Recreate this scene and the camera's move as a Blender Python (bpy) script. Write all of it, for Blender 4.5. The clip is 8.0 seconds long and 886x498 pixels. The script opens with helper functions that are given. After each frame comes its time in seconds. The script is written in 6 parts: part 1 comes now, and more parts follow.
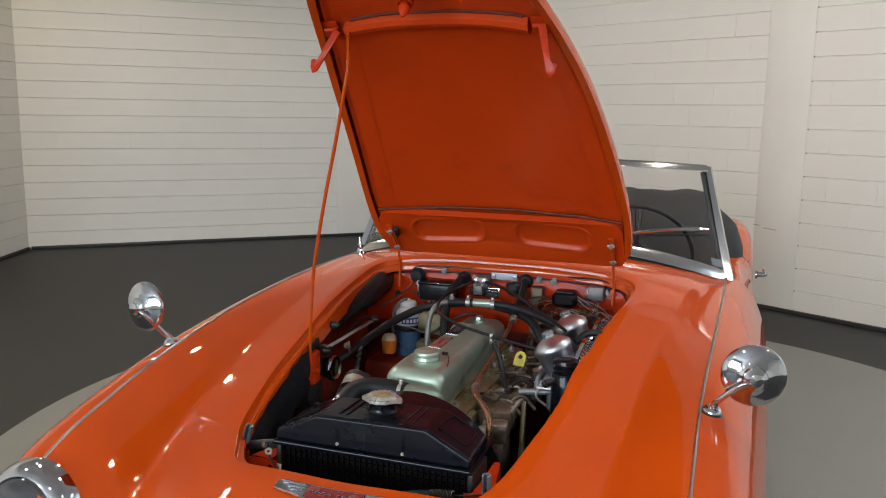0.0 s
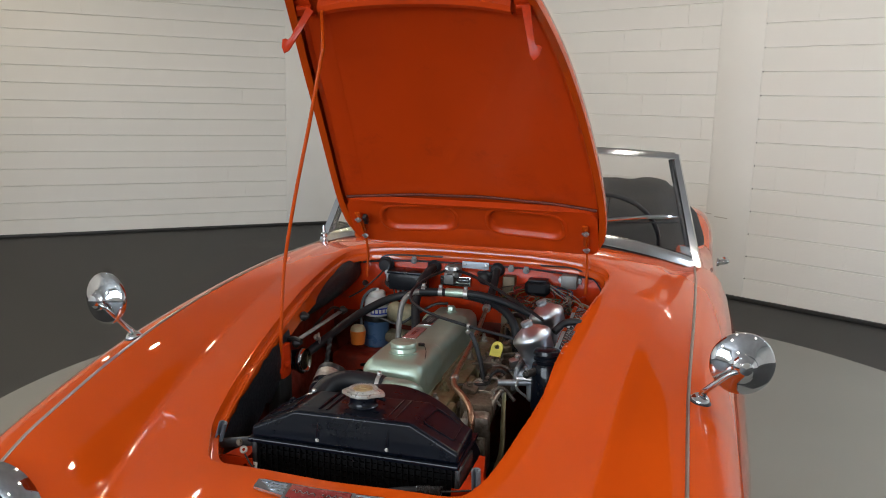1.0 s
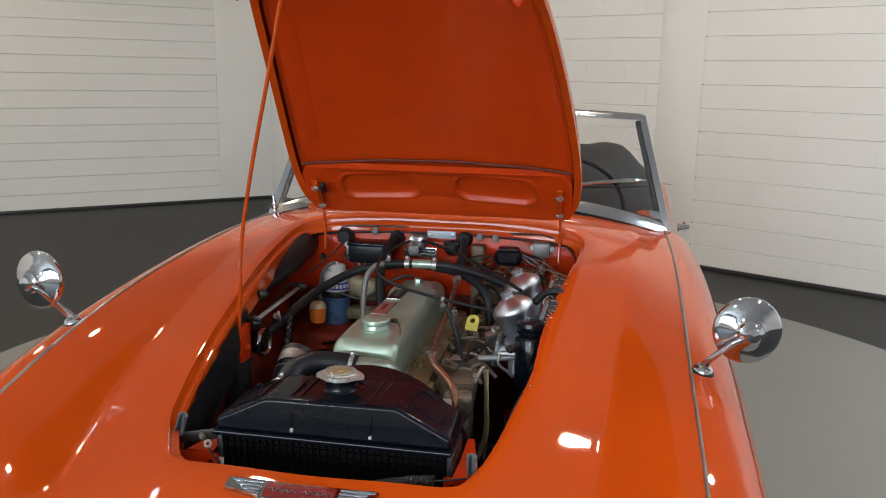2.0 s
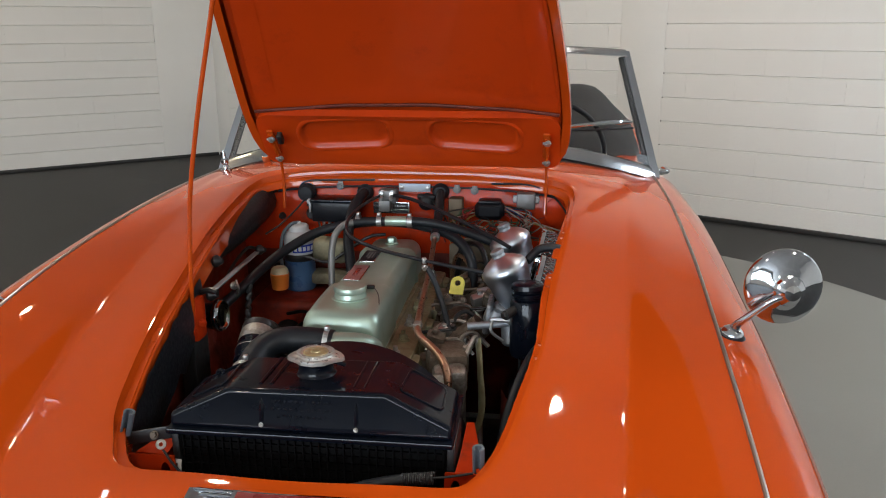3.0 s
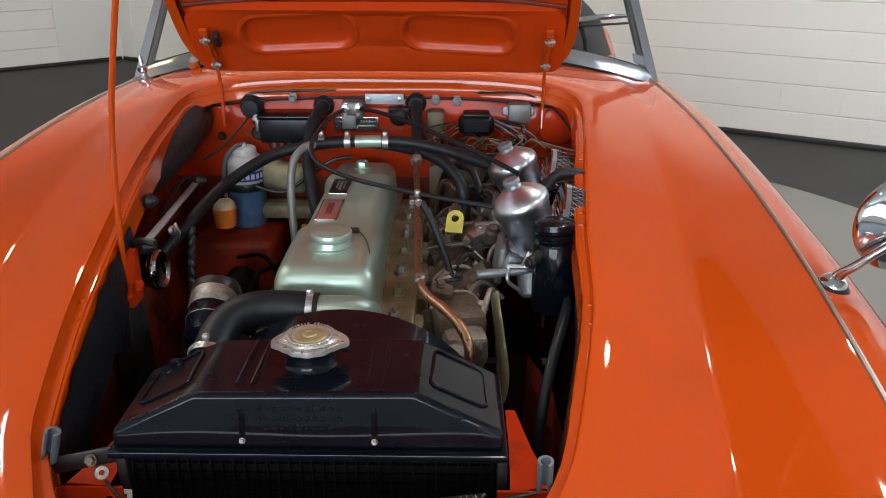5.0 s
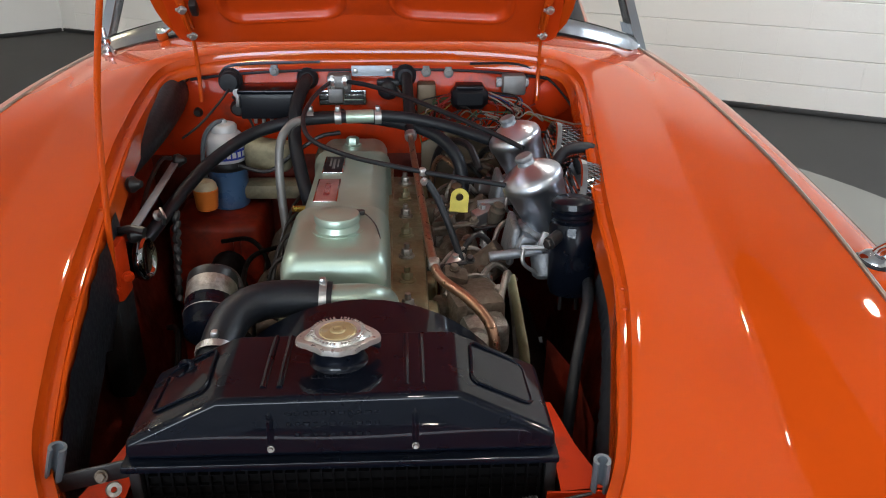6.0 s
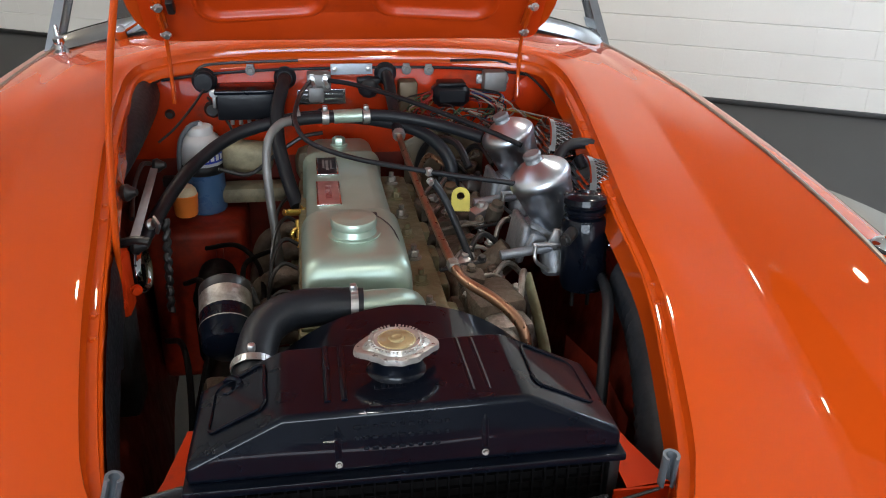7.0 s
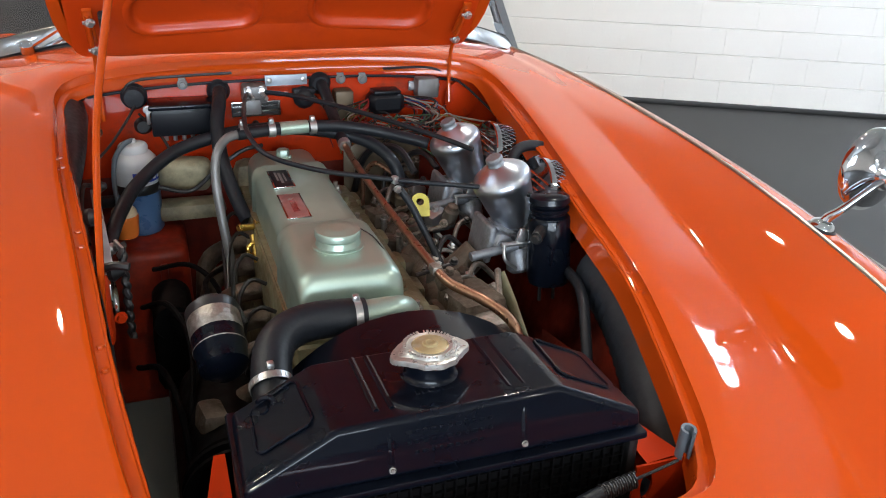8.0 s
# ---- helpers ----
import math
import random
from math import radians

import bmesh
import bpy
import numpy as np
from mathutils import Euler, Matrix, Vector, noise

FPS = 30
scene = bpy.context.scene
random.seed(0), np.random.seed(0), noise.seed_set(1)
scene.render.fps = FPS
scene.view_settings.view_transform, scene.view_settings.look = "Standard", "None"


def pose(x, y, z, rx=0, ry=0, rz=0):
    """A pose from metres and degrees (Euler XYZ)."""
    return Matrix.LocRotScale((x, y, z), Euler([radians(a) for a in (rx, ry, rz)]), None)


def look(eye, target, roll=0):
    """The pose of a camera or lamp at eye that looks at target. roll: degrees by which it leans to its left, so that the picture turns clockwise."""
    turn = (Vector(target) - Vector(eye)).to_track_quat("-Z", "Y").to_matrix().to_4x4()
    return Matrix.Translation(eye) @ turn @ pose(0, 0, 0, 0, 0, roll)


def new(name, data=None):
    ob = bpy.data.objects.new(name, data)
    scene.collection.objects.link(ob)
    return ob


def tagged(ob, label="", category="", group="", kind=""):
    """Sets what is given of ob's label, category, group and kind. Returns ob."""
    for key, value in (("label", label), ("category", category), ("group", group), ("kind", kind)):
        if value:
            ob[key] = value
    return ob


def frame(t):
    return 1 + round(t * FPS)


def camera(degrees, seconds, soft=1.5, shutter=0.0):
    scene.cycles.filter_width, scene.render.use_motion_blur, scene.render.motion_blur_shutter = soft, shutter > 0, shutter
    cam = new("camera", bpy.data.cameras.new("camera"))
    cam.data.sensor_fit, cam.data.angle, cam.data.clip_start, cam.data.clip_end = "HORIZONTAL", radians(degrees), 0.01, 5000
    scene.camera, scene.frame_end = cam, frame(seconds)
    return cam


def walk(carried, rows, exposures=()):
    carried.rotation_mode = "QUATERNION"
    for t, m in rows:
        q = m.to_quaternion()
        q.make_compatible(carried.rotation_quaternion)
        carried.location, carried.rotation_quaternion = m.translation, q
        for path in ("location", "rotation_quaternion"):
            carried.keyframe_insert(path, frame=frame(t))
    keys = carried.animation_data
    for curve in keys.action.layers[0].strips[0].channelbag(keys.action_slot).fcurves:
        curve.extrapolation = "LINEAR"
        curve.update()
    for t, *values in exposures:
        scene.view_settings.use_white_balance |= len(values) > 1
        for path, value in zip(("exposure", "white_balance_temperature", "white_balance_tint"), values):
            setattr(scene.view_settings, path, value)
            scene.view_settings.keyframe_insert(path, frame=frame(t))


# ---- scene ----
cam = camera(57.3, 8.0, 1.0)
PATH = [
    (0, (0.624, 0.286, 1.374), (-0.022, 2.149, 1.039), 0.8),
    (0.5, (0.593, 0.297, 1.372), (-0.005, 2.174, 1.026), 1.0),
    (1, (0.535, 0.316, 1.36), (0.02, 2.214, 1.002), 1.3),
    (1.5, (0.473, 0.355, 1.342), (0.043, 2.271, 0.962), 1.3),
    (3, (0.32, 0.634, 1.276), (0.089, 2.548, 0.745), -0.1),
    (3.5, (0.284, 0.728, 1.264), (0.095, 2.628, 0.67), -0.4),
    (4, (0.236, 0.819, 1.25), (0.101, 2.704, 0.596), -0.3),
    (4.5, (0.192, 0.891, 1.239), (0.112, 2.76, 0.532), -0.0),
    (6, (0.06, 1.017, 1.217), (0.159, 2.839, 0.399), 0.5),
    (6.5, (-0.001, 1.036, 1.213), (0.181, 2.848, 0.388), 0.9),
    (7, (-0.08, 1.047, 1.219), (0.225, 2.841, 0.39), 1.2),
    (7.5, (-0.162, 1.051, 1.229), (0.29, 2.815, 0.401), 1.4),
    (8, (-0.248, 1.061, 1.234), (0.386, 2.772, 0.415), 1.9),
]
EXPOSURES = [(0, -0.33, 6250, 10), (1.5, -0.33, 6250, 10), (3, -0.36, 6200, 10), (4, -0.28, 6200, 10), (6, -0.09, 6100, 10), (7, -0.04, 6050, 10), (8, 0.15, 6000, 10)]
walk(cam, [(t, look(eye, target, roll)) for t, eye, target, roll in PATH], EXPOSURES)

# ---- world and large lights ----
world = bpy.data.worlds.new("world")
scene.world = world
world.use_nodes = True
wn = world.node_tree.nodes
sky = wn.new("ShaderNodeTexSky")
sky.sky_type, sky.sun_disc = "NISHITA", False
sky.sun_elevation, sky.sun_rotation = radians(38), radians(200)
wn["Background"].inputs[1].default_value = 0.12
world.node_tree.links.new(sky.outputs[0], wn["Background"].inputs[0])


def area(name, at, aim, sx, sy, watts, colour):
    d = bpy.data.lights.new(name, "AREA")
    d.shape, d.size, d.size_y, d.energy, d.color = "RECTANGLE", sx, sy, watts, colour
    ob = new(name, d)
    ob.matrix_world = look(at, aim)
    return ob


def spot(name, at, aim, watts, colour, size=0.05, cone=100):
    d = bpy.data.lights.new(name, "SPOT")
    d.energy, d.color, d.shadow_soft_size, d.spot_size, d.spot_blend = watts, colour, size, radians(cone), 0.12
    ob = new(name, d)
    ob.matrix_world = look(at, aim)
    return ob


CEIL, LAMP_Z = 3.3, 3.3
# the skylight in the ceiling: middle x, y and size
SKYLIGHTS = [(4.12, 3.28, 0.50, 0.66), (-2.70, 2.9, 0.26, 0.30)]
for (sx, sy, sw, sl), watts in zip(SKYLIGHTS, (170, 30)):
    area("skylight_daylight", (sx, sy, CEIL + 0.045), (sx, sy + 0.001, 0), sw, sl, watts, (0.80, 0.90, 1.0))
# high windows in the wall behind the camera
area("window_daylight", (-1.5, -5.0, 1.95), (-0.6, 2.0, 0.6), 5.8, 1.7, 340, (0.84, 0.93, 1.0))
# From (-2.9, 0.8) on, the lamps are added fill, placed without a known source.
LAMPS = [(-1.2, 3.72), (1.15, 3.2), (-4.45, 5.1), (0.37, 2.3), (-1.9, 2.35), (-2.9, 0.8), (2.6, 0.6), (0.1, -0.9), (-2.0, -2.8), (2.2, -2.8)]
for lx, ly in LAMPS:
    # the lamps along the west side are set warmer
    warmth = (1.0, 0.80, 0.52) if lx < -4 else (1.0, 0.84, 0.62) if lx < -1 else (1.0, 0.89, 0.73)
    spot("spot_light", (lx, ly, LAMP_Z - 0.1), (lx, ly, 0), 42 if lx < -4 else 62 if lx < -1 else 72, warmth, 0.06, 172)


# ---- materials ----
def material(name, colour, rough=0.5, metal=0.0, coat=0.0, tint=0.1, scale=8.0, bump=0.0, bump_scale=60.0, rough_var=0.1, spec=0.5, dirt=None, dirt_amount=0.0, dirt_scale=4.0, transmission=0.0, piece=0.0):
    m = bpy.data.materials.new(name)
    m.use_nodes = True
    n, l = m.node_tree.nodes, m.node_tree.links
    b = n["Principled BSDF"]
    tc = n.new("ShaderNodeTexCoord")
    big = n.new("ShaderNodeTexNoise")
    big.inputs["Scale"].default_value, big.inputs["Detail"].default_value = scale, 6
    l.new(tc.outputs["Object"], big.inputs["Vector"])
    dark = n.new("ShaderNodeMixRGB")
    dark.blend_type = "MULTIPLY"
    dark.inputs[1].default_value = (*colour, 1)
    ramp = n.new("ShaderNodeMapRange")
    ramp.inputs["From Min"].default_value, ramp.inputs["From Max"].default_value = 0.3, 0.7
    ramp.inputs["To Min"].default_value, ramp.inputs["To Max"].default_value = 1 - tint, 1 + tint * 0.3
    l.new(big.outputs["Fac"], ramp.inputs["Value"])
    comb = n.new("ShaderNodeCombineColor")
    for i in range(3):
        l.new(ramp.outputs[0], comb.inputs[i])
    dark.inputs[0].default_value = 1
    l.new(comb.outputs[0], dark.inputs[2])
    last = dark.outputs[0]
    if dirt:
        dn = n.new("ShaderNodeTexNoise")
        dn.inputs["Scale"].default_value, dn.inputs["Detail"].default_value, dn.inputs["Roughness"].default_value = dirt_scale, 8, 0.7
        l.new(tc.outputs["Object"], dn.inputs["Vector"])
        dr = n.new("ShaderNodeMapRange")
        dr.inputs["From Min"].default_value, dr.inputs["From Max"].default_value = 0.62 - dirt_amount * 0.35, 0.72
        l.new(dn.outputs["Fac"], dr.inputs["Value"])
        mx = n.new("ShaderNodeMixRGB")
        l.new(dr.outputs[0], mx.inputs[0])
        l.new(last, mx.inputs[1])
        mx.inputs[2].default_value = (*dirt, 1)
        last = mx.outputs[0]
    if piece:
        oi = n.new("ShaderNodeObjectInfo")
        pr = n.new("ShaderNodeMapRange")
        pr.inputs["To Min"].default_value, pr.inputs["To Max"].default_value = 1 - piece, 1 + piece * 0.4
        l.new(oi.outputs["Random"], pr.inputs["Value"])
        pm = n.new("ShaderNodeVectorMath")
        pm.operation = "SCALE"
        l.new(last, pm.inputs[0])
        l.new(pr.outputs[0], pm.inputs["Scale"])
        last = pm.outputs[0]
    l.new(last, b.inputs["Base Color"])
    fine = n.new("ShaderNodeTexNoise")
    fine.inputs["Scale"].default_value, fine.inputs["Detail"].default_value = bump_scale, 5
    l.new(tc.outputs["Object"], fine.inputs["Vector"])
    rr = n.new("ShaderNodeMapRange")
    rr.inputs["From Min"].default_value, rr.inputs["From Max"].default_value = 0.3, 0.7
    rr.inputs["To Min"].default_value, rr.inputs["To Max"].default_value = max(rough - rough_var, 0.0), min(rough + rough_var, 1)
    l.new(fine.outputs["Fac"], rr.inputs["Value"])
    l.new(rr.outputs[0], b.inputs["Roughness"])
    if bump:
        bp = n.new("ShaderNodeBump")
        bp.inputs["Strength"].default_value, bp.inputs["Distance"].default_value = bump, 0.004
        l.new(fine.outputs["Fac"], bp.inputs["Height"])
        l.new(bp.outputs[0], b.inputs["Normal"])
    b.inputs["Metallic"].default_value = metal
    b.inputs["Coat Weight"].default_value = coat
    b.inputs["Coat Roughness"].default_value = 0.03
    b.inputs["Specular IOR Level"].default_value = spec
    b.inputs["Transmission Weight"].default_value = transmission
    return m


PAINT = material("red_paint", (0.47, 0.061, 0.004), 0.5, 0, 1.0, 0.05, 1.5, 0.0, 300, 0.04, 0.0)
PAINT.node_tree.nodes["Principled BSDF"].inputs["Coat IOR"].default_value = 1.52
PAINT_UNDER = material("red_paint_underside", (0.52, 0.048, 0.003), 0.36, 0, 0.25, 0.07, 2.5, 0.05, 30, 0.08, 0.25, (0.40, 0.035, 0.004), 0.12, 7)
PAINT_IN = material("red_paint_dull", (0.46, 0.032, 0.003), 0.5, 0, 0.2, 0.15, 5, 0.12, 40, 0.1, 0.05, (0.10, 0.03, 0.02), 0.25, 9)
CHROME = material("chrome", (0.56, 0.58, 0.61), 0.06, 1.0, 0, 0.03, 5, 0, 60, 0.03)
ALU = material("polished_aluminium", (0.56, 0.56, 0.57), 0.22, 1.0, 0, 0.06, 14, 0.0, 120, 0.04)
CAST = material("cast_aluminium", (0.42, 0.40, 0.37), 0.48, 0.85, 0, 0.3, 30, 0.4, 160, 0.1, 0.5, (0.07, 0.05, 0.035), 0.6, 25)
STEEL = material("zinc_steel", (0.50, 0.50, 0.50), 0.38, 0.9, 0, 0.2, 20, 0.1, 120, 0.1)
IRON = material("dirty_iron", (0.16, 0.13, 0.10), 0.6, 0.4, 0, 0.5, 22, 0.6, 120, 0.15, 0.4, (0.05, 0.03, 0.02), 0.6, 18)
ENGINE_GREEN = material("metallic_green_paint", (0.36, 0.46, 0.39), 0.34, 0.62, 0.25, 0.12, 7, 0.10, 25, 0.06, 0.5, (0.22, 0.22, 0.15), 0.15, 6)
BLOCK_GREEN = material("oily_green_paint", (0.27, 0.27, 0.165), 0.42, 0.3, 0.2, 0.4, 18, 0.4, 70, 0.12, 0.5, (0.13, 0.080, 0.03), 0.75, 14)
BLACK_GLOSS = material("gloss_black_paint", (0.003, 0.0045, 0.009), 0.3, 0, 0.44, 0.2, 5, 0.03, 26, 0.05, 0.05)
FIN = material("matt_black_fins", (0.0025, 0.0025, 0.003), 0.7, 0, 0, 0.3, 20, 0, 60, 0.1, 0.1)
# Oily red for low panels; the bay's shade is put into its near-black dirt.
RED_OIL_SHADE = material("red_paint_oil_and_shade", (0.30, 0.024, 0.006), 0.5, 0, 0.0, 0.4, 5, 0.2, 40, 0.12, 0.25, (0.012, 0.008, 0.007), 1.0, 5)
# Grimy red: part of the dirt colour stands in for the bay's low light.
RED_GRIME_SHADE = material("red_paint_grime_and_shade", (0.42, 0.032, 0.006), 0.5, 0, 0.0, 0.3, 5, 0.2, 40, 0.12, 0.25, (0.022, 0.010, 0.008), 0.80, 7)
DASHPOT = material("buffed_aluminium", (0.58, 0.63, 0.71), 0.31, 1.0, 0, 0.05, 10, 0, 90, 0.03)
BLACK = material("satin_black", (0.012, 0.012, 0.013), 0.42, 0, 0, 0.2, 10, 0.15, 90, 0.08)
RUBBER = material("black_rubber", (0.010, 0.012, 0.016), 0.45, 0, 0, 0.25, 15, 0.1, 150, 0.1, 0.3)
RUBBER_GREY = material("grey_rubber", (0.10, 0.12, 0.14), 0.55, 0, 0, 0.2, 20, 0.1, 150, 0.1)
DUCT = material("blue_black_duct", (0.014, 0.019, 0.028), 0.55, 0, 0, 0.2, 12, 0.2, 60, 0.1)
COPPER = material("tarnished_copper", (0.36, 0.205, 0.13), 0.34, 0.9, 0, 0.3, 25, 0.1, 100, 0.1, 0.5, (0.12, 0.07, 0.05), 0.4, 25)
BRASS = material("brass", (0.62, 0.42, 0.10), 0.3, 0.95, 0, 0.15, 30, 0.05, 90, 0.08)
GOLD_WORN = material("worn_plated_cap", (0.52, 0.52, 0.50), 0.34, 0.7, 0, 0.22, 60, 0.1, 140, 0.1, 0.5, (0.33, 0.32, 0.29), 0.1, 40)
PLATE_ALU = material("dull_bluish_plate", (0.40, 0.45, 0.52), 0.5, 0.35, 0, 0.2, 30, 0.1, 90, 0.1)
CAP_BRASS = material("worn_brass_plating", (0.42, 0.34, 0.18), 0.48, 0.6, 0, 0.3, 60, 0.1, 140, 0.1, 0.5, (0.40, 0.38, 0.33), 0.4, 40)
YELLOW = material("yellow_paint", (0.62, 0.55, 0.10), 0.4, 0, 0, 0.2, 60, 0.05, 100, 0.1)
PLASTIC_CLEAR = material("milky_plastic", (0.62, 0.64, 0.66), 0.35, 0, 0, 0.1, 12, 0.05, 40, 0.08, 0.5, None, 0, 4, 0.25)
FLUID_BLUE = material("blue_washer_fluid", (0.06, 0.125, 0.25), 0.3, 0, 0.3, 0.15, 12, 0.0, 40, 0.05)
BLUE_LABEL = material("blue_label", (0.02, 0.05, 0.40), 0.4, 0, 0, 0.05)
WHITE = material("white_print", (0.75, 0.75, 0.74), 0.5, 0, 0, 0.05)
ORANGE = material("orange_plastic", (0.75, 0.20, 0.03), 0.4, 0, 0.2, 0.15, 20)
CREAM = material("cream_sleeve", (0.34, 0.31, 0.20), 0.6, 0, 0, 0.4, 14, 0.3, 40, 0.1, 0.4, (0.04, 0.03, 0.02), 0.7, 12)
CREAM_LID = material("cream_plastic", (0.55, 0.47, 0.31), 0.5, 0, 0, 0.3, 40, 0.1, 60, 0.1, 0.4, (0.30, 0.12, 0.05), 0.2, 30)
BADGE_RED = material("dark_red_enamel", (0.20, 0.022, 0.022), 0.25, 0.2, 0.6, 0.2, 40)
PLATE_RED = material("faded_red_plate", (0.36, 0.16, 0.15), 0.38, 0.4, 0, 0.3, 40)
WIRE_RED = material("red_wire", (0.22, 0.015, 0.012), 0.45)
WIRE_YELLOW = material("yellow_wire", (0.20, 0.14, 0.03), 0.45)
WIRE_GREEN = material("green_wire", (0.03, 0.065, 0.03), 0.45)
WIRE_BLUE = material("blue_wire", (0.015, 0.03, 0.12), 0.45)
WIRE_WHITE = material("white_wire", (0.24, 0.20, 0.17), 0.5)
BAKELITE = material("black_bakelite", (0.006, 0.007, 0.010), 0.42, 0, 0.1, 0.2, 20, 0.0, 80, 0.06, 0.2)
GREY_PAINT = material("grey_paint", (0.30, 0.31, 0.33), 0.5, 0, 0, 0.2, 30, 0.1, 60, 0.1)
FOIL = material("grey_aluminium_box", (0.20, 0.20, 0.20), 0.45, 0.5, 0, 0.3, 30, 0.2, 60, 0.1)
TAN_BOX = material("brown_relay_box", (0.13, 0.10, 0.065), 0.5, 0.4, 0, 0.4, 30, 0.2, 60, 0.1)
CLOTH = material("black_hood_cloth", (0.016, 0.016, 0.017), 0.75, 0, 0, 0.3, 9, 0.5, 300, 0.1)
LEATHER = material("black_leather", (0.012, 0.012, 0.012), 0.42, 0, 0, 0.2, 8, 0.3, 160, 0.1)
WALL_WHITE = material("painted_blockwork", (0.74, 0.73, 0.70), 0.62, 0, 0, 0.05, 1.2, 0.35, 55, 0.06, 0.3, None, 0, 4, 0, 0.012)
WALL_PLAIN = material("painted_plaster", (0.74, 0.73, 0.70), 0.65, 0, 0, 0.06, 1.4, 0.25, 60, 0.06, 0.3)
JOINT = material("painted_mortar", (0.66, 0.65, 0.62), 0.75, 0, 0, 0.1, 3, 0.3, 60)
CEILING = material("pale_ceiling", (0.76, 0.75, 0.73), 0.8, 0, 0, 0.15, 1, 0.1, 40)
CARPET = material("dark_grey_floor_coating", (0.0265, 0.0255, 0.0245), 0.55, 0, 0, 0.12, 1.8, 0.25, 220, 0.08, 0.35, (0.045, 0.043, 0.040), 0.2, 0.9)
PALE_FLOOR = material("pale_grey_floor_coating", (0.200, 0.198, 0.178), 0.42, 0, 0, 0.07, 1.2, 0.15, 180, 0.08, 0.4, (0.19, 0.19, 0.175), 0.15, 2)
SEALANT = material("dark_red_sealant", (0.13, 0.018, 0.008), 0.5, 0, 0, 0.4, 30, 0.3, 80)
SCREEN_CHROME = material("dull_chrome", (0.55, 0.56, 0.57), 0.15, 1.0, 0, 0.05, 8, 0, 60, 0.04)
CARB_CAST = material("grey_cast_carburettor", (0.30, 0.32, 0.35), 0.5, 0.7, 0, 0.25, 30, 0.3, 140, 0.1, 0.5, (0.10, 0.09, 0.08), 0.35, 25)
BEAD = material("dull_plated_bead", (0.36, 0.32, 0.28), 0.36, 0.9, 0, 0.15, 20, 0.05, 90, 0.08)
SCUFF = material("grey_scuff", (0.40, 0.37, 0.32), 0.6)
SKIRT = material("black_skirting", (0.02, 0.02, 0.02), 0.5)


def glass(name, colour=(1, 1, 1), rough=0.0):
    m = bpy.data.materials.new(name)
    m.use_nodes = True
    b = m.node_tree.nodes["Principled BSDF"]
    b.inputs["Base Color"].default_value = (*colour, 1)
    b.inputs["Transmission Weight"].default_value, b.inputs["Roughness"].default_value, b.inputs["IOR"].default_value = 1, rough, 1.45
    return m


def glow(name, colour, strength):
    m = bpy.data.materials.new(name)
    m.use_nodes = True
    b = m.node_tree.nodes["Principled BSDF"]
    b.inputs["Base Color"].default_value = (*colour, 1)
    b.inputs["Emission Color"].default_value = (*colour, 1)
    b.inputs["Emission Strength"].default_value = strength
    return m


GLASS = glass("clear_glass")
LENS = glass("fluted_lens_glass", (0.97, 0.98, 1.0), 0.05)
LAMP_GLOW = glow("lamp_glow", (1.0, 0.88, 0.70), 40)
WINDOW_GLOW = glow("dull_daylight", (0.85, 0.93, 1.0), 0.6)
DAY_GLOW = glow("daylight_sky", (0.85, 0.93, 1.0), 2.6)


# ---- mesh helpers ----
def geo():
    return ([], [])


def add(g, verts, faces, m=None):
    k = len(g[0])
    g[0].extend([tuple(m @ Vector(v)) if m else tuple(v) for v in verts])
    g[1].extend([tuple(i + k for i in f) for f in faces])
    return g


def catmull(pts, sub):
    """A smooth curve through pts (any dimension), sub steps a span."""
    p = [np.array(q, float) for q in pts]
    if len(p) < 3:
        return [p[0] + (p[1] - p[0]) * i / sub for i in range(sub + 1)]
    p = [2 * p[0] - p[1]] + p + [2 * p[-1] - p[-2]]
    out = []
    for i in range(1, len(p) - 2):
        for s in range(sub):
            t = s / sub
            out.append(0.5 * (2 * p[i] + (p[i + 1] - p[i - 1]) * t + (2 * p[i - 1] - 5 * p[i] + 4 * p[i + 1] - p[i + 2]) * t * t + (3 * p[i] - p[i - 1] - 3 * p[i + 1] + p[i + 2]) * t ** 3))
    out.append(p[-2])
    return out


def loft(g, rows, closed=False, caps=False, m=None):
    """Quads between rows of equally many points."""
    n = len(rows[0])
    v = [q for r in rows for q in r]
    f = []
    for i in range(len(rows) - 1):
        for j in range(n if closed else n - 1):
            a, b = i * n + j, i * n + (j + 1) % n
            f.append((a, b, b + n, a + n))
    if caps:
        f.append(tuple(range(n))[::-1])
        f.append(tuple(range((len(rows) - 1) * n, len(rows) * n)))
    return add(g, v, f, m)


def axis_matrix(at, way):
    return Matrix.Translation(at) @ Vector(way).to_track_quat("Z", "Y").to_matrix().to_4x4()


def lathe(g, prof, at=(0, 0, 0), way=(0, 0, 1), n=28, caps=True, m=None):
    """Revolve (radius, height) round the axis way."""
    mm = m if m else axis_matrix(at, way)
    rows = [[(r * math.cos(2 * math.pi * k / n), r * math.sin(2 * math.pi * k / n), h) for k in range(n)] for r, h in prof]
    return loft(g, rows, True, caps, mm)


def rod(g, a, b, r, n=12):
    a, b = Vector(a), Vector(b)
    return lathe(g, [(r * 0.9, 0), (r, r * 0.1), (r, (b - a).length - r * 0.1), (r * 0.9, (b - a).length)], a, b - a, n)


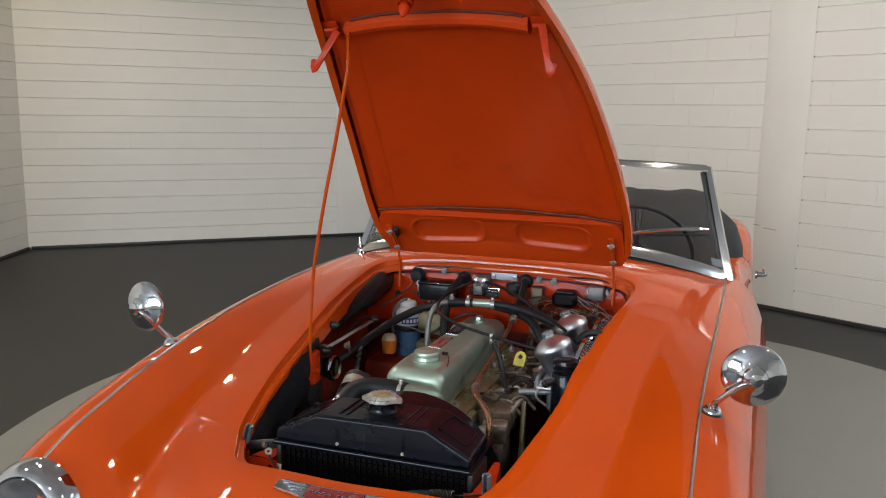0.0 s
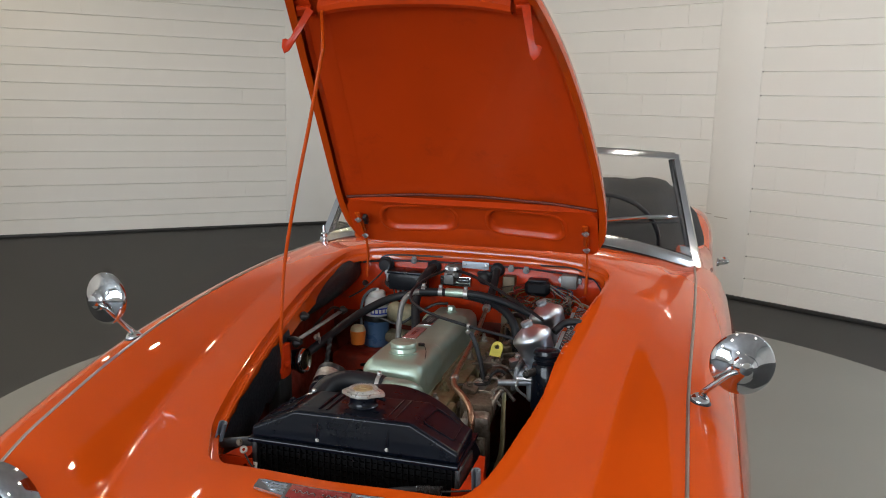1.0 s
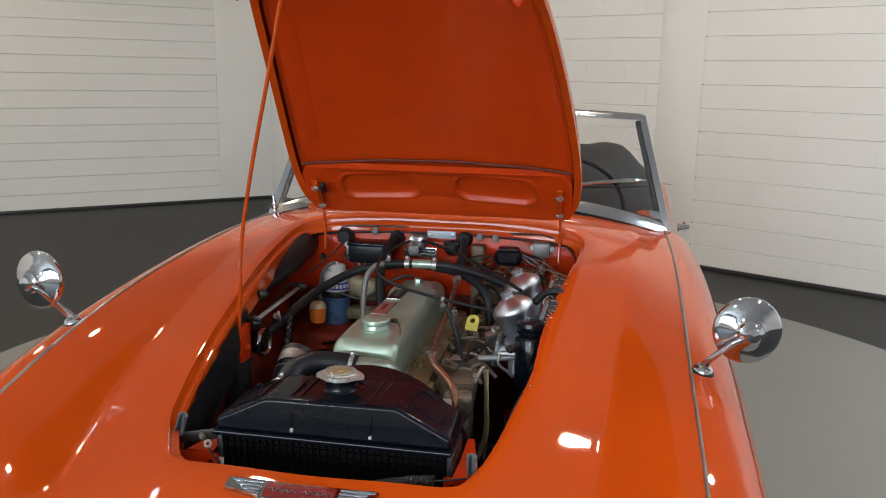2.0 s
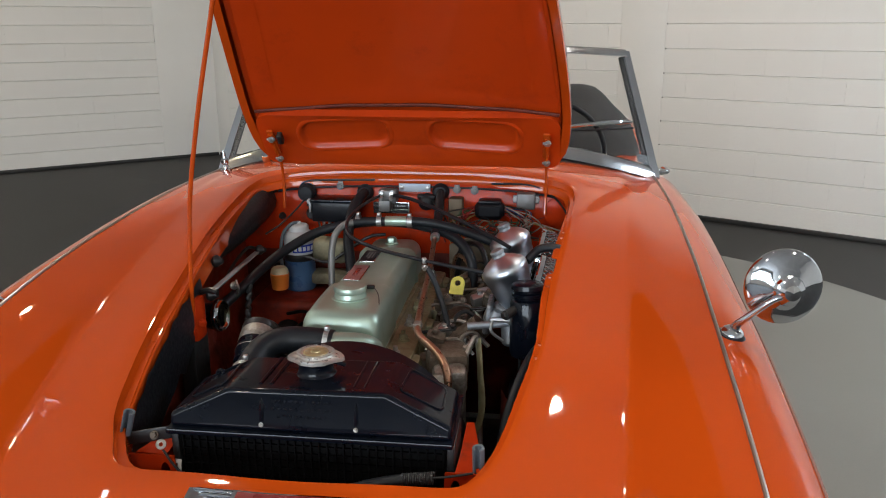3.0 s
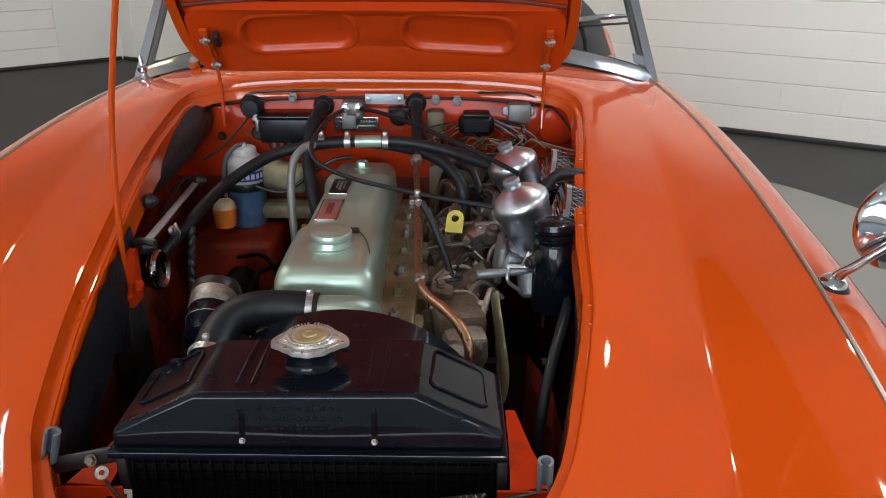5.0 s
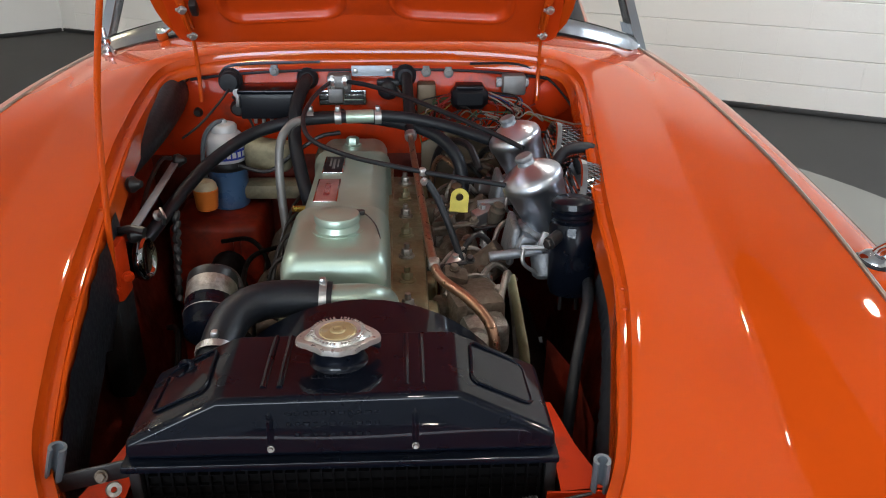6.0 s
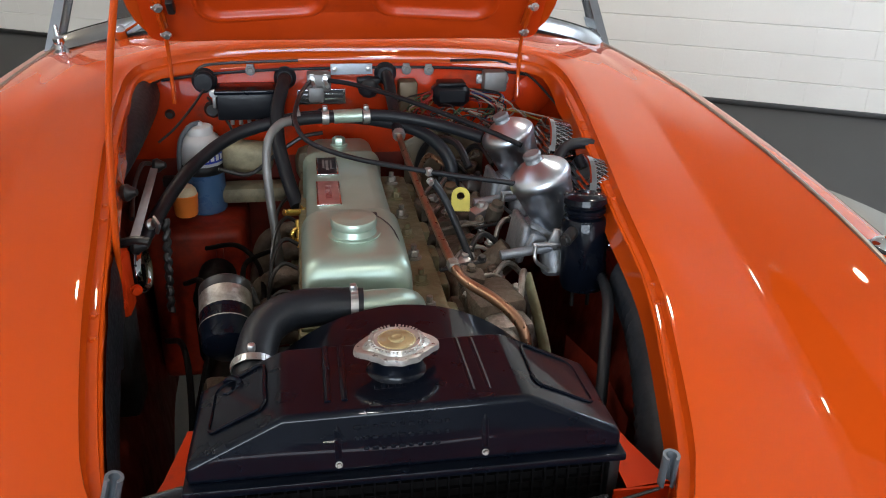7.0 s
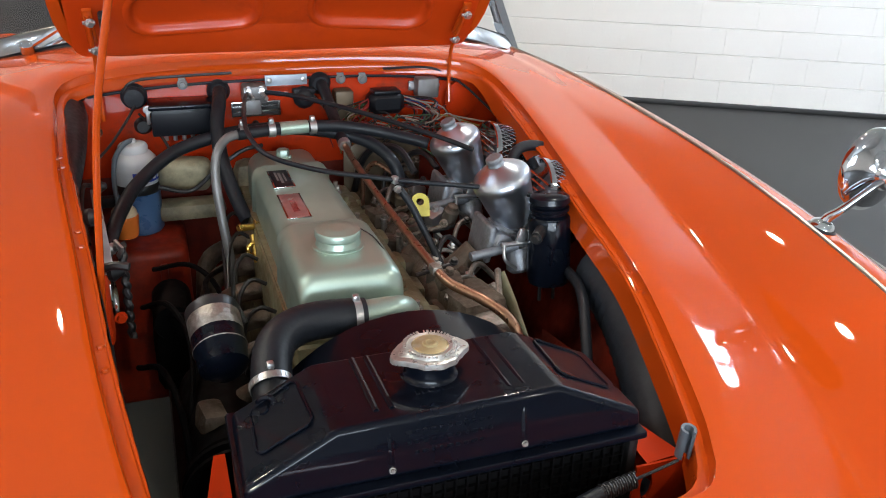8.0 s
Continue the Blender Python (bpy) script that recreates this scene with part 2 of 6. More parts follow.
def tube(g, pts, r, n=10, sub=6, caps=True, flat=1.0):
    """A round tube along a smooth curve; r: one radius or one for each point."""
    path = [Vector(q) for q in (catmull(pts, sub) if sub > 1 else pts)]
    rad = [r] * len(path) if not isinstance(r, (list, tuple)) else [float(x[0]) for x in catmull([(q,) for q in r], sub)]
    rows, side = [], None
    for i, p in enumerate(path):
        t = (path[min(i + 1, len(path) - 1)] - path[max(i - 1, 0)]).normalized()
        if side is None:
            side = t.orthogonal().normalized()
        side = (side - t * side.dot(t)).normalized()
        up = t.cross(side)
        rows.append([p + side * math.cos(a) * rad[i] + up * math.sin(a) * rad[i] * flat for a in (2 * math.pi * k / n for k in range(n))])
    return loft(g, rows, True, caps)


def box(g, at, size, bevel=0.003, rot=(0, 0, 0), seg=2, m=None):
    bm = bmesh.new()
    bmesh.ops.create_cube(bm, size=1)
    bmesh.ops.scale(bm, vec=size, verts=bm.verts)
    if bevel:
        bmesh.ops.bevel(bm, geom=bm.edges[:], offset=min(bevel, min(size) * 0.45), segments=seg, affect="EDGES", profile=0.5)
    bm.verts.index_update()
    mm = (m or Matrix()) @ pose(*at, *rot)
    add(g, [v.co.copy() for v in bm.verts], [[v.index for v in f.verts] for f in bm.faces], mm)
    bm.free()
    return g


def prism(g, outline, depth, m=None, bevel=0.0, seg=2):
    """A flat outline in x and y, extruded along z, with rounded rims."""
    bm = bmesh.new()
    lo = [bm.verts.new((x, y, 0)) for x, y in outline]
    hi = [bm.verts.new((x, y, depth)) for x, y in outline]
    n = len(outline)
    bm.faces.new(lo[::-1])
    bm.faces.new(hi)
    for i in range(n):
        bm.faces.new((lo[i], lo[(i + 1) % n], hi[(i + 1) % n], hi[i]))
    if bevel:
        ring = [e for e in bm.edges if abs(e.verts[0].co.z - e.verts[1].co.z) < 1e-6]
        bmesh.ops.bevel(bm, geom=ring, offset=bevel, segments=seg, affect="EDGES", profile=0.5)
    bmesh.ops.recalc_face_normals(bm, faces=bm.faces)
    bm.verts.index_update()
    add(g, [v.co.copy() for v in bm.verts], [[v.index for v in f.verts] for f in bm.faces], m)
    bm.free()
    return g


def hexbolt(g, at, way=(0, 0, 1), r=0.008, h=0.006):
    m = axis_matrix(at, way)
    lathe(g, [(r * 1.35, 0), (r * 1.35, h * 0.25), (r * 1.3, h * 0.3)], m=m, n=16)
    rows = [[(rr * math.cos(math.pi * k / 3), rr * math.sin(math.pi * k / 3), z) for k in range(6)] for rr, z in ((r, h * 0.25), (r, h * 0.95), (r * 0.85, h * 1.1))]
    return loft(g, rows, True, True, m)


def mesh_of(name, g, mats, smooth=38, fix=True):
    me = bpy.data.meshes.new(name)
    me.from_pydata(g[0], [], g[1])
    if fix:
        bm = bmesh.new()
        bm.from_mesh(me)
        bmesh.ops.recalc_face_normals(bm, faces=bm.faces)
        bm.to_mesh(me)
        bm.free()
    for q in mats if isinstance(mats, (list, tuple)) else [mats]:
        me.materials.append(q)
    if smooth:
        me.polygons.foreach_set("use_smooth", [True] * len(me.polygons))
        me.set_sharp_from_angle(angle=radians(smooth))
    me.update()
    return me


def part(name, g, mat, parent, label="", smooth=38, fix=True, flat=False):
    """One mesh object under a thing or a part; flat keeps broad faces plane."""
    ob = new(name, mesh_of(name, g, mat, smooth, fix))
    if flat:
        wn_mod = ob.modifiers.new("plane_faces", "WEIGHTED_NORMAL")
        wn_mod.keep_sharp = True
    ob.parent = parent
    if parent is not None:
        ob.matrix_parent_inverse = parent.matrix_basis.inverted()
    return tagged(ob, label)


def thing(name, at, label, category, group="", kind=""):
    ob = new(name)
    ob.location = at
    ob.empty_display_size = 0.1
    return tagged(ob, label, category, group, kind)


def free(ob, label, category):
    """Let a part stand as a thing of its own, where it is."""
    ob.parent = None
    return tagged(ob, label, category)


def table(rows):
    """A smooth function through (key, value) rows."""
    xs = np.array([r[0] for r in rows], float)
    ys = np.array([r[1] for r in rows], float)
    d = np.gradient(ys, xs)

    def at(x):
        x = min(max(x, xs[0]), xs[-1])
        i = min(max(int(np.searchsorted(xs, x)) - 1, 0), len(xs) - 2)
        h = xs[i + 1] - xs[i]
        t = (x - xs[i]) / h
        return float((2 * t ** 3 - 3 * t * t + 1) * ys[i] + (t ** 3 - 2 * t * t + t) * h * d[i] + (3 * t * t - 2 * t ** 3) * ys[i + 1] + (t ** 3 - t * t) * h * d[i + 1])
    return at


# ---- the room ----
CORNERS = [(-5.69, 6.27), (-2.95, 8.62), (6.2, 3.52), (6.4, -1.5), (4.5, -5.3), (-4.9, -5.3), (-4.75, 3.9)]
WALL_NAMES = ["wall_north_west", "wall_north_east", "wall_east", "wall_south_east", "wall_south", "wall_west", "wall_west_return"]


def wall_frame(i):
    a, b = Vector((*CORNERS[i], 0)), Vector((*CORNERS[(i + 1) % len(CORNERS)], 0))
    u = (b - a).normalized()
    n = Vector((u.y, -u.x, 0))
    return a, u, n, (b - a).length


def wall_matrix(i):
    """Local x along the wall, y into the room, z up."""
    a, u, n, length = wall_frame(i)
    return Matrix(((u.x, n.x, 0, a.x), (u.y, n.y, 0, a.y), (0, 0, 1, 0), (0, 0, 0, 1))), length


WALLS = []
for i, name in enumerate(WALL_NAMES):
    m, length = wall_matrix(i)
    g = geo()
    if name == "wall_south":
        x0, x1, z0, z1 = 3.0, 9.0, 1.05, 2.85
        box(g, (x0 / 2 - 0.1, -0.11, CEIL / 2), (x0 + 0.2, 0.2, CEIL), 0)
        box(g, ((length + 0.2 + x1) / 2, -0.11, CEIL / 2), (length + 0.2 - x1, 0.2, CEIL), 0)
        box(g, ((x0 + x1) / 2, -0.11, (CEIL + z1) / 2), (x1 - x0, 0.2, CEIL - z1), 0)
        box(g, ((x0 + x1) / 2, -0.11, z0 / 2), (x1 - x0, 0.2, z0), 0)
    else:
        box(g, (length / 2, -0.11, CEIL / 2), (length + 0.2, 0.2, CEIL), 0)
    mat = JOINT if i in (0, 1, 6) else WALL_PLAIN
    ob = new(name, mesh_of(name, g, mat, 0))
    ob.matrix_world = m
    WALLS.append(tagged(ob, "white painted blockwork wall of the showroom" if mat is JOINT else "plain white painted showroom wall", "wall", "", "structure"))
    g = geo()
    box(g, (length / 2, 0.014, 0.015), (length - 0.05, 0.026, 0.03), 0.004)
    ob = new("baseboard", mesh_of("baseboard", g, SKIRT, 30))
    ob.matrix_world = m
    tagged(ob, "low black skirting strip along the showroom wall", "baseboard", "", "structure")

g = geo()
add(g, [(-9, -8, 0), (9, -8, 0), (9, 11, 0), (-9, 11, 0)], [(0, 1, 2, 3)])
tagged(new("floor", mesh_of("floor", g, CARPET, 0)), "dark grey coated showroom floor", "floor", "", "structure")
g = geo()
lathe(g, [(2.275, -0.05), (2.275, 0.004), (2.272, 0.006)], (-0.02, 3.45, 0), n=160)
tagged(new("turntable", mesh_of("turntable", g, PALE_FLOOR, 30)), "round pale grey turntable set flush in the floor", "turntable", "", "structure")
# the high window band behind the camera
m, length = wall_matrix(4)
win = new("window_3")
win.matrix_world = m
tagged(win, "row of showroom windows with dark frames and pale sky outside", "window", "", "structure")
for k in range(6):
    g = geo()
    box(g, (3.025 + 1.19 * k, -0.1, 1.95), (0.05, 0.08, 1.8), 0.004)
    ob = new("mullion", mesh_of("mullion", g, BLACK, 30))
    ob.parent = win
for z in (1.07, 2.83):
    g = geo()
    box(g, (6.0, -0.1, z), (5.95, 0.07, 0.04), 0.004)
    ob = new("window_rail", mesh_of("window_rail", g, BLACK, 30))
    ob.parent = win
for k in range(5):
    g = geo()
    box(g, (3.62 + 1.19 * k, -0.1, 1.95), (1.14, 0.008, 1.72), 0)
    ob = new("pane", mesh_of("pane", g, GLASS, 0))
    ob.parent, ob.visible_shadow = win, False
g = geo()
box(g, (5.5, -0.9, 2.0), (9.0, 0.02, 3.6), 0)
ob = new("backdrop", mesh_of("backdrop", g, WINDOW_GLOW, 0))
ob.matrix_world = m
tagged(ob, "dull overcast sky outside the showroom windows", "backdrop", "", "structure")


def with_openings(g, x0, x1, y0, y1, holes):
    """A slab at ceiling height with rectangular openings, cut into strips."""
    xs = sorted({x0, x1, *[h[0] - h[2] / 2 for h in holes], *[h[0] + h[2] / 2 for h in holes]})
    ys = sorted({y0, y1, *[h[1] - h[3] / 2 for h in holes], *[h[1] + h[3] / 2 for h in holes]})
    for i in range(len(xs) - 1):
        for j in range(len(ys) - 1):
            cx, cy = (xs[i] + xs[i + 1]) / 2, (ys[j] + ys[j + 1]) / 2
            if not any(abs(cx - h[0]) < h[2] / 2 and abs(cy - h[1]) < h[3] / 2 for h in holes):
                box(g, (cx, cy, CEIL + 0.06), (xs[i + 1] - xs[i], ys[j + 1] - ys[j], 0.12), 0)


g = geo()
with_openings(g, -9, 9, -8, 11, SKYLIGHTS)
tagged(new("ceiling", mesh_of("ceiling", g, CEILING, 0)), "plain pale painted showroom ceiling", "ceiling", "", "structure")
for i, (sx, sy, sw, sl) in enumerate(SKYLIGHTS):
    win = new("window_%d" % (i + 1))
    win.location = (sx, sy, CEIL)
    tagged(win, "skylight with dark glazing bars and pale sky behind", "skylight", "", "structure")
    g = geo()
    for u in (-1, 1):
        box(g, (u * (sw / 2 - 0.015), 0, 0.015), (0.03, sl, 0.03), 0.004)
        box(g, (0, u * (sl / 2 - 0.015), 0.015), (sw - 0.06, 0.03, 0.03), 0.004)
    if i == 0:
        box(g, (0, -0.10, 0.015), (sw - 0.06, 0.03, 0.03), 0.004)
    ob = new("window_frame", mesh_of("window_frame", g, BLACK, 30))
    ob.parent = win
    g = geo()
    box(g, (0, 0, 0.035), (sw, sl, 0.006), 0)
    ob = new("pane", mesh_of("pane", g, GLASS, 0))
    ob.parent, ob.visible_shadow = win, False
    g = geo()
    box(g, (0, 0, 0.14), (sw * 1.5, sl * 1.5, 0.02), 0)
    ob = new("backdrop", mesh_of("backdrop", g, DAY_GLOW, 0))
    ob.location = (sx, sy, CEIL)
    tagged(ob, "bright overcast sky above the skylight", "backdrop", "", "structure")
# the added fill lamps get the same fitting as the rest
for lx, ly in LAMPS:
    lamp = thing("ceiling_lamp", (lx, ly, LAMP_Z), "round recessed ceiling spotlight with a chrome ring", "lamp", "ceiling spotlights")
    g = geo()
    lathe(g, [(0.055, -0.03), (0.075, -0.035), (0.085, -0.02), (0.085, 0.0)], (lx, ly, LAMP_Z), n=32, caps=False)
    part("ring", g, CHROME, lamp)
    g = geo()
    lathe(g, [(0.054, -0.012), (0.05, -0.02), (0.001, -0.026)], (lx, ly, LAMP_Z), n=24, caps=False)
    part("bulb", g, LAMP_GLOW, lamp, "warm white glowing bulb")


# ---- the car: body ----
car = thing("sports_car", (0, 3.2, 0), "glossy orange-red open classic sports car with its bonnet raised", "car")

EX = table([(1.15, 0.17), (1.40, 0.235), (1.565, 0.268), (1.64, 0.284), (1.73, 0.301), (1.85, 0.321), (2.05, 0.345), (2.2, 0.364), (2.53, 0.405), (2.69, 0.412), (3.05, 0.43)])
ZC = table([(1.15, 0.44), (1.22, 0.54), (1.30, 0.605), (1.40, 0.650), (1.565, 0.697), (2.0, 0.83), (2.3, 0.882), (2.69, 0.915), (2.86, 0.938), (3.05, 0.945)])
ZE = table([(1.15, 0.42), (1.22, 0.52), (1.30, 0.585), (1.40, 0.637), (1.565, 0.692), (1.64, 0.713), (1.9, 0.786), (2.2, 0.847), (2.53, 0.886), (2.69, 0.901), (2.86, 0.903), (3.05, 0.898)])
ZV = table([(1.15, 0.37), (1.22, 0.46), (1.30, 0.522), (1.40, 0.578), (1.565, 0.647), (1.64, 0.678), (1.9, 0.756), (2.2, 0.824), (2.53, 0.868), (2.86, 0.882), (3.05, 0.872)])
XB = table([(1.15, 0.58), (1.45, 0.600), (1.88, 0.607), (2.3, 0.625), (2.7, 0.640), (3.05, 0.648)])
ZB = table([(1.15, 0.50), (1.30, 0.600), (1.40, 0.668), (1.45, 0.694), (1.64, 0.754), (1.88, 0.808), (2.1, 0.835), (2.3, 0.848), (2.6, 0.858), (3.05, 0.853)])


def height(x, y):
    """The top of the shroud between the two wing beads."""
    x = abs(x)
    ex, xb = EX(y), XB(y)
    zc, ze, zv, zb = ZC(y), ZE(y), ZV(y), ZB(y)
    xc = ex * 0.48 + xb * 0.52
    down, rise = (ze - zv) / (xc - ex), (zb - zv) / (xb - xc)
    return table([(-ex, ze), (0, zc), (ex, ze), (xc - 0.040, zv + down * 0.040 * 0.95), (xc - 0.012, zv + down * 0.012 * 0.80), (xc, zv), (xc + 0.012, zv + rise * 0.012 * 1.15), (xc + 0.045, zv + rise * 0.045 * 1.38), (xb - 0.03, zb - 0.006 + 0.018 * min(1, max(0, (y - 2.1) / 0.8)) * min(1, max(0.1, (3.05 - y) / 0.2))), (xb, zb)])(x)


def squared(c, s, p):
    """A direction's point on a square with rounded corners."""
    f = (abs(c) ** p + abs(s) ** p) ** (-1 / p)
    return c * f, s * f


def rim_swell(y):
    """How far the right rim's inner edge stands out from its plain line."""
    return 0.007 * math.exp(-((y - 1.87) / 0.13) ** 2) + 0.004 * math.exp(-((y - 1.93) / 0.1) ** 2)


def opening(k, n, grow=0.0):
    """A point of the bonnet opening's rim, as plan x and y."""
    a = 2 * math.pi * k / n
    c, s = math.cos(a), math.sin(a)
    u, v = squared(c, s, 13.0 if s > 0 else 11.0)
    y0, y1 = 1.560, 2.695
    y = (y0 + y1) / 2 + v * ((y1 - y0) / 2 + grow)
    w = EX(min(max(y, 1.62), 2.55)) + grow
    if y > 2.55:
        w = EX(2.55) + grow
    if u < 0:
        w += 0.013 * min(1, max(0, (y - 1.60) / 0.08)) * min(1, max(0, (2.50 - y) / 0.25))
    if u > 0:
        w += 0.007 * math.exp(-((y - 1.87) / 0.13) ** 2) - 0.005 * min(1, max(0, (1.64 - y) / 0.06))
    x = u * w - 0.002 * (2.6 - y)
    if v > 0:
        y -= 0.05 * (abs(x) / 0.4) ** 2 * v ** 6
    return x, y


def outer(k, n):
    """A point of the shroud's outer rim: beads, windscreen line, nose."""
    a = 2 * math.pi * k / n
    c, s = math.cos(a), math.sin(a)
    q = max(abs(c), abs(s))
    u, v = c / q, s / q
    if abs(c) >= abs(s):
        y = 2.22 + v * 0.83 if v > 0 else 2.22 + v * 0.80
        return math.copysign(XB(y), c), y
    if s > 0:
        return u * XB(3.05), 2.86 + 0.19 * abs(u) ** 2.2
    return u * XB(1.42), 1.42 - 0.22 * (1 - abs(u) ** 2.4)


N = 192
rings = [[] for _ in range(25)]
for k in range(N):
    # spread the samples so that both rims keep their corners
    ix, iy = opening(k, N)
    ox, oy = outer(k, N)
    ih = height(ix, iy)
    jx, jy = opening(k, N, -0.015 + 0.004 * math.exp(-((iy - 1.93) / 0.1) ** 2) if ix > 0 else -0.017 - 0.001 * math.exp(-((iy - 1.92) / 0.22) ** 2))
    back = min(1, max(0, (iy - 2.52) / 0.10))
    jx, jy = ix + (jx - ix) * (1 - 0.35 * back), iy + (jy - iy) * (1 - 0.35 * back)
    jh = height(jx, jy)
    def lip(t, z):
        return (jx + (ix - jx) * t, jy + (iy - jy) * t, z)
    profile = [(jx * 0.985, jy, jh - 0.060 + 0.024 * back), (jx, jy, jh - 0.033), lip(0.02, jh - 0.026), lip(0.12, jh - 0.020), lip(0.26, jh + (ih - jh) * 0.26 - 0.0185), lip(0.78, ih - 0.017), lip(0.96, ih - 0.011), (ix, iy, ih - 0.003)]
    for j, q in enumerate(profile):
        rings[j].append(q)
    for j, t in enumerate((0.03, 0.15, 0.28, 0.38, 0.43, 0.47, 0.495, 0.52, 0.545, 0.57, 0.60, 0.64, 0.69, 0.75, 0.81, 0.90, 1.0)):
        x, y = ix + (ox - ix) * t, iy + (oy - iy) * t
        rings[8 + j].append((x, y, height(x, y)))
g = geo()
loft(g, rings, True)
loft(g, [[rings[24][k] for k in range(N)], [(x * 0.99, y + (0.02 if y < 1.42 else 0), z - (0.012 if y > 1.5 else 0.30)) for x, y, z in rings[24]]], True)
shroud = part("front_shroud", g, PAINT, car, "glossy orange-red front body panel", 50)

for side in (1, -1):
    # front wing
    rows = []
    for y in [1.40, 1.415, 1.44, 1.47, 1.52] + [1.6 + 0.07 * i for i in range(21)] + [3.05]:
        xb, zb = XB(y), ZB(max(y, 1.44))
        w = min(1, max(0, (y - 1.40) / 0.55)) ** 0.6
        f = min(1, max(0, (y - 1.55) / 0.6))
        drop = 0.30 * (1 - min(1, max(0, (y - 1.395) / 0.05))) ** 2 * 0.1
        pts = [(xb, zb - drop), (xb + 0.038 + 0.004 * w, zb - 0.003 - 0.010 * f - drop), (xb + 0.076 + 0.008 * w, zb - 0.026 - 0.026 * f - drop), (xb + 0.098 + 0.020 * w, zb - 0.085 - 0.045 * f), (xb + 0.098 + 0.038 * w, zb - 0.22), (xb + 0.08 + 0.045 * w, 0.42), (xb + 0.05 + 0.05 * w, 0.28), (xb + 0.03 + 0.04 * w, 0.20)]
        rows.append([(side * q[0], y, q[1]) for q in catmull(pts, 4)])
    g = geo()
    loft(g, rows)
    add(g, rows[0] + [(side * 0.40, 1.41, 0.58), (side * 0.40, 1.41, 0.2)], [tuple(range(len(rows[0]))) + (len(rows[0]) + 1, len(rows[0]))])
    wing = part("front_wing", g, PAINT, car, "glossy orange-red front wing", 50)
    # chrome bead along the seam
    ys = [1.44 + (3.04 - 1.44) * i / 24 for i in range(25)]
    g = geo()
    tube(g, [(side * (XB(y) + 0.001), y, ZB(y) + 0.0005) for y in ys], 0.0034, 8, 2)
    part("wing_bead", g, BEAD, wing, "thin bright metal bead in the wing seam")
    # door and rear wing
    for name, ylist in (("door", [3.056 + 0.08 * i for i in range(12)]), ("rear_wing", [3.945 + 0.09 * i for i in range(15)])):
        rows = []
        top = table([(3.05, 0.845), (3.3, 0.815), (3.6, 0.79), (3.95, 0.80), (4.15, 0.865), (4.35, 0.885), (4.6, 0.865), (4.9, 0.77), (5.2, 0.56)])
        wide = table([(3.05, 0.760), (3.5, 0.768), (4.0, 0.768), (4.5, 0.765), (4.9, 0.70), (5.2, 0.52)])
        for y in ylist:
            t, w = top(y), wide(y)
            pts = [(w - 0.17, t - 0.03), (w - 0.165, t - 0.006), (w - 0.13, t), (w - 0.06, t - 0.015), (w - 0.015, t - 0.07), (w, t - 0.2), (w - 0.02, 0.40), (w - 0.06, 0.26), (w - 0.1, 0.2)]
            rows.append([(side * q[0], y, q[1]) for q in catmull(pts, 3)])
        g = geo()
        loft(g, rows)
        panel = part(name, g, PAINT, car, "glossy orange-red side panel", 50)
        if name == "door":
            g = geo()
            tube(g, [(side * 0.768, 3.77, 0.735), (side * 0.80, 3.775, 0.738), (side * 0.806, 3.80, 0.739), (side * 0.803, 3.86, 0.737), (side * 0.797, 3.885, 0.735)], [0.012, 0.010, 0.009, 0.008, 0.004], 10, 4)
            lathe(g, [(0.017, 0), (0.017, 0.006), (0.010, 0.010)], (side * 0.765, 3.77, 0.735), (side, 0, 0), 16)
            part("door_handle", g, CHROME, panel, "chrome door handle")

# rear deck, cockpit tub
rows = []
for y in [4.25 + 0.08 * i for i in range(13)]:
    z = table([(4.25, 0.84), (4.6, 0.835), (4.9, 0.76), (5.21, 0.56)])(y)
    w = table([(4.25, 0.60), (4.6, 0.60), (4.9, 0.54), (5.21, 0.40)])(y)
    rows.append([(w * u, y, z + 0.035 * (1 - u * u)) for u in [i / 8 - 1 for i in range(17)]])
g = geo()
loft(g, rows)
part("rear_deck", g, PAINT, car, "glossy orange-red rear deck", 50)
g = geo()
box(g, (0, 3.62, 0.30), (1.22, 1.30, 0.04), 0.01)
box(g, (0, 4.27, 0.55), (1.22, 0.04, 0.55), 0.01)
box(g, (0, 2.98, 0.55), (1.24, 0.04, 0.55), 0.01)
for s in (1, -1):
    box(g, (s * 0.605, 3.62, 0.53), (0.02, 1.30, 0.48), 0.008)
box(g, (0, 3.5, 0.40), (0.22, 1.0, 0.2), 0.04)
part("cockpit_tub", g, LEATHER, car, "black carpeted cockpit")
for s in (1, -1):
    g = geo()
    box(g, (s * 0.31, 3.62, 0.43), (0.48, 0.50, 0.16), 0.05, (8, 0, 0), 4)
    box(g, (s * 0.31, 3.95, 0.62), (0.46, 0.13, 0.48), 0.05, (-14, 0, 0), 4)
    part("seat", g, LEATHER, car, "black leather bucket seat")
# dashboard with a padded top roll
rows = []
for x in [-0.62 + 0.0775 * i for i in range(17)]:
    y0 = 2.90 + 0.16 * (abs(x) / 0.62) ** 2.2
    z0 = height(x, min(y0, 3.05)) - 0.002
    rows.append([(x, y0 - 0.04, z0 - 0.008), (x, y0 + 0.08, z0 + 0.004), (x, y0 + 0.14, z0 + 0.008), (x, y0 + 0.175, z0 - 0.008), (x, y0 + 0.175, z0 - 0.04), (x, y0 + 0.14, z0 - 0.07), (x, y0 + 0.13, z0 - 0.20)])
g = geo()
loft(g, rows)
part("dashboard", g, LEATHER, car, "black padded dashboard")
wheel_m = Matrix.Translation((0.33, 3.34, 0.86)) @ Vector((0, 0.92, 0.38)).to_track_quat("Z", "Y").to_matrix().to_4x4()
g = geo()
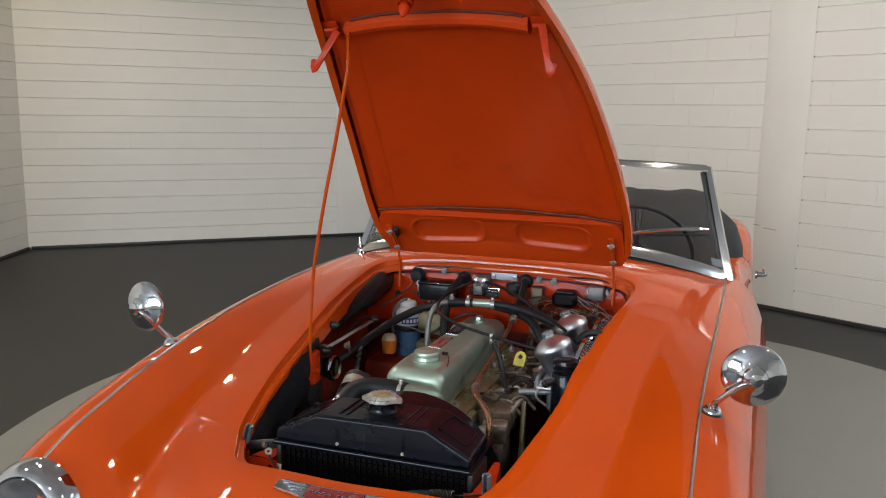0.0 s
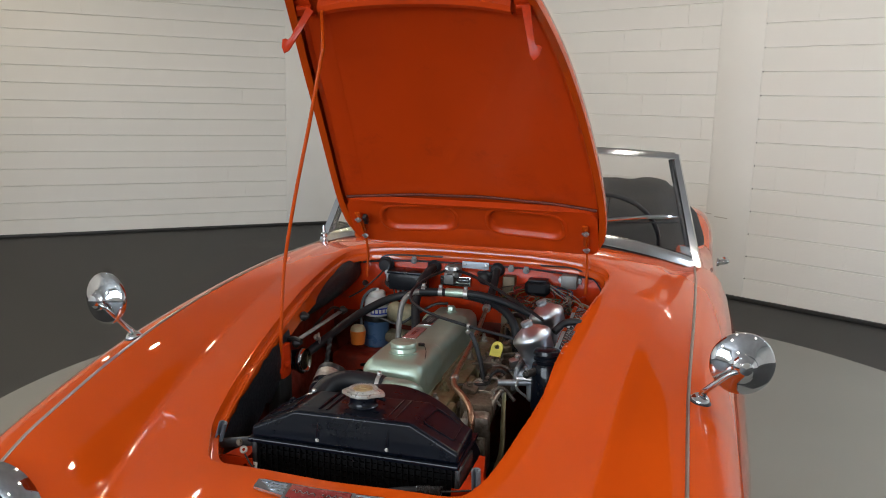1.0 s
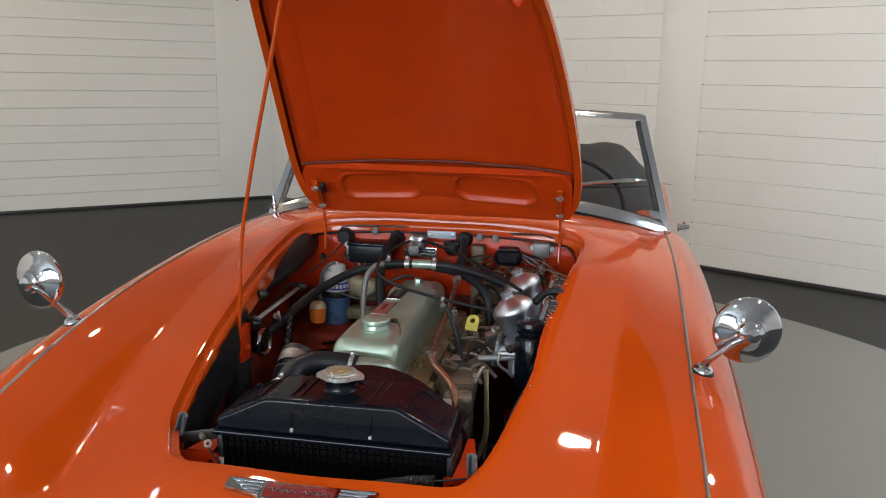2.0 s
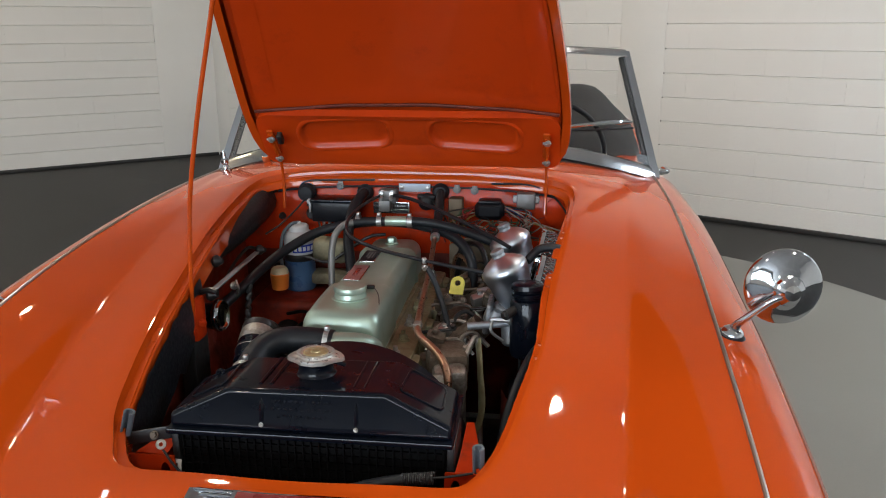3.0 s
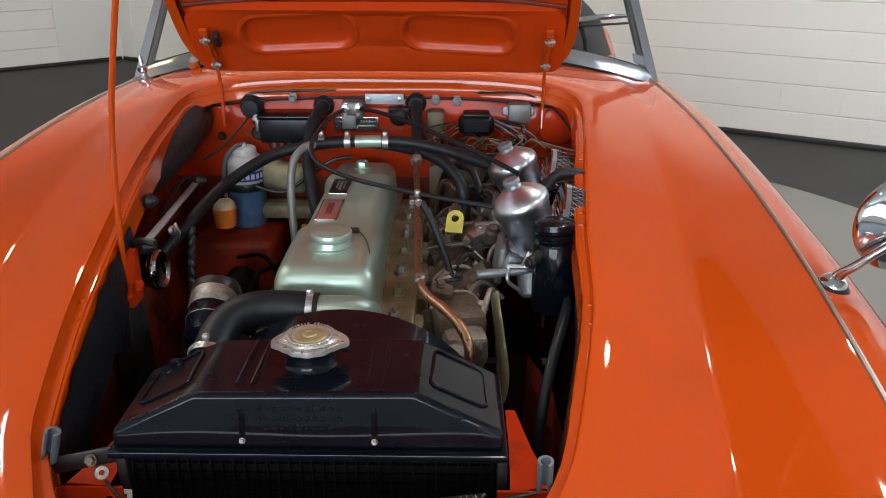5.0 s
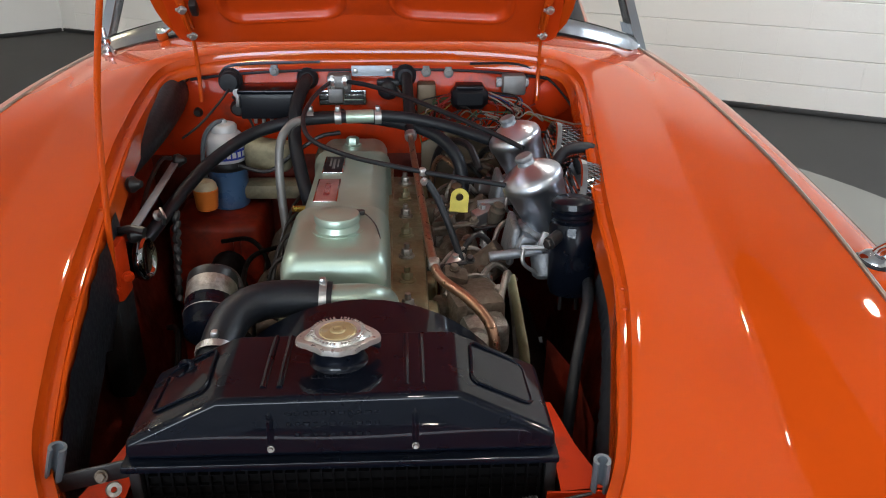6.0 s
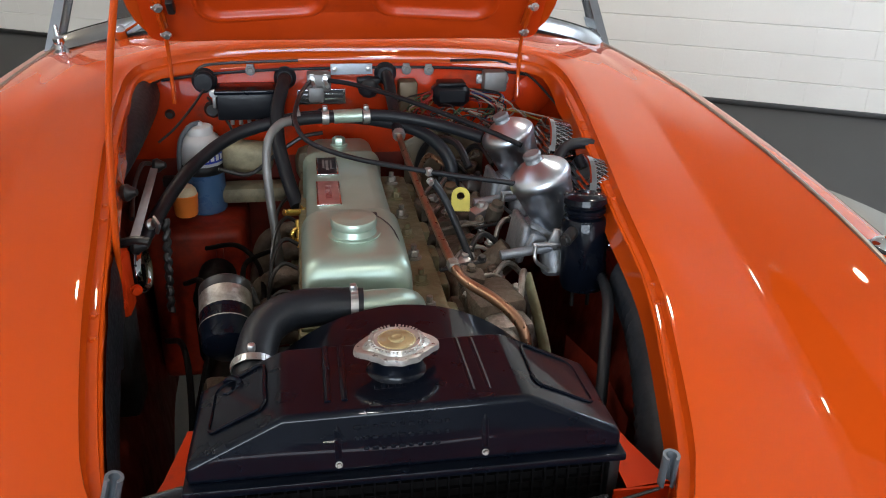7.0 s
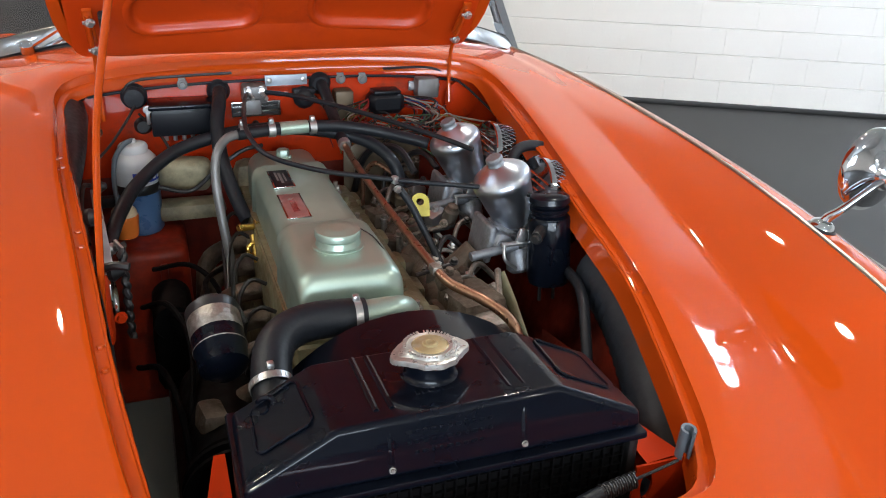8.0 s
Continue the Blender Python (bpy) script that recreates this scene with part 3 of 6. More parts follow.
pts = [wheel_m @ Vector((0.20 * math.cos(2 * math.pi * k / 40), 0.20 * math.sin(2 * math.pi * k / 40), 0)) for k in range(41)]
tube(g, pts, 0.0085, 10, 1, False)
wheel = part("steering_wheel", g, BAKELITE, car, "thin-rimmed black steering wheel with wire spokes")
g = geo()
for k in range(12):
    a = 2 * math.pi * (k // 4) / 3 + math.pi / 2 + (k % 4 - 1.5) * 0.07
    rod(g, wheel_m @ Vector((0.04 * math.cos(a), 0.04 * math.sin(a), -0.02)), wheel_m @ Vector((0.197 * math.cos(a), 0.197 * math.sin(a), 0)), 0.0022, 6)
part("spokes", g, CHROME, wheel, "bright wire spokes")
g = geo()
lathe(g, [(0.05, -0.04), (0.05, -0.005), (0.035, 0.012), (0.001, 0.016)], m=wheel_m)
rod(g, wheel_m @ Vector((0, 0, -0.03)), (0.33, 2.95, 0.70), 0.022)
part("hub", g, BAKELITE, wheel)

# tail panel and road wheels
g = geo()
loft(g, [[(x, 5.205 - 0.03 * (abs(x) / 0.55) ** 2, z) for x in (-0.55, -0.4, -0.2, 0, 0.2, 0.4, 0.55)] for z in (0.24, 0.35, 0.46, 0.57)])
part("tail_panel", g, PAINT, car, "glossy orange-red tail panel", 50)
for s in (1, -1):
    for y in (1.80, 4.13):
        g = geo()
        lathe(g, [(0.20, -0.07), (0.27, -0.078), (0.300, -0.066), (0.310, -0.03), (0.310, 0.03), (0.300, 0.066), (0.27, 0.078), (0.20, 0.07), (0.20, -0.07)], (s * 0.595, y, 0.310), (s, 0, 0), 48, False)
        tyre = part("wheel", g, RUBBER, car, "black road wheel with a bright rim")
        g = geo()
        lathe(g, [(0.202, -0.065), (0.202, 0.066), (0.190, 0.068), (0.175, 0.050), (0.06, 0.030), (0.05, 0.060), (0.03, 0.075), (0.001, 0.078)], (s * 0.595, y, 0.310), (s, 0, 0), 36, False)
        part("rim", g, CHROME, tyre, "bright metal rim and hub")

# windscreen
SCR_B = lambda u: Vector((0.655 * u, 2.885 + 0.155 * abs(u) ** 2.3, 0.972 - 0.112 * abs(u) ** 2.2))
SCR_T = lambda u: Vector((0.565 * u, 3.03 + 0.14 * abs(u) ** 2.3, 1.218 - 0.022 * abs(u) ** 2))
us = [-1 + i / 20 for i in range(41)]
g = geo()
loft(g, [[SCR_B(u) + (SCR_T(u) - SCR_B(u)) * t for u in us] for t in (0, 0.25, 0.5, 0.75, 1)])
pane = part("windscreen", g, GLASS, car, "curved clear windscreen glass")
sol = pane.modifiers.new("thickness", "SOLIDIFY")
sol.thickness, sol.use_rim = 0.005, False
pane.visible_shadow = False
g = geo()
rows = []
for u in us:
    b, up = SCR_B(u), (SCR_T(u) - SCR_B(u)).normalized()
    fwd = Vector((0.15 * u, -1, 0.3)).normalized()
    rows.append([b - up * 0.026 + fwd * 0.013, b - up * 0.010 + fwd * 0.012, b + up * 0.010 + fwd * 0.008, b + up * 0.016 + fwd * 0.003, b + up * 0.012 - fwd * 0.008, b - up * 0.02 - fwd * 0.010])
loft(g, rows, True, True)
part("lower_rail", g, SCREEN_CHROME, pane, "chrome lower windscreen rail")
g = geo()
tube(g, [SCR_B(u) - Vector((0, 0.018 * (1 - 0.3 * abs(u)), 0.030)) for u in us], 0.009, 8, 1)
part("seal", g, RUBBER, pane, "black rubber windscreen seal")
g = geo()
rows = []
for u in us:
    p, up = SCR_T(u), (SCR_T(u) - SCR_B(u)).normalized()
    fwd = Vector((0.12 * u, -1, -0.1)).normalized()
    rows.append([p - up * 0.010 + fwd * 0.010, p + fwd * 0.014, p + up * 0.008 + fwd * 0.011, p + up * 0.013 + fwd * 0.002, p + up * 0.010 - fwd * 0.010, p - up * 0.008 - fwd * 0.011])
loft(g, rows, True, True)
part("top_rail", g, SCREEN_CHROME, pane, "chrome upper windscreen rail")
for s in (1, -1):
    g = geo()
    b, t = SCR_B(s), SCR_T(s)
    rows = []
    for k in range(9):
        p = b + (t - b) * (k / 8 * 1.02 - 0.10 * (k == 0))
        w = 0.018 - 0.007 * k / 8
        rows.append([p + Vector((s * 0.010, -w, 0)), p + Vector((-s * 0.012, -w * 0.9, 0)), p + Vector((-s * 0.014, w * 0.2, 0)), p + Vector((s * 0.002, w * 1.4, 0)), p + Vector((s * 0.014, w * 0.9, 0))])
    loft(g, rows, True, True)
    part("pillar", g, CHROME, pane, "satin chrome windscreen pillar", 60)
    g = geo()
    rod(g, b + (t - b) * 0.03 + Vector((-s * 0.022, -0.004, 0)), b + (t - b) * 0.96 + Vector((-s * 0.020, -0.003, 0)), 0.008, 8)
    part("pillar_seal", g, RUBBER, pane, "black rubber glass channel")


# ---- bonnet, raised ----
ANG = radians(45)
HINGE = Vector((0, 2.647, 0.970))
BS = Vector((0, -math.cos(ANG), math.sin(ANG)))
BN = Vector((0, math.sin(ANG), math.cos(ANG)))
BM = Matrix(((1, -0.022, BN.x, HINGE.x), (0, BS.y, BN.y, HINGE.y), (0, BS.z, BN.z, HINGE.z), (0, 0, 0, 1)))
BW = table([(-0.03, 0.402), (0.2, 0.390), (0.35, 0.374), (0.5, 0.354), (0.66, 0.328), (0.80, 0.298), (0.94, 0.263), (1.09, 0.222)])
BH = table([(-0.03, -0.004), (0.25, 0.030), (0.5, 0.040), (0.75, 0.022), (0.97, -0.025), (1.09, -0.062)])


def bonnet_rim(k, n, shrink=0.0):
    a = 2 * math.pi * k / n
    c, s = math.cos(a), math.sin(a)
    u, v = squared(c, s, 9)
    y = 0.522 + v * (0.568 - shrink)
    if v < 0:
        y += 0.012 * abs(u) ** 2 * abs(v) ** 6
    return u * (BW(y) - shrink), y


def bonnet_height(x, y):
    return BH(y) + 0.030 * (1 - (x / BW(y)) ** 2)


def bonnet_shell(lift, shrink, fold):
    rows = []
    if fold:
        rows.append([(*bonnet_rim(k, 128, 0.020), -0.030 + bonnet_height(*bonnet_rim(k, 128, 0.02))) for k in range(128)])
        rows.append([(*bonnet_rim(k, 128, 0.002), -0.030 + bonnet_height(*bonnet_rim(k, 128, 0.002))) for k in range(128)])
        rows.append([(*bonnet_rim(k, 128, 0.0), -0.022 + bonnet_height(*bonnet_rim(k, 128, 0.0))) for k in range(128)])
    for t in (1.0, 0.985, 0.95, 0.85, 0.7, 0.5, 0.3, 0.12, 0.0):
        row = []
        for k in range(128):
            x, y = bonnet_rim(k, 128, shrink)
            x, y = x * t, 0.5 + (y - 0.5) * t
            row.append((x, y, bonnet_height(x, y) + lift - (0.006 if t == 1.0 else 0)))
        rows.append(row)
    return rows


g = geo()
loft(g, bonnet_shell(0, 0, True), True, False, BM)
bonnet = part("bonnet", g, PAINT, car, "raised orange-red bonnet with its ribbed underside showing", 50)
g = geo()
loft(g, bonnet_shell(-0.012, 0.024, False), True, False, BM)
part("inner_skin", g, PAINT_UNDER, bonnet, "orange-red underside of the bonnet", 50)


def round_rect(x0, x1, y0, y1, r, n=6):
    out = []
    for cx, cy, a in ((x1 - r, y0 + r, -90), (x1 - r, y1 - r, 0), (x0 + r, y1 - r, 90), (x0 + r, y0 + r, 180)):
        out += [(cx + r * math.cos(radians(a + 90 * k / n)), cy + r * math.sin(radians(a + 90 * k / n))) for k in range(n + 1)]
    return out


def holed(g, outline, holes, z_of, depth, m):
    """A pressed sheet with holes whose rims turn away from the viewer."""
    bm = bmesh.new()
    loops = []
    for loop in [outline] + holes:
        vs = [bm.verts.new((x, y, 0)) for x, y in loop]
        loops.append(vs)
        for i in range(len(vs)):
            bm.edges.new((vs[i], vs[(i + 1) % len(vs)]))
    bmesh.ops.triangle_fill(bm, edges=bm.edges[:], use_beauty=True)
    for vs in loops:
        ring = [bm.verts.new((v.co.x, v.co.y, depth)) for v in vs]
        for i in range(len(vs)):
            j = (i + 1) % len(vs)
            bm.faces.new((vs[i], vs[j], ring[j], ring[i]))
    bm.verts.index_update()
    add(g, [(v.co.x, v.co.y, v.co.z + z_of(v.co.x, v.co.y)) for v in bm.verts], [[v.index for v in f.verts] for f in bm.faces], m)
    bm.free()


# pressed stiffener along the hinge edge, with two long recesses
g = geo()
edge = round_rect(-0.368, 0.368, -0.020, 0.146, 0.03)
holed(g, edge, [round_rect(-0.266, -0.050, 0.026, 0.112, 0.036)[::-1], round_rect(0.054, 0.270, 0.026, 0.112, 0.036)[::-1]], lambda x, y: bonnet_height(x, y) - 0.034, 0.020, BM)
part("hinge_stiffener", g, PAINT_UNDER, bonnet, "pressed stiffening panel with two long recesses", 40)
for x0, x1 in ((-0.266, -0.050), (0.054, 0.270)):
    g = geo()
    rows = []
    for grow, dz in ((0.013, 0.0), (0.009, -0.0030), (0.004, -0.0032), (0.0, 0.0), (-0.003, 0.006), (-0.006, 0.0095), (-0.010, 0.0108), (-0.030, 0.0112)):
        rows.append([(x, y, bonnet_height(x, y) - 0.034 + dz) for x, y in round_rect(x0 - grow, x1 + grow, 0.026 - grow, 0.112 + grow, 0.036 + grow)])
    loft(g, rows, True, False, BM)
    add(g, rows[-1], [tuple(range(len(rows[-1])))], BM)
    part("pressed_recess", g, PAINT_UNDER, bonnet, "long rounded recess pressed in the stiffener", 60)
g = geo()
tube(g, [BM @ Vector((x, 0.148 + 0.0012 * math.sin(x * 30), bonnet_height(x, 0.148) - 0.022)) for x in [-0.365 + 0.0365 * i for i in range(21)]], 0.0045, 8, 2)
part("sealant_line", g, SEALANT, bonnet, "uneven seam line on the underside")
# channel near the nose edge
g = geo()
rows = []
for i in range(21):
    x = -0.215 + 0.435 * i / 20
    b = bonnet_height(x, 0.86) - 0.014
    dip = 0.012 * (abs(x) / 0.235) ** 4
    rows.append([BM @ Vector((x, 0.826 - dip, b)), BM @ Vector((x, 0.833 - dip, b - 0.016)), BM @ Vector((x, 0.846 - dip, b - 0.022)), BM @ Vector((x, 0.858 - dip, b - 0.018)), BM @ Vector((x, 0.864 - dip, b))])
loft(g, rows)
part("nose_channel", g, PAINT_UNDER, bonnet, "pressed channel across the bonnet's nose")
g = geo()
tube(g, [BM @ Vector((x, 0.866 - 0.012 * (abs(x) / 0.235) ** 4 + 0.001 * math.sin(x * 41), bonnet_height(x, 0.86) - 0.016)) for x in [-0.20 + 0.0205 * i for i in range(21)]], 0.004, 8, 2)
part("sealant_line", g, SEALANT, bonnet, "uneven seam line on the underside")
for s in (1, -1):
    # side ribs
    g = geo()
    rows = []
    for i in range(13):
        y = 0.19 + 0.62 * i / 12
        x = s * (BW(y) - 0.035)
        x2 = s * (BW(y) - 0.058)
        x3 = s * (BW(y) - 0.085)
        rows.append([BM @ Vector((x, y, bonnet_height(x, y) - 0.013)), BM @ Vector((x2, y, bonnet_height(x2, y) - 0.0155)), BM @ Vector((x3, y, bonnet_height(x3, y) - 0.013))])
    loft(g, rows)
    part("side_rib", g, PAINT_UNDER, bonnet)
    # safety hooks
    g = geo()
    foot = Vector((0.243, 2.022, 1.528)) if s > 0 else Vector((-0.256, 2.012, 1.528))
    down = Vector((0.18, -0.05, -0.98)).normalized() if s > 0 else Vector((-0.53, -0.05, -0.85)).normalized()
    out = Vector((s, 0, 0)) - down * down.x * s
    out.normalize()
    thick = out.cross(-down)
    outline = [(-0.010, 0.030), (0.009, 0.030), (0.005, -0.048), (0.009, -0.057), (0.015, -0.054), (0.021, -0.060), (0.013, -0.076), (0.001, -0.084), (-0.006, -0.072)]
    m = Matrix(((out.x, -down.x, thick.x, foot.x), (out.y, -down.y, thick.y, foot.y), (out.z, -down.z, thick.z, foot.z), (0, 0, 0, 1)))
    prism(g, outline, 0.005, m, 0.0015)
    b = Vector((s * 0.247, 0.845, -0.012))
    box(g, (0, 0, 0), (0.05, 0.045, 0.006), 0.002, m=BM @ Matrix.Translation(b + Vector((s * 0.006, 0, 0.0))))
    rod(g, BM @ (b + Vector((-0.014, 0.004, -0.008))), BM @ (b + Vector((0.020, 0.004, -0.008))), 0.006)
    part("safety_hook", g, PAINT_IN, bonnet, "painted safety catch hook")
    # hinge arm
    hinge = geo()
    tube(hinge, [(s * 0.334, 2.548, 1.020), (s * 0.335, 2.60, 0.965), (s * 0.336, 2.628, 0.93), (s * 0.337, 2.640, 0.88), (s * 0.336, 2.632, 0.82)], 0.0038, 8, 4)
    box(hinge, (s * 0.334, 2.572, 1.000), (0.016, 0.09, 0.007), 0.002, (-45, 0, 0))
    part("hinge_arm", hinge, PAINT, bonnet, "painted bonnet hinge arm")
    for y, z in ((2.612, 0.958), (2.552, 1.014)):
        g = geo()
        rod(g, (s * 0.334 - 0.009, y - 0.005, z - 0.005), (s * 0.334 + 0.011, y - 0.005, z - 0.005), 0.0032, 8)
        hexbolt(g, (s * 0.334 + 0.002, y - 0.005, z - 0.005), (0.3, -1, -0.5), 0.0062, 0.007)
        part("hinge_bolt", g, STEEL, bonnet, "bright zinc hinge bolt")
g = geo()
box(g, (-0.311, 2.552, 1.012), (0.014, 0.032, 0.018), 0.004, (-45, 0, 0))
part("wire_clip", g, BLACK, bonnet, "black cable clip beside the hinge")
# latch pin with spring
g = geo()
pin = BM @ Vector((-0.012, 0.968, -0.03))
pa = BM.to_3x3() @ Vector((0, -0.25, -1))
lathe(g, [(0.024, 0.0), (0.024, 0.006), (0.010, 0.008), (0.010, 0.05), (0.013, 0.055), (0.011, 0.066), (0.003, 0.078)], pin, pa, 20)
latch = part("latch_pin", g, PAINT_IN, bonnet, "bonnet latch pin with its coil spring")
g = geo()
pm = axis_matrix(pin, pa)
tube(g, [pm @ Vector((0.0165 * math.cos(k * 0.6), 0.0165 * math.sin(k * 0.6), 0.006 + 0.00075 * k)) for k in range(60)], 0.0022, 6, 1)
part("spring", g, PAINT_IN, bonnet)
# prop rod
g = geo()
tube(g, [BM @ Vector((-0.205, 0.84, -0.02)), (-0.188, 1.965, 1.475), (-0.192, 1.962, 1.44), (-0.230, 1.982, 1.30), (-0.271, 1.999, 1.15), (-0.306, 2.014, 1.0), (-0.320, 2.022, 0.90), (-0.328, 2.030, 0.82), (-0.336, 2.040, 0.735)], 0.0043, 10, 6)
prop = part("prop_rod", g, PAINT, bonnet, "thin painted bonnet prop rod")
g = geo()
box(g, (-0.342, 2.06, 0.725), (0.030, 0.045, 0.085), 0.006)
for z in (0.725, 0.745):
    hexbolt(g, (-0.336 + (z - 0.725), 2.036, z - 0.02), (0.3, -1, 0), 0.006, 0.006)
part("prop_bracket", g, PAINT_IN, car, "red painted bracket under the prop rod")
g = geo()
box(g, (-0.352, 2.07, 0.605), (0.035, 0.07, 0.16), 0.008)
part("bracket_leg", g, BLACK, car, "black leg of the prop bracket")
g = geo()
hexbolt(g, (-0.348, 2.034, 0.698), (0.2, -1, 0.2), 0.006, 0.007)
part("bracket_bolt", g, WIRE_BLUE, car, "small blue bolt head")

# ---- lamps, mirrors, badge and small body fittings ----
for s in (1, -1):
    g = geo()
    at = (s * 0.590, 1.384, 0.601)
    lathe(g, [(0.078, 0.010), (0.081, 0.014), (0.090, 0.010), (0.099, -0.001), (0.105, -0.016), (0.107, -0.032), (0.100, -0.034)], at, (0, -1, 0.16), 48, False)
    lamp = part("headlamp", g, CHROME, car, "round headlamp with a chrome rim")
    g = geo()
    lathe(g, [(0.080, 0.009), (0.07, 0.021), (0.05, 0.032), (0.025, 0.038), (0.001, 0.040)], at, (0, -1, 0.16), 40, False)
    lens = part("lens", g, LENS, lamp, "fluted clear glass lens")
    lens.visible_shadow = False
    g = geo()
    lathe(g, [(0.080, 0.008), (0.06, 0.006), (0.03, 0.003), (0.001, 0.002)], at, (0, -1, 0.16), 32, False)
    part("reflector", g, ALU, lamp, "bright reflector bowl")
    g = geo()
    for k in range(-6, 7):
        x = k * 0.0105
        h = math.sqrt(max(0.072 ** 2 - x * x, 0)) * 0.95
        tube(g, [(at[0] + x, at[1] - 0.036 + 4.2 * (x * x + (h * q) ** 2) - 0.16 * h * q, at[2] + h * q) for q in (-0.95, -0.6, -0.3, 0.0, 0.3, 0.6, 0.95)], 0.0014, 6, 1)
    part("lens_flutes", g, LENS, lamp, "upright glass flutes").visible_shadow = False

for s, centre, back in ((1, Vector((0.700, 1.886, 0.885)), Vector((0.10, -1, 0.03))), (-1, Vector((-0.684, 1.862, 0.897)), Vector((-0.18, -1, 0.06)))):
    base = Vector((s * 0.630, 1.882, ZB(1.882) - 0.004))
    boss = centre + back.normalized() * 0.029
    g = geo()
    lathe(g, [(0.0595, -0.004), (0.0605, 0.000), (0.0595, 0.004), (0.057, 0.0065), (0.050, 0.010), (0.036, 0.0160), (0.023, 0.0205), (0.021, 0.023), (0.024, 0.026), (0.022, 0.031), (0.016, 0.034), (0.012, 0.040), (0.001, 0.042)], centre, back, 40)
    mirror = part("wing_mirror", g, CHROME, car, "round chrome wing mirror on a curved arm")
    g = geo()
    lathe(g, [(0.056, -0.0045), (0.001, -0.0055)], centre, back, 32, False)
    part("mirror_glass", g, CHROME, mirror, "mirror glass")
    g = geo()
    tube(g, [base, base + Vector((s * 0.004, -0.004, 0.016)), base + Vector((s * 0.014, -0.016, 0.033)), boss + Vector((-s * 0.026, -0.003, -0.014)), boss + Vector((-s * 0.004, 0.0, -0.006))], [0.0095, 0.0075, 0.006, 0.0055, 0.006], 10, 6)
    lathe(g, [(0.019, -0.004), (0.019, 0.003), (0.015, 0.009), (0.009, 0.013)], base, (s * 0.25, -0.1, 1), 20)
    part("arm", g, CHROME, mirror, "curved chrome mirror arm")
    g = geo()
    lathe(g, [(0.022, -0.006), (0.022, 0.000), (0.019, 0.002)], base, (s * 0.25, -0.1, 1), 20)
    part("rubber_pad", g, RUBBER, mirror, "black rubber mounting pad")


def on_nose(x, y, up=0.0):
    return Vector((x, y, height(x, y) + up))


# winged badge on the nose
g = geo()
for s in (1, -1):
    rows = []
    for i in range(9):
        t = i / 8
        x = s * (0.060 + 0.062 * t)
        c, w = 1.508 + 0.006 * t, 0.019 - 0.006 * t
        rows.append([on_nose(x, c - w * 0.6, 0.001), on_nose(x, c - w * 0.6, 0.006), on_nose(x, c + w, 0.007 - 0.002 * t), on_nose(x, c + w, 0.001)])
    loft(g, rows, False, True)
    for k in range(4):
        y = 1.502 + 0.007 * k
        tube(g, [on_nose(s * 0.062, y, 0.0065), on_nose(s * (0.075 + 0.011 * k), y + 0.001, 0.0065), on_nose(s * (0.088 + 0.009 * k), y + 0.002, 0.005)], 0.0022, 6, 2)
rows = []
for i in range(9):
    x = -0.062 + 0.124 * i / 8
    rows.append([on_nose(x, 1.490, 0.001), on_nose(x, 1.491, 0.007), on_nose(x, 1.526, 0.008), on_nose(x, 1.527, 0.001)])
loft(g, rows, False, True)
badge = part("nose_badge", g, CHROME, car, "winged chrome badge on the nose")
g = geo()
rows = [[on_nose(-0.056 + 0.112 * i / 8, y, 0.0086 if 1.494 < y < 1.524 else 0.0076) for y in (1.4935, 1.4945, 1.5225, 1.5235)] for i in range(9)]
loft(g, rows)
part("badge_field", g, BADGE_RED, badge, "red enamel field")
g = geo()
for a, b in ((-0.048, -0.004), (0.006, 0.048)):
    tube(g, [on_nose(a + (b - a) * k / 10, 1.508 + 0.0035 * math.sin(k * 2.4), 0.0098) for k in range(11)], 0.0012, 6, 3)
part("badge_script", g, CHROME, badge, "two bars of illegible chrome script")

# washer jet by the windscreen
for s in (-1,):
    g = geo()
    at = Vector((s * 0.604, 2.925, height(0.604, 2.925)))
    lathe(g, [(0.018, 0.0), (0.018, 0.004), (0.010, 0.009), (0.007, 0.018), (0.012, 0.024), (0.012, 0.032), (0.006, 0.037), (0.004, 0.060)], at, (s * 0.1, 0, 1), 16)
    tube(g, [at + Vector((0, 0, 0.02)), at + Vector((0.012, -0.012, 0.012)), at + Vector((0.018, -0.02, 0.0))], 0.003, 8, 3)
    part("chrome_finial", g, CHROME, car, "small chrome stud on the scuttle")
# wipers parked on the glass
def on_glass(u, t, off=0.012):
    return SCR_B(u) + (SCR_T(u) - SCR_B(u)) * t + Vector((0, -off, off * 0.4))


for u0, u1, u2 in ((0.30, 0.75, 0.94), (-0.72, -0.26, -0.06)):
    g = geo()
    a = on_glass(u0, -0.08, 0.03)
    lathe(g, [(0.014, -0.01), (0.014, 0.008), (0.008, 0.014), (0.001, 0.016)], a, (0, -0.4, 1), 16)
    tube(g, [a, on_glass((u0 + u1) / 2, 0.14, 0.03), on_glass(u1, 0.29, 0.022), on_glass(u1 * 0.4 + u2 * 0.6, 0.35, 0.018), on_glass(u2, 0.385, 0.014)], [0.006, 0.0055, 0.006, 0.007, 0.003], 8, 6)
    arm = part("wiper", g, CHROME, car, "chrome windscreen wiper parked on the glass")
    g = geo()
    tube(g, [on_glass(u1 - 0.14, 0.19, 0.008), on_glass(u1, 0.25, 0.008), on_glass(u2, 0.34, 0.008)], 0.003, 8, 6)
    part("blade", g, RUBBER, arm, "black rubber wiper blade")
g = geo()
loft(g, [[on_glass(u, t, 0.004) for u in (0.925, 0.945, 0.965, 0.985)] for t in (0.05, 0.12)])
part("licence_sticker", g, RUBBER_GREY, pane, "small pale paper sticker on the glass")
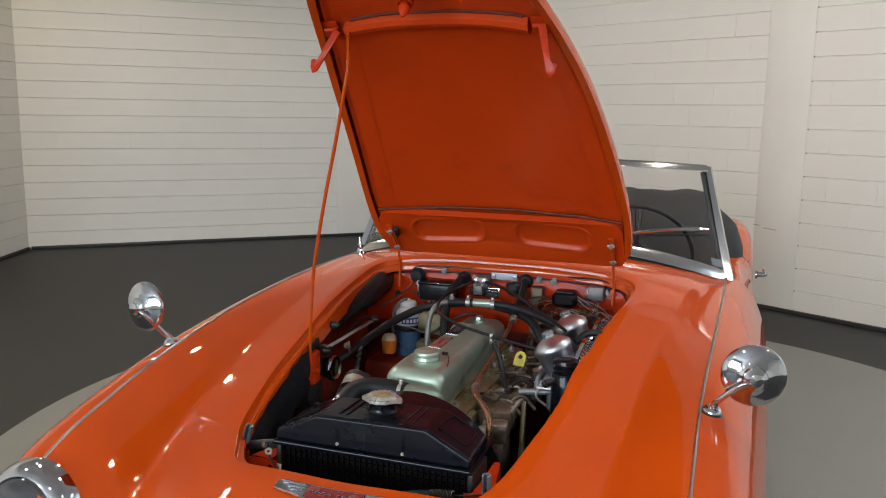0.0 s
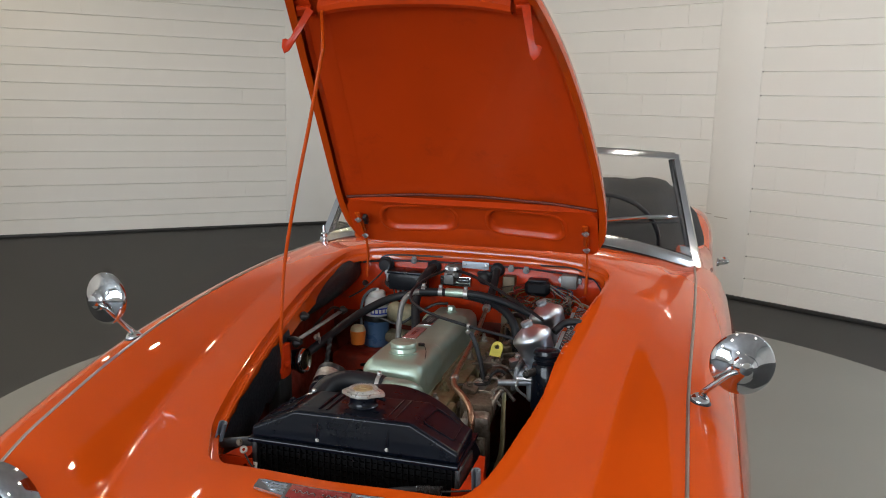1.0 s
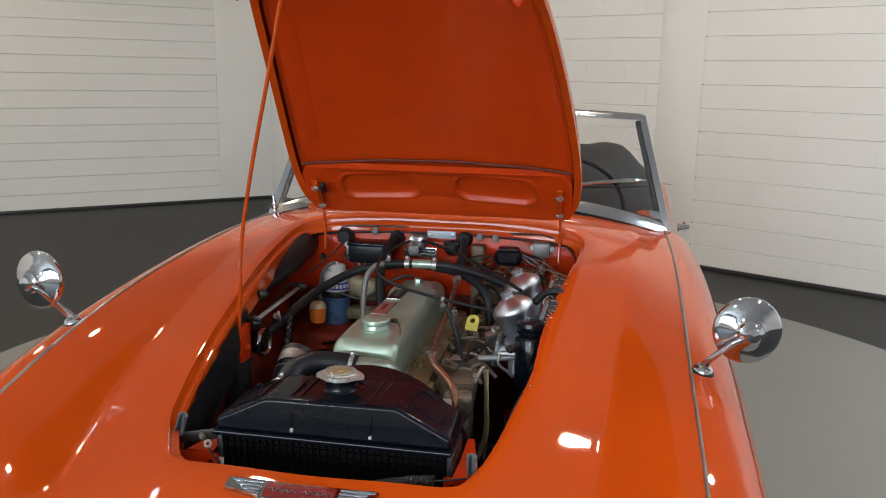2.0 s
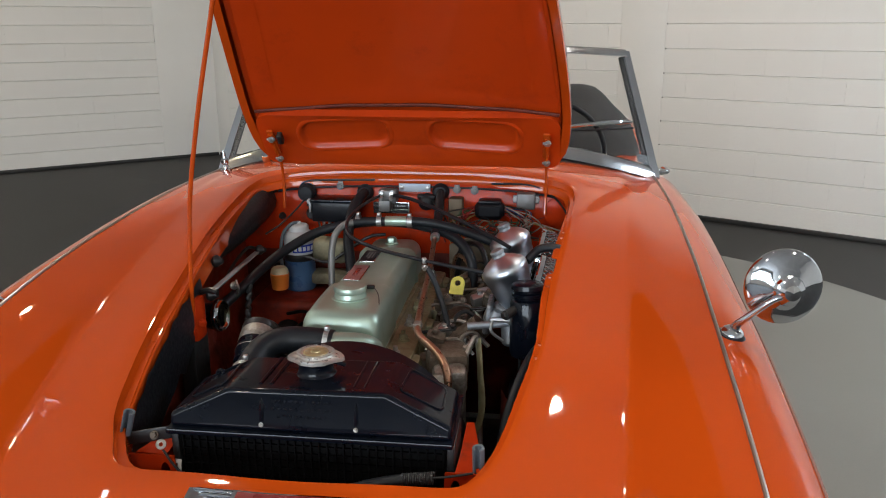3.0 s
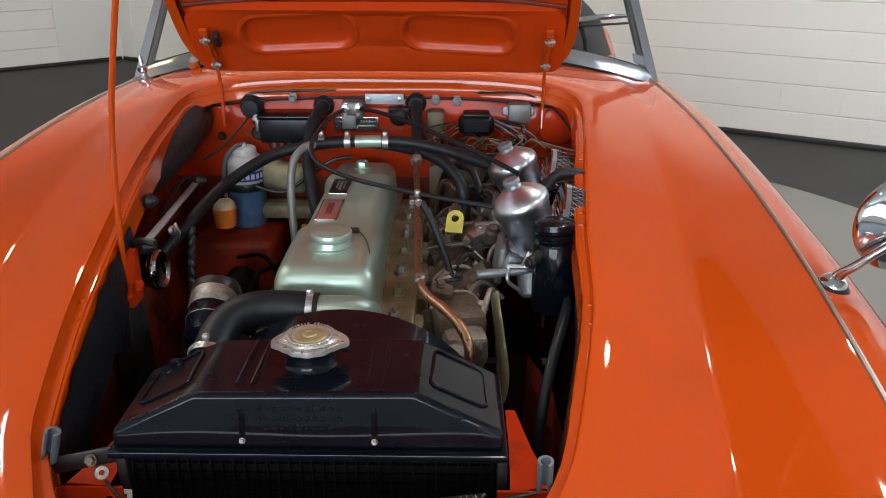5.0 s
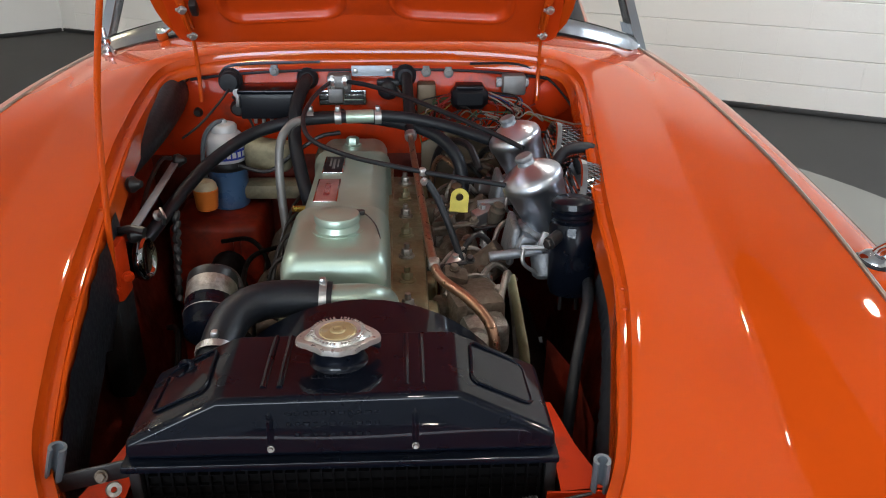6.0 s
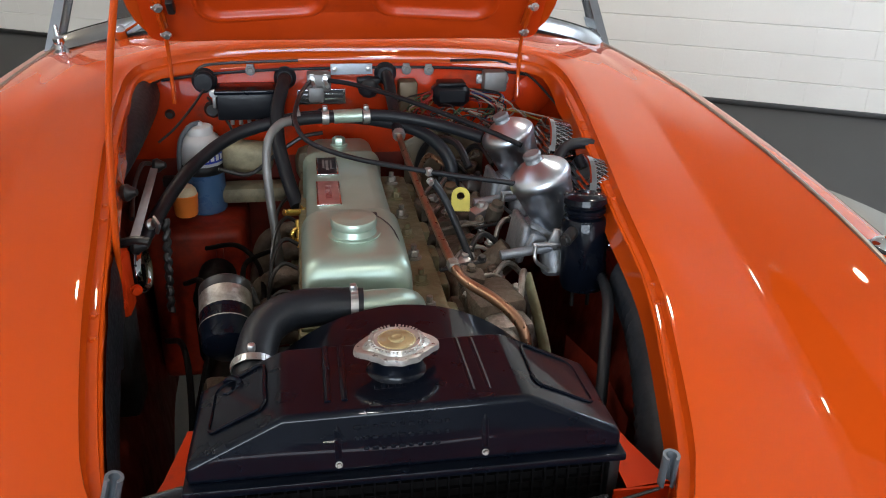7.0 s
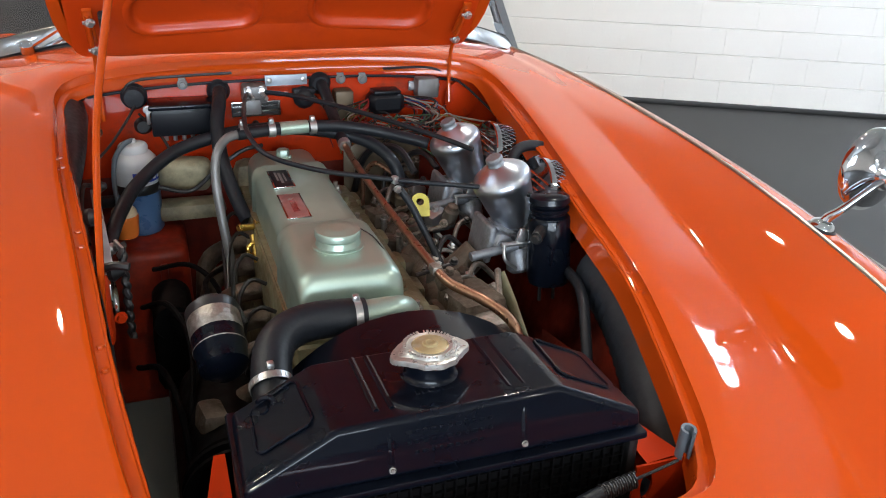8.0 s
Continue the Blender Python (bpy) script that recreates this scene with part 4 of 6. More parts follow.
# driving mirror on its stem, and the folded hood
g = geo()
box(g, (0.0, 3.12, 1.02), (0.17, 0.022, 0.05), 0.010, (-8, 0, 4), 3)
rod(g, (0.0, 3.11, 1.0), (0.0, 3.03, 0.935), 0.006)
part("driving_mirror", g, CHROME, car, "chrome interior mirror on a stem")
g = geo()
rows = []
crown = table([(0.0, 1.035), (0.40, 1.032), (0.53, 1.030), (0.56, 1.012), (0.60, 0.972), (0.66, 0.915), (0.70, 0.86), (0.72, 0.80)])
for i in range(41):
    x = 0.72 * (-1 + i / 20)
    z = crown(abs(x))
    j = 0.006 * math.sin(i * 1.9) + 0.004 * math.sin(i * 0.7)
    rows.append([(x, 3.82, 0.70), (x, 3.85, z - 0.13 + j), (x, 3.92 + j, z - 0.04), (x, 4.06, z), (x, 4.22, z - 0.012 - j), (x, 4.36, z - 0.05), (x, 4.46, min(z, 0.92) - 0.06), (x, 4.48, 0.76)])
loft(g, [[Vector(q) for q in catmull(r, 3)] for r in rows])
part("folded_hood", g, CLOTH, car, "folded black cloth hood behind the seats")


# ---- engine bay ----
g = geo()
rows = []
for i in range(17):
    x = -0.46 + 0.92 * i / 16
    rows.append([(x, 2.662, 0.70), (x, 2.663, 0.75), (x, 2.664, 0.80), (x, 2.667, 0.868), (x, 2.672, 0.884 - 0.03 * (abs(x) / 0.46) ** 3)])
loft(g, rows)
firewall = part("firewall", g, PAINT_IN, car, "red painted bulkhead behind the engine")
# lower bulkhead: shadow and grime both sit in its colour
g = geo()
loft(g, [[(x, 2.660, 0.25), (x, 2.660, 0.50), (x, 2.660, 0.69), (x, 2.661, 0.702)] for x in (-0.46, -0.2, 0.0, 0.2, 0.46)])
part("toe_board", g, RED_OIL_SHADE, car, "red lower bulkhead with grime and shade in its colour")
for s in (1, -1):
    g = geo()
    rows = []
    for i in range(15):
        y = 1.45 + 1.22 * i / 14
        e = EX(min(max(y, 1.60), 2.55))
        z = height(e, y)
        rows.append([(s * (e + 0.004), y, z - 0.045), (s * (e + 0.03), y, z - 0.07), (s * (e + 0.055), y, z - 0.13), (s * (e + 0.05), y, 0.62)])
    loft(g, rows)
    part("inner_wing", g, RED_GRIME_SHADE, car, "red painted inner wing panel")
    # lower wing panel, its shade painted in along with the grime
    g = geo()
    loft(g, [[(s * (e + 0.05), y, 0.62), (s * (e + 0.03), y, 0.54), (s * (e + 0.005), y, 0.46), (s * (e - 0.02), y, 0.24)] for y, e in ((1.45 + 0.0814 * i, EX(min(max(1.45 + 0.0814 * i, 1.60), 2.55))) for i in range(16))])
    part("splash_panel", g, RED_OIL_SHADE, car, "red splash panel with grime and shade in its colour")
    g = geo()
    box(g, (0.30 if s > 0 else -0.255, 2.1, 0.30), (0.09 if s > 0 else 0.05, 1.4, 0.11), 0.012)
    part("chassis_rail", g, BLACK, car, "black chassis rail")
g = geo()
rows = [[(-0.34, 1.43, 0.64), (-0.34, 1.44, 0.22)], [(0.34, 1.43, 0.64), (0.34, 1.44, 0.22)]]
loft(g, rows)
box(g, (0, 1.62, 0.33), (0.8, 0.10, 0.10), 0.02)
part("front_crossmember", g, FIN, car, "dark front cross member")
# black sheet added for the shade under the open bay
g = geo()
box(g, (0.18, 2.15, 0.235), (0.52, 1.0, 0.012), 0.003)
part("bay_shade_sheet", g, BLACK, car, "dark sheet added for the shade below the engine")

# radiator
g = geo()
front = [(-0.210, 0.708), (-0.210, 0.7275), (-0.121, 0.769), (0.112, 0.772), (0.208, 0.7275), (0.208, 0.708)]
bm = bmesh.new()
f0 = [bm.verts.new((x, 1.658 + (z - 0.697) * 0.17, z)) for x, z in front]
b0 = [bm.verts.new((x * (0.99 if abs(x) > 0.2 else 1.0), 1.800 - (0.014 if abs(x) > 0.2 else 0), z + (-0.004 if 0.74 < z else 0.002))) for x, z in front]
bm.faces.new(f0)
bm.faces.new(b0[::-1])
for i in range(6):
    bm.faces.new((f0[i], b0[i], b0[(i + 1) % 6], f0[(i + 1) % 6]))
bmesh.ops.recalc_face_normals(bm, faces=bm.faces)
bmesh.ops.bevel(bm, geom=bm.edges[:], offset=0.0065, segments=4, affect="EDGES", profile=0.5)
bm.verts.index_update()
add(g, [v.co.copy() for v in bm.verts], [[v.index for v in f.verts] for f in bm.faces])
bm.free()
box(g, (-0.001, 1.733, 0.7045), (0.424, 0.166, 0.009), 0.003)
radiator = part("radiator", g, BLACK_GLOSS, None, "", 35, True, True)
tagged(radiator, "gloss black radiator with a stepped header tank in the nose", "radiator")
TOPZ = lambda y: 0.7695 - (y - 1.685) * 0.035
for x in (-0.078, 0.062):
    g = geo()
    tube(g, [(x, 1.690, TOPZ(1.69) - 0.001), (x, 1.74, TOPZ(1.74)), (x, 1.792, TOPZ(1.792))], 0.0034, 8, 3)
    tube(g, [(x + 0.016, 1.690, TOPZ(1.69) - 0.001), (x + 0.016, 1.74, TOPZ(1.74)), (x + 0.016, 1.792, TOPZ(1.792))], 0.0034, 8, 3)
    tube(g, [(x + 0.008, 1.684, 0.766), (x + 0.008, 1.6725, 0.757), (x + 0.008, 1.6672, 0.738), (x + 0.008, 1.6650, 0.724)], 0.0042, 8, 3)
    part("pressed_rib", g, BLACK_GLOSS, radiator, "pressed rib in the tank")
    g = geo()
    hexbolt(g, (x + 0.008, 1.6605, 0.7185), (0, -1, 0.2), 0.0027, 0.003)
    part("tank_bolt", g, CAST, radiator, "small bright bolt")
for s, pts in ((1, [(0.128, 1.700, 0.7655), (0.190, 1.698, 0.737), (0.188, 1.772, 0.737), (0.132, 1.784, 0.762)]), (-1, [(-0.137, 1.700, 0.763), (-0.192, 1.698, 0.737), (-0.190, 1.772, 0.737), (-0.141, 1.784, 0.759)])):
    g = geo()
    q = [Vector(p) for p in pts]
    loop = []
    for a in range(4):
        for k in range(5):
            t = 0.1 + 0.2 * k
            loop.append(q[a] + (q[(a + 1) % 4] - q[a]) * t)
    tube(g, loop + [loop[0]], 0.0017, 6, 2, False)
    part("pressed_panel_line", g, BLACK_GLOSS, radiator)
# illegible raised lettering on the tank face and top
g = geo()
for j in range(3):
    z = 0.754 - 0.011 * j
    for k in range(11 - 2 * (j == 2)):
        x = -0.052 + 0.0085 * k + 0.008 * (j == 2)
        box(g, (x, 1.658 + (z - 0.697) * 0.17 + 0.0002, z), (0.0050 + 0.002 * ((k * 7 + j) % 3 == 0), 0.002, 0.0045), 0.0009, (-12, 0, 0), 1)
for k in range(10):
    box(g, (-0.03 + 0.0068 * k, 1.708, TOPZ(1.708)), (0.005, 0.007, 0.002), 0.0006, (0, 0, 0), 1)
tagged(part("raised_lettering", g, BLACK_GLOSS, radiator, "illegible raised bars of lettering"), "illegible raised bars of lettering", "", "", "stuff")
# filler neck and cap
g = geo()
lathe(g, [(0.034, 0.0), (0.030, 0.003), (0.0265, 0.009), (0.0265, 0.022), (0.0285, 0.024), (0.0285, 0.029)], (-0.007, 1.740, TOPZ(1.74) - 0.002), n=28)
tube(g, [(0.010, 1.745, 0.785), (0.024, 1.748, 0.784), (0.034, 1.752, 0.778)], 0.004, 8, 3)
neck = part("filler_neck", g, BLACK_GLOSS, radiator, "black filler neck with overflow stub")
g = geo()
rows = []
capm = pose(-0.007, 1.740, 0.7975, 0, 0, 4)
for z, f in ((-0.006, 0.96), (-0.0055, 1.0), (-0.002, 1.0), (0.0005, 0.985), (0.0010, 0.95), (0.0012, 0.80)):
    row = []
    for k in range(64):
        a = 2 * math.pi * k / 64
        r = 0.0330 + 0.0105 * max(0, math.cos(a)) ** 14 + 0.0105 * max(0, -math.cos(a)) ** 14 + 0.0008 * math.cos(12 * a) * (abs(math.cos(a)) < 0.85)
        row.append((r * f * math.cos(a), r * f * math.sin(a), z - 0.003 * max(0, (r - 0.036) / 0.01)))
    rows.append(row)
rows.append([(0.0235 * math.cos(2 * math.pi * k / 64), 0.0235 * math.sin(2 * math.pi * k / 64), 0.0060) for k in range(64)])
rows.append([(0.020 * math.cos(2 * math.pi * k / 64), 0.020 * math.sin(2 * math.pi * k / 64), 0.0050) for k in range(64)])
rows.append([(0.010 * math.cos(2 * math.pi * k / 64), 0.010 * math.sin(2 * math.pi * k / 64), 0.0055) for k in range(64)])
loft(g, rows, True, True, capm)
cap = part("radiator_cap", g, GOLD_WORN, radiator, "worn two-eared pressed metal radiator cap", 24)
g = geo()
lathe(g, [(0.0185, 0.0053), (0.0165, 0.0062), (0.0085, 0.0064), (0.0075, 0.0078), (0.005, 0.0085), (0.003, 0.0075), (0.001, 0.0078)], m=capm, n=32)
lathe(g, [(0.0195, 0.0052), (0.0185, 0.0062), (0.0175, 0.0052)], m=capm, n=32, caps=False)
part("rivet", g, CAP_BRASS, cap, "dull brass centre")
g = geo()
for k in range(44):
    if k % 11 in (0,):
        continue
    a = 2 * math.pi * k / 44
    box(g, (0.0268 * math.cos(a), 0.0268 * math.sin(a), 0.0056), (0.0012 + 0.001 * (k % 3 == 0), 0.0030, 0.0012), 0, (0, 0, math.degrees(a) + 90), 1, capm)
part("stamped_lettering", g, GOLD_WORN, cap, "illegible stamped ring of lettering")
# core with fins
g = geo()
box(g, (0, 1.715, 0.503), (0.40, 0.085, 0.394), 0.004)
core = part("radiator_core", g, FIN, radiator, "black finned radiator core")
for s in (1, -1):
    g = geo()
    box(g, (s * 0.206, 1.715, 0.50), (0.012, 0.10, 0.39), 0.003)
    part("core_side", g, BLACK, radiator, "black side channel of the core")
g = geo()
for k in range(33):
    x = -0.195 + 0.39 * k / 32
    box(g, (x, 1.6705, 0.50), (0.0022, 0.006, 0.38), 0, (0, 0, 0), 1)
for k in range(30):
    box(g, (0, 1.671, 0.32 + 0.0125 * k), (0.392, 0.006, 0.0012), 0, (0, 0, 0), 1)
tagged(part("cooling_fin", g, FIN, core, "fine black cooling fins", 0), "fine black cooling fins", "", "", "stuff")
# drain tap and clip on the tank
g = geo()
tube(g, [(-0.178, 1.778, 0.733), (-0.180, 1.776, 0.744), (-0.172, 1.772, 0.750), (-0.166, 1.768, 0.748), (-0.168, 1.760, 0.742)], 0.0032, 8, 4)
hexbolt(g, (-0.174, 1.760, 0.737), (-0.5, 0, 1), 0.006, 0.007)
tube(g, [(-0.178, 1.752, 0.735), (-0.186, 1.742, 0.730), (-0.190, 1.748, 0.728)], 0.0022, 8, 4)
part("tank_clip", g, BLACK_GLOSS, radiator, "black wire clip and nut on the tank shoulder")
# fan cowl
g = geo()
rows = []
for i in range(25):
    a = radians(-78 + 156 * i / 24)
    x, z = 0.012 + 0.205 * math.sin(a), 0.560 + 0.205 * math.cos(a)
    x2, z2 = 0.012 + 0.19 * math.sin(a), 0.560 + 0.19 * math.cos(a)
    rows.append([(x, 1.790, z), (x, 1.880, z), (x2, 1.884, z2), (x2, 1.790, z2)])
loft(g, rows)
part("fan_cowl", g, BLACK_GLOSS, radiator, "curved black fan cowl", 30)

# braces beside the radiator, with buffers and the latch spring
for s in (1, -1):
    g = geo()
    rows = [[(s * 0.217, 1.80, 0.668), (s * 0.229, 1.80, 0.668), (s * 0.233, 1.80, 0.60)], [(s * 0.217, 1.72, 0.668), (s * 0.243, 1.72, 0.668), (s * 0.247, 1.72, 0.60)], [(s * 0.214, 1.648, 0.668), (s * 0.262, 1.652, 0.668), (s * 0.266, 1.652, 0.60)]]
    loft(g, rows)
    holed(g, [(0.186, 0.42), (0.33, 0.42), (0.33, 0.62), (0.268, 0.668), (0.200, 0.668)], [[(0.215 + 0.0075 * math.sin(2 * math.pi * k / 20), 0.640 + 0.017 * math.cos(2 * math.pi * k / 20)) for k in range(20)]], lambda x, y: 0, 0.003, Matrix(((s, 0, 0, 0), (0, 0, 1, 1.645), (0, 1, 0, 0), (0, 0, 0, 1))))
    part("radiator_brace", g, PAINT_IN, car, "red painted radiator brace")
    g = geo()
    bx, by = (0.248, 1.634) if s > 0 else (-0.274, 1.658)
    m = pose(bx, by, 0.699 if s > 0 else 0.711, -84 if s > 0 else -90, 0 if s > 0 else 16, -10 if s > 0 else 0)
    rows = []
    for y in (-0.019, 0.019):
        rows.append([(0.0085 * math.cos(a), y, 0.009 * math.sin(a)) for a in (radians(-60 + 300 * k / 12) for k in range(13))])
    rows2 = [[(q[0] * 0.62, q[1], q[2] * 0.62) for q in r] for r in rows]
    loft(g, [rows[0] + rows2[0][::-1], rows[1] + rows2[1][::-1]], True, True, m)
    part("rubber_buffer", g, RUBBER_GREY, car, "grey rubber buffer clipped on the flange")
g = geo()
pts = []
for k in range(120):
    c = Vector((0.142, 1.622, 0.667)) + Vector((0.044, 0.006, 0.002)) * (k / 119)
    pts.append(c + Vector((0, 0.0080 * math.cos(k * 0.75), 0.0080 * math.sin(k * 0.75))))
tube(g, pts, 0.0017, 6, 1)
tube(g, [(0.186, 1.628, 0.669), (0.21, 1.630, 0.672), (0.241, 1.632, 0.678)], 0.0018, 6, 4)
spring = part("latch_spring", g, BLACK, car, "dark latch return spring and wire")
g = geo()
tube(g, [(0.145, 1.622, 0.667), (0.11, 1.614, 0.664), (0.06, 1.60, 0.655), (0.0, 1.585, 0.640)], 0.0085, 10, 4)
part("sleeve", g, RUBBER, spring, "dark rubber sleeve on the latch wire")
g = geo()
lathe(g, [(0.0030, -0.003), (0.0068, -0.003), (0.0078, 0.0), (0.0070, 0.003), (0.0030, 0.003), (0.0030, -0.003)], (-0.222, 1.652, 0.682), (0.45, -0.75, 0.45), 22, False)
ring = part("latch_ring", g, CAST, car, "bright ring end of the latch cable")
g = geo()
tube(g, [(-0.216, 1.646, 0.676), (-0.19, 1.625, 0.664), (-0.15, 1.60, 0.650)], 0.0019, 8, 4)
part("latch_cable", g, BLACK, ring, "thin black latch cable")
g = geo()
box(g, (-0.246, 1.662, 0.690), (0.070, 0.004, 0.020), 0.0015, (0, -10, 6))
strap = part("latch_strap", g, BLACK, car, "black steel strap beside the radiator")
g = geo()
hexbolt(g, (-0.234, 1.658, 0.693), (0, -1, 0.5), 0.0050, 0.005)
part("strap_bolt", g, IRON, strap, "dull bolt in the strap")

g = geo()
box(g, (-0.203, 1.655, 0.632), (0.013, 0.0015, 0.052), 0.0004, (0, 6, 0))
tag = part("paper_tag", g, WHITE, radiator, "small white tag on the radiator's side")
g = geo()
box(g, (-0.203, 1.6538, 0.642), (0.004, 0.0012, 0.020), 0.0002, (0, 6, 0))
part("print_bar", g, BLACK, tag, "bar of illegible print")

# rubber flap along the opening
g = geo()
rows = []
for i in range(17):
    y = 1.645 + 0.46 * i / 16
    e = EX(y)
    z = height(e, y) - 0.034
    j = 0.006 * math.sin(i * 2.1) * (i > 9)
    top = 0.004 * math.sin(i * 2.7) + 0.003 * math.sin(i * 5.3)
    rows.append([(-(e - 0.0075), y, z + top), (-(e - 0.0095), y + 0.003, z - 0.025), (-(e - 0.010), y + 0.006, z - 0.05 - j), (-(e - 0.007), y + 0.015, z - 0.085 - j), (-(e - 0.002), y + 0.02, z - 0.115 + 2 * j)])
loft(g, rows)
flap = part("rubber_flap", g, RUBBER, car, "black rubber flap below the flange")
g = geo()
path = catmull([(0.385, 2.04, 0.70), (0.373, 1.93, 0.675), (0.348, 1.82, 0.635), (0.320, 1.73, 0.575), (0.29, 1.66, 0.50)], 12)
tube(g, path, [0.050 + 0.0032 * (k % 2) for k in range(len(path))], 20, 1)
part("air_duct", g, DUCT, car, "large blue-black air duct hose")
# panel by the duct, darkened in colour for shade as well as grime
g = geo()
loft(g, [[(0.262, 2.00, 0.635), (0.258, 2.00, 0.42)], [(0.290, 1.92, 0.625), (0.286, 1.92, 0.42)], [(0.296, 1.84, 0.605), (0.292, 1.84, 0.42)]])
part("duct_panel", g, RED_OIL_SHADE, car, "red panel beside the air duct, grime and shade in its colour")
g = geo()
tube(g, [(0.335, 2.10, 0.69), (0.312, 1.99, 0.700), (0.288, 1.92, 0.665), (0.27, 1.87, 0.60), (0.265, 1.85, 0.50)], 0.008, 10, 6)
part("thin_hose", g, RUBBER, car, "thin black hose")


# engine
g = geo()
box(g, (-0.03, 2.26, 0.42), (0.20, 0.62, 0.32), 0.02)
box(g, (-0.03, 2.25, 0.25), (0.16, 0.5, 0.12), 0.03)
engine = part("engine", g, BLOCK_GREEN, None)
tagged(engine, "six-cylinder engine in metallic green with an oily block", "engine")
g = geo()
box(g, (-0.010, 2.262, 0.628), (0.200, 0.604, 0.115), 0.008)
box(g, (0.070, 2.262, 0.670), (0.052, 0.590, 0.030), 0.006)
for k in range(6):
    box(g, (0.096, 2.02 + 0.098 * k, 0.655), (0.030, 0.050, 0.05), 0.010)
head = part("cylinder_head", g, BLOCK_GREEN, engine, "oily green cylinder head")
for k in range(7):
    y = 2.005 + 0.085 * k
    g = geo()
    lathe(g, [(0.013, 0), (0.013, 0.003), (0.010, 0.004)], (0.066, y, 0.684), n=16)
    hexbolt(g, (0.066, y, 0.686), (0, 0, 1), 0.0085, 0.012)
    rod(g, (0.066, y, 0.698), (0.066, y, 0.708), 0.0045, 8)
    part("head_nut", g, BLOCK_GREEN if k % 2 else CAST, head, "head stud with nut")

# rocker cover: a taller front box and a long rear part
def cover_rows(stations):
    rows = []
    for y, x0, x1, z1, z0 in stations:
        r = min(0.027, (z1 - z0) * 0.45)
        row = [(x0 - 0.002, y, z0)]
        for k in range(7):
            a = radians(180 - 90 * k / 6)
            row.append((x0 + r + r * math.cos(a), y, z1 - r + r * math.sin(a)))
        for k in range(7):
            a = radians(90 - 90 * k / 6)
            row.append((x1 - r + r * math.cos(a), y, z1 - r + r * math.sin(a)))
        row.append((x1 + 0.002, y, z0))
        rows.append(row)
    return rows


g = geo()
st = [(1.973, -0.092, 0.030, 0.735, 0.690), (1.974, -0.097, 0.035, 0.752, 0.690), (1.978, -0.100, 0.038, 0.766, 0.690), (1.987, -0.102, 0.040, 0.775, 0.690), (2.00, -0.102, 0.040, 0.779, 0.690), (2.08, -0.102, 0.040, 0.780, 0.690), (2.150, -0.102, 0.040, 0.778, 0.690), (2.158, -0.101, 0.039, 0.776, 0.690), (2.166, -0.098, 0.037, 0.774, 0.690), (2.174, -0.095, 0.035, 0.7705, 0.690), (2.30, -0.094, 0.034, 0.769, 0.690), (2.435, -0.094, 0.034, 0.767, 0.690), (2.443, -0.099, 0.039, 0.7725, 0.690), (2.457, -0.099, 0.039, 0.7725, 0.690), (2.465, -0.093, 0.033, 0.766, 0.690), (2.555, -0.092, 0.032, 0.765, 0.690), (2.578, -0.089, 0.029, 0.757, 0.690), (2.591, -0.078, 0.018, 0.735, 0.690), (2.593, -0.06, 0.0, 0.72, 0.690)]
rows = cover_rows(st)
loft(g, rows)
add(g, rows[0], [tuple(range(len(rows[0])))])
add(g, rows[-1], [tuple(range(len(rows[-1])))[::-1]])
cover = part("rocker_cover", g, ENGINE_GREEN, engine, "metallic pale green rocker cover", 45, True, True)
g = geo()
box(g, (-0.031, 2.282, 0.6875), (0.150, 0.628, 0.006), 0.002)
part("gasket_flange", g, BLOCK_GREEN, cover)
g = geo()
lathe(g, [(0.036, 0.0), (0.036, 0.003), (0.031, 0.004), (0.029, 0.012), (0.030, 0.014), (0.0315, 0.015), (0.0315, 0.022), (0.030, 0.0245), (0.022, 0.026), (0.020, 0.0275), (0.010, 0.0275), (0.001, 0.0275)], (-0.030, 2.065, 0.778), n=40)
cap = part("oil_filler_cap", g, ENGINE_GREEN, cover, "round metallic green oil filler cap")
g = geo()
tube(g, [(0.004, 2.118, 0.782), (0.012, 2.10, 0.783), (0.022, 2.075, 0.781), (0.028, 2.05, 0.775), (0.030, 2.03, 0.770)], 0.0010, 6, 4)
box(g, (-0.002, 2.118, 0.783), (0.016, 0.010, 0.008), 0.003)
part("cap_tether", g, BLACK, cover, "thin black retaining wire")
g = geo()
hexbolt(g, (-0.032, 2.512, 0.7645), (0, 0, 1), 0.012, 0.015)
part("cover_nut", g, ENGINE_GREEN, cover, "domed green cover nut")
for (x0, x1, y0, y1, z, mat, lab) in ((-0.075, -0.043, 2.196, 2.296, 0.7715, PLATE_RED, "faded red maker's plate with an illegible bar"), (-0.073, -0.042, 2.338, 2.422, 0.7700, BAKELITE, "small dark data plate with illegible print")):
    g = geo()
    box(g, ((x0 + x1) / 2, (y0 + y1) / 2, z - 0.0005), (x1 - x0 + 0.005, y1 - y0 + 0.005, 0.002), 0.0005)
    p = part("maker_plate", g, ALU, engine, lab)
    g = geo()
    box(g, ((x0 + x1) / 2, (y0 + y1) / 2, z + 0.0005), (x1 - x0, y1 - y0, 0.0012), 0.0003)
    part("plate_face", g, mat, p)
    for u, v, w, h in (((0.5, 0.5, 0.30, 0.56),) if mat is PLATE_RED else ((0.3, 0.6, 0.10, 0.5), (0.5, 0.5, 0.14, 0.6), (0.72, 0.55, 0.08, 0.5))):
        g = geo()
        box(g, (x0 + (x1 - x0) * u, y0 + (y1 - y0) * v, z + 0.0013), ((x1 - x0) * w, (y1 - y0) * h, 0.0006), 0, (0, 0, 0), 1)
        part("print_bar", g, BADGE_RED if mat is PLATE_RED else FOIL, p, "bar of illegible print")

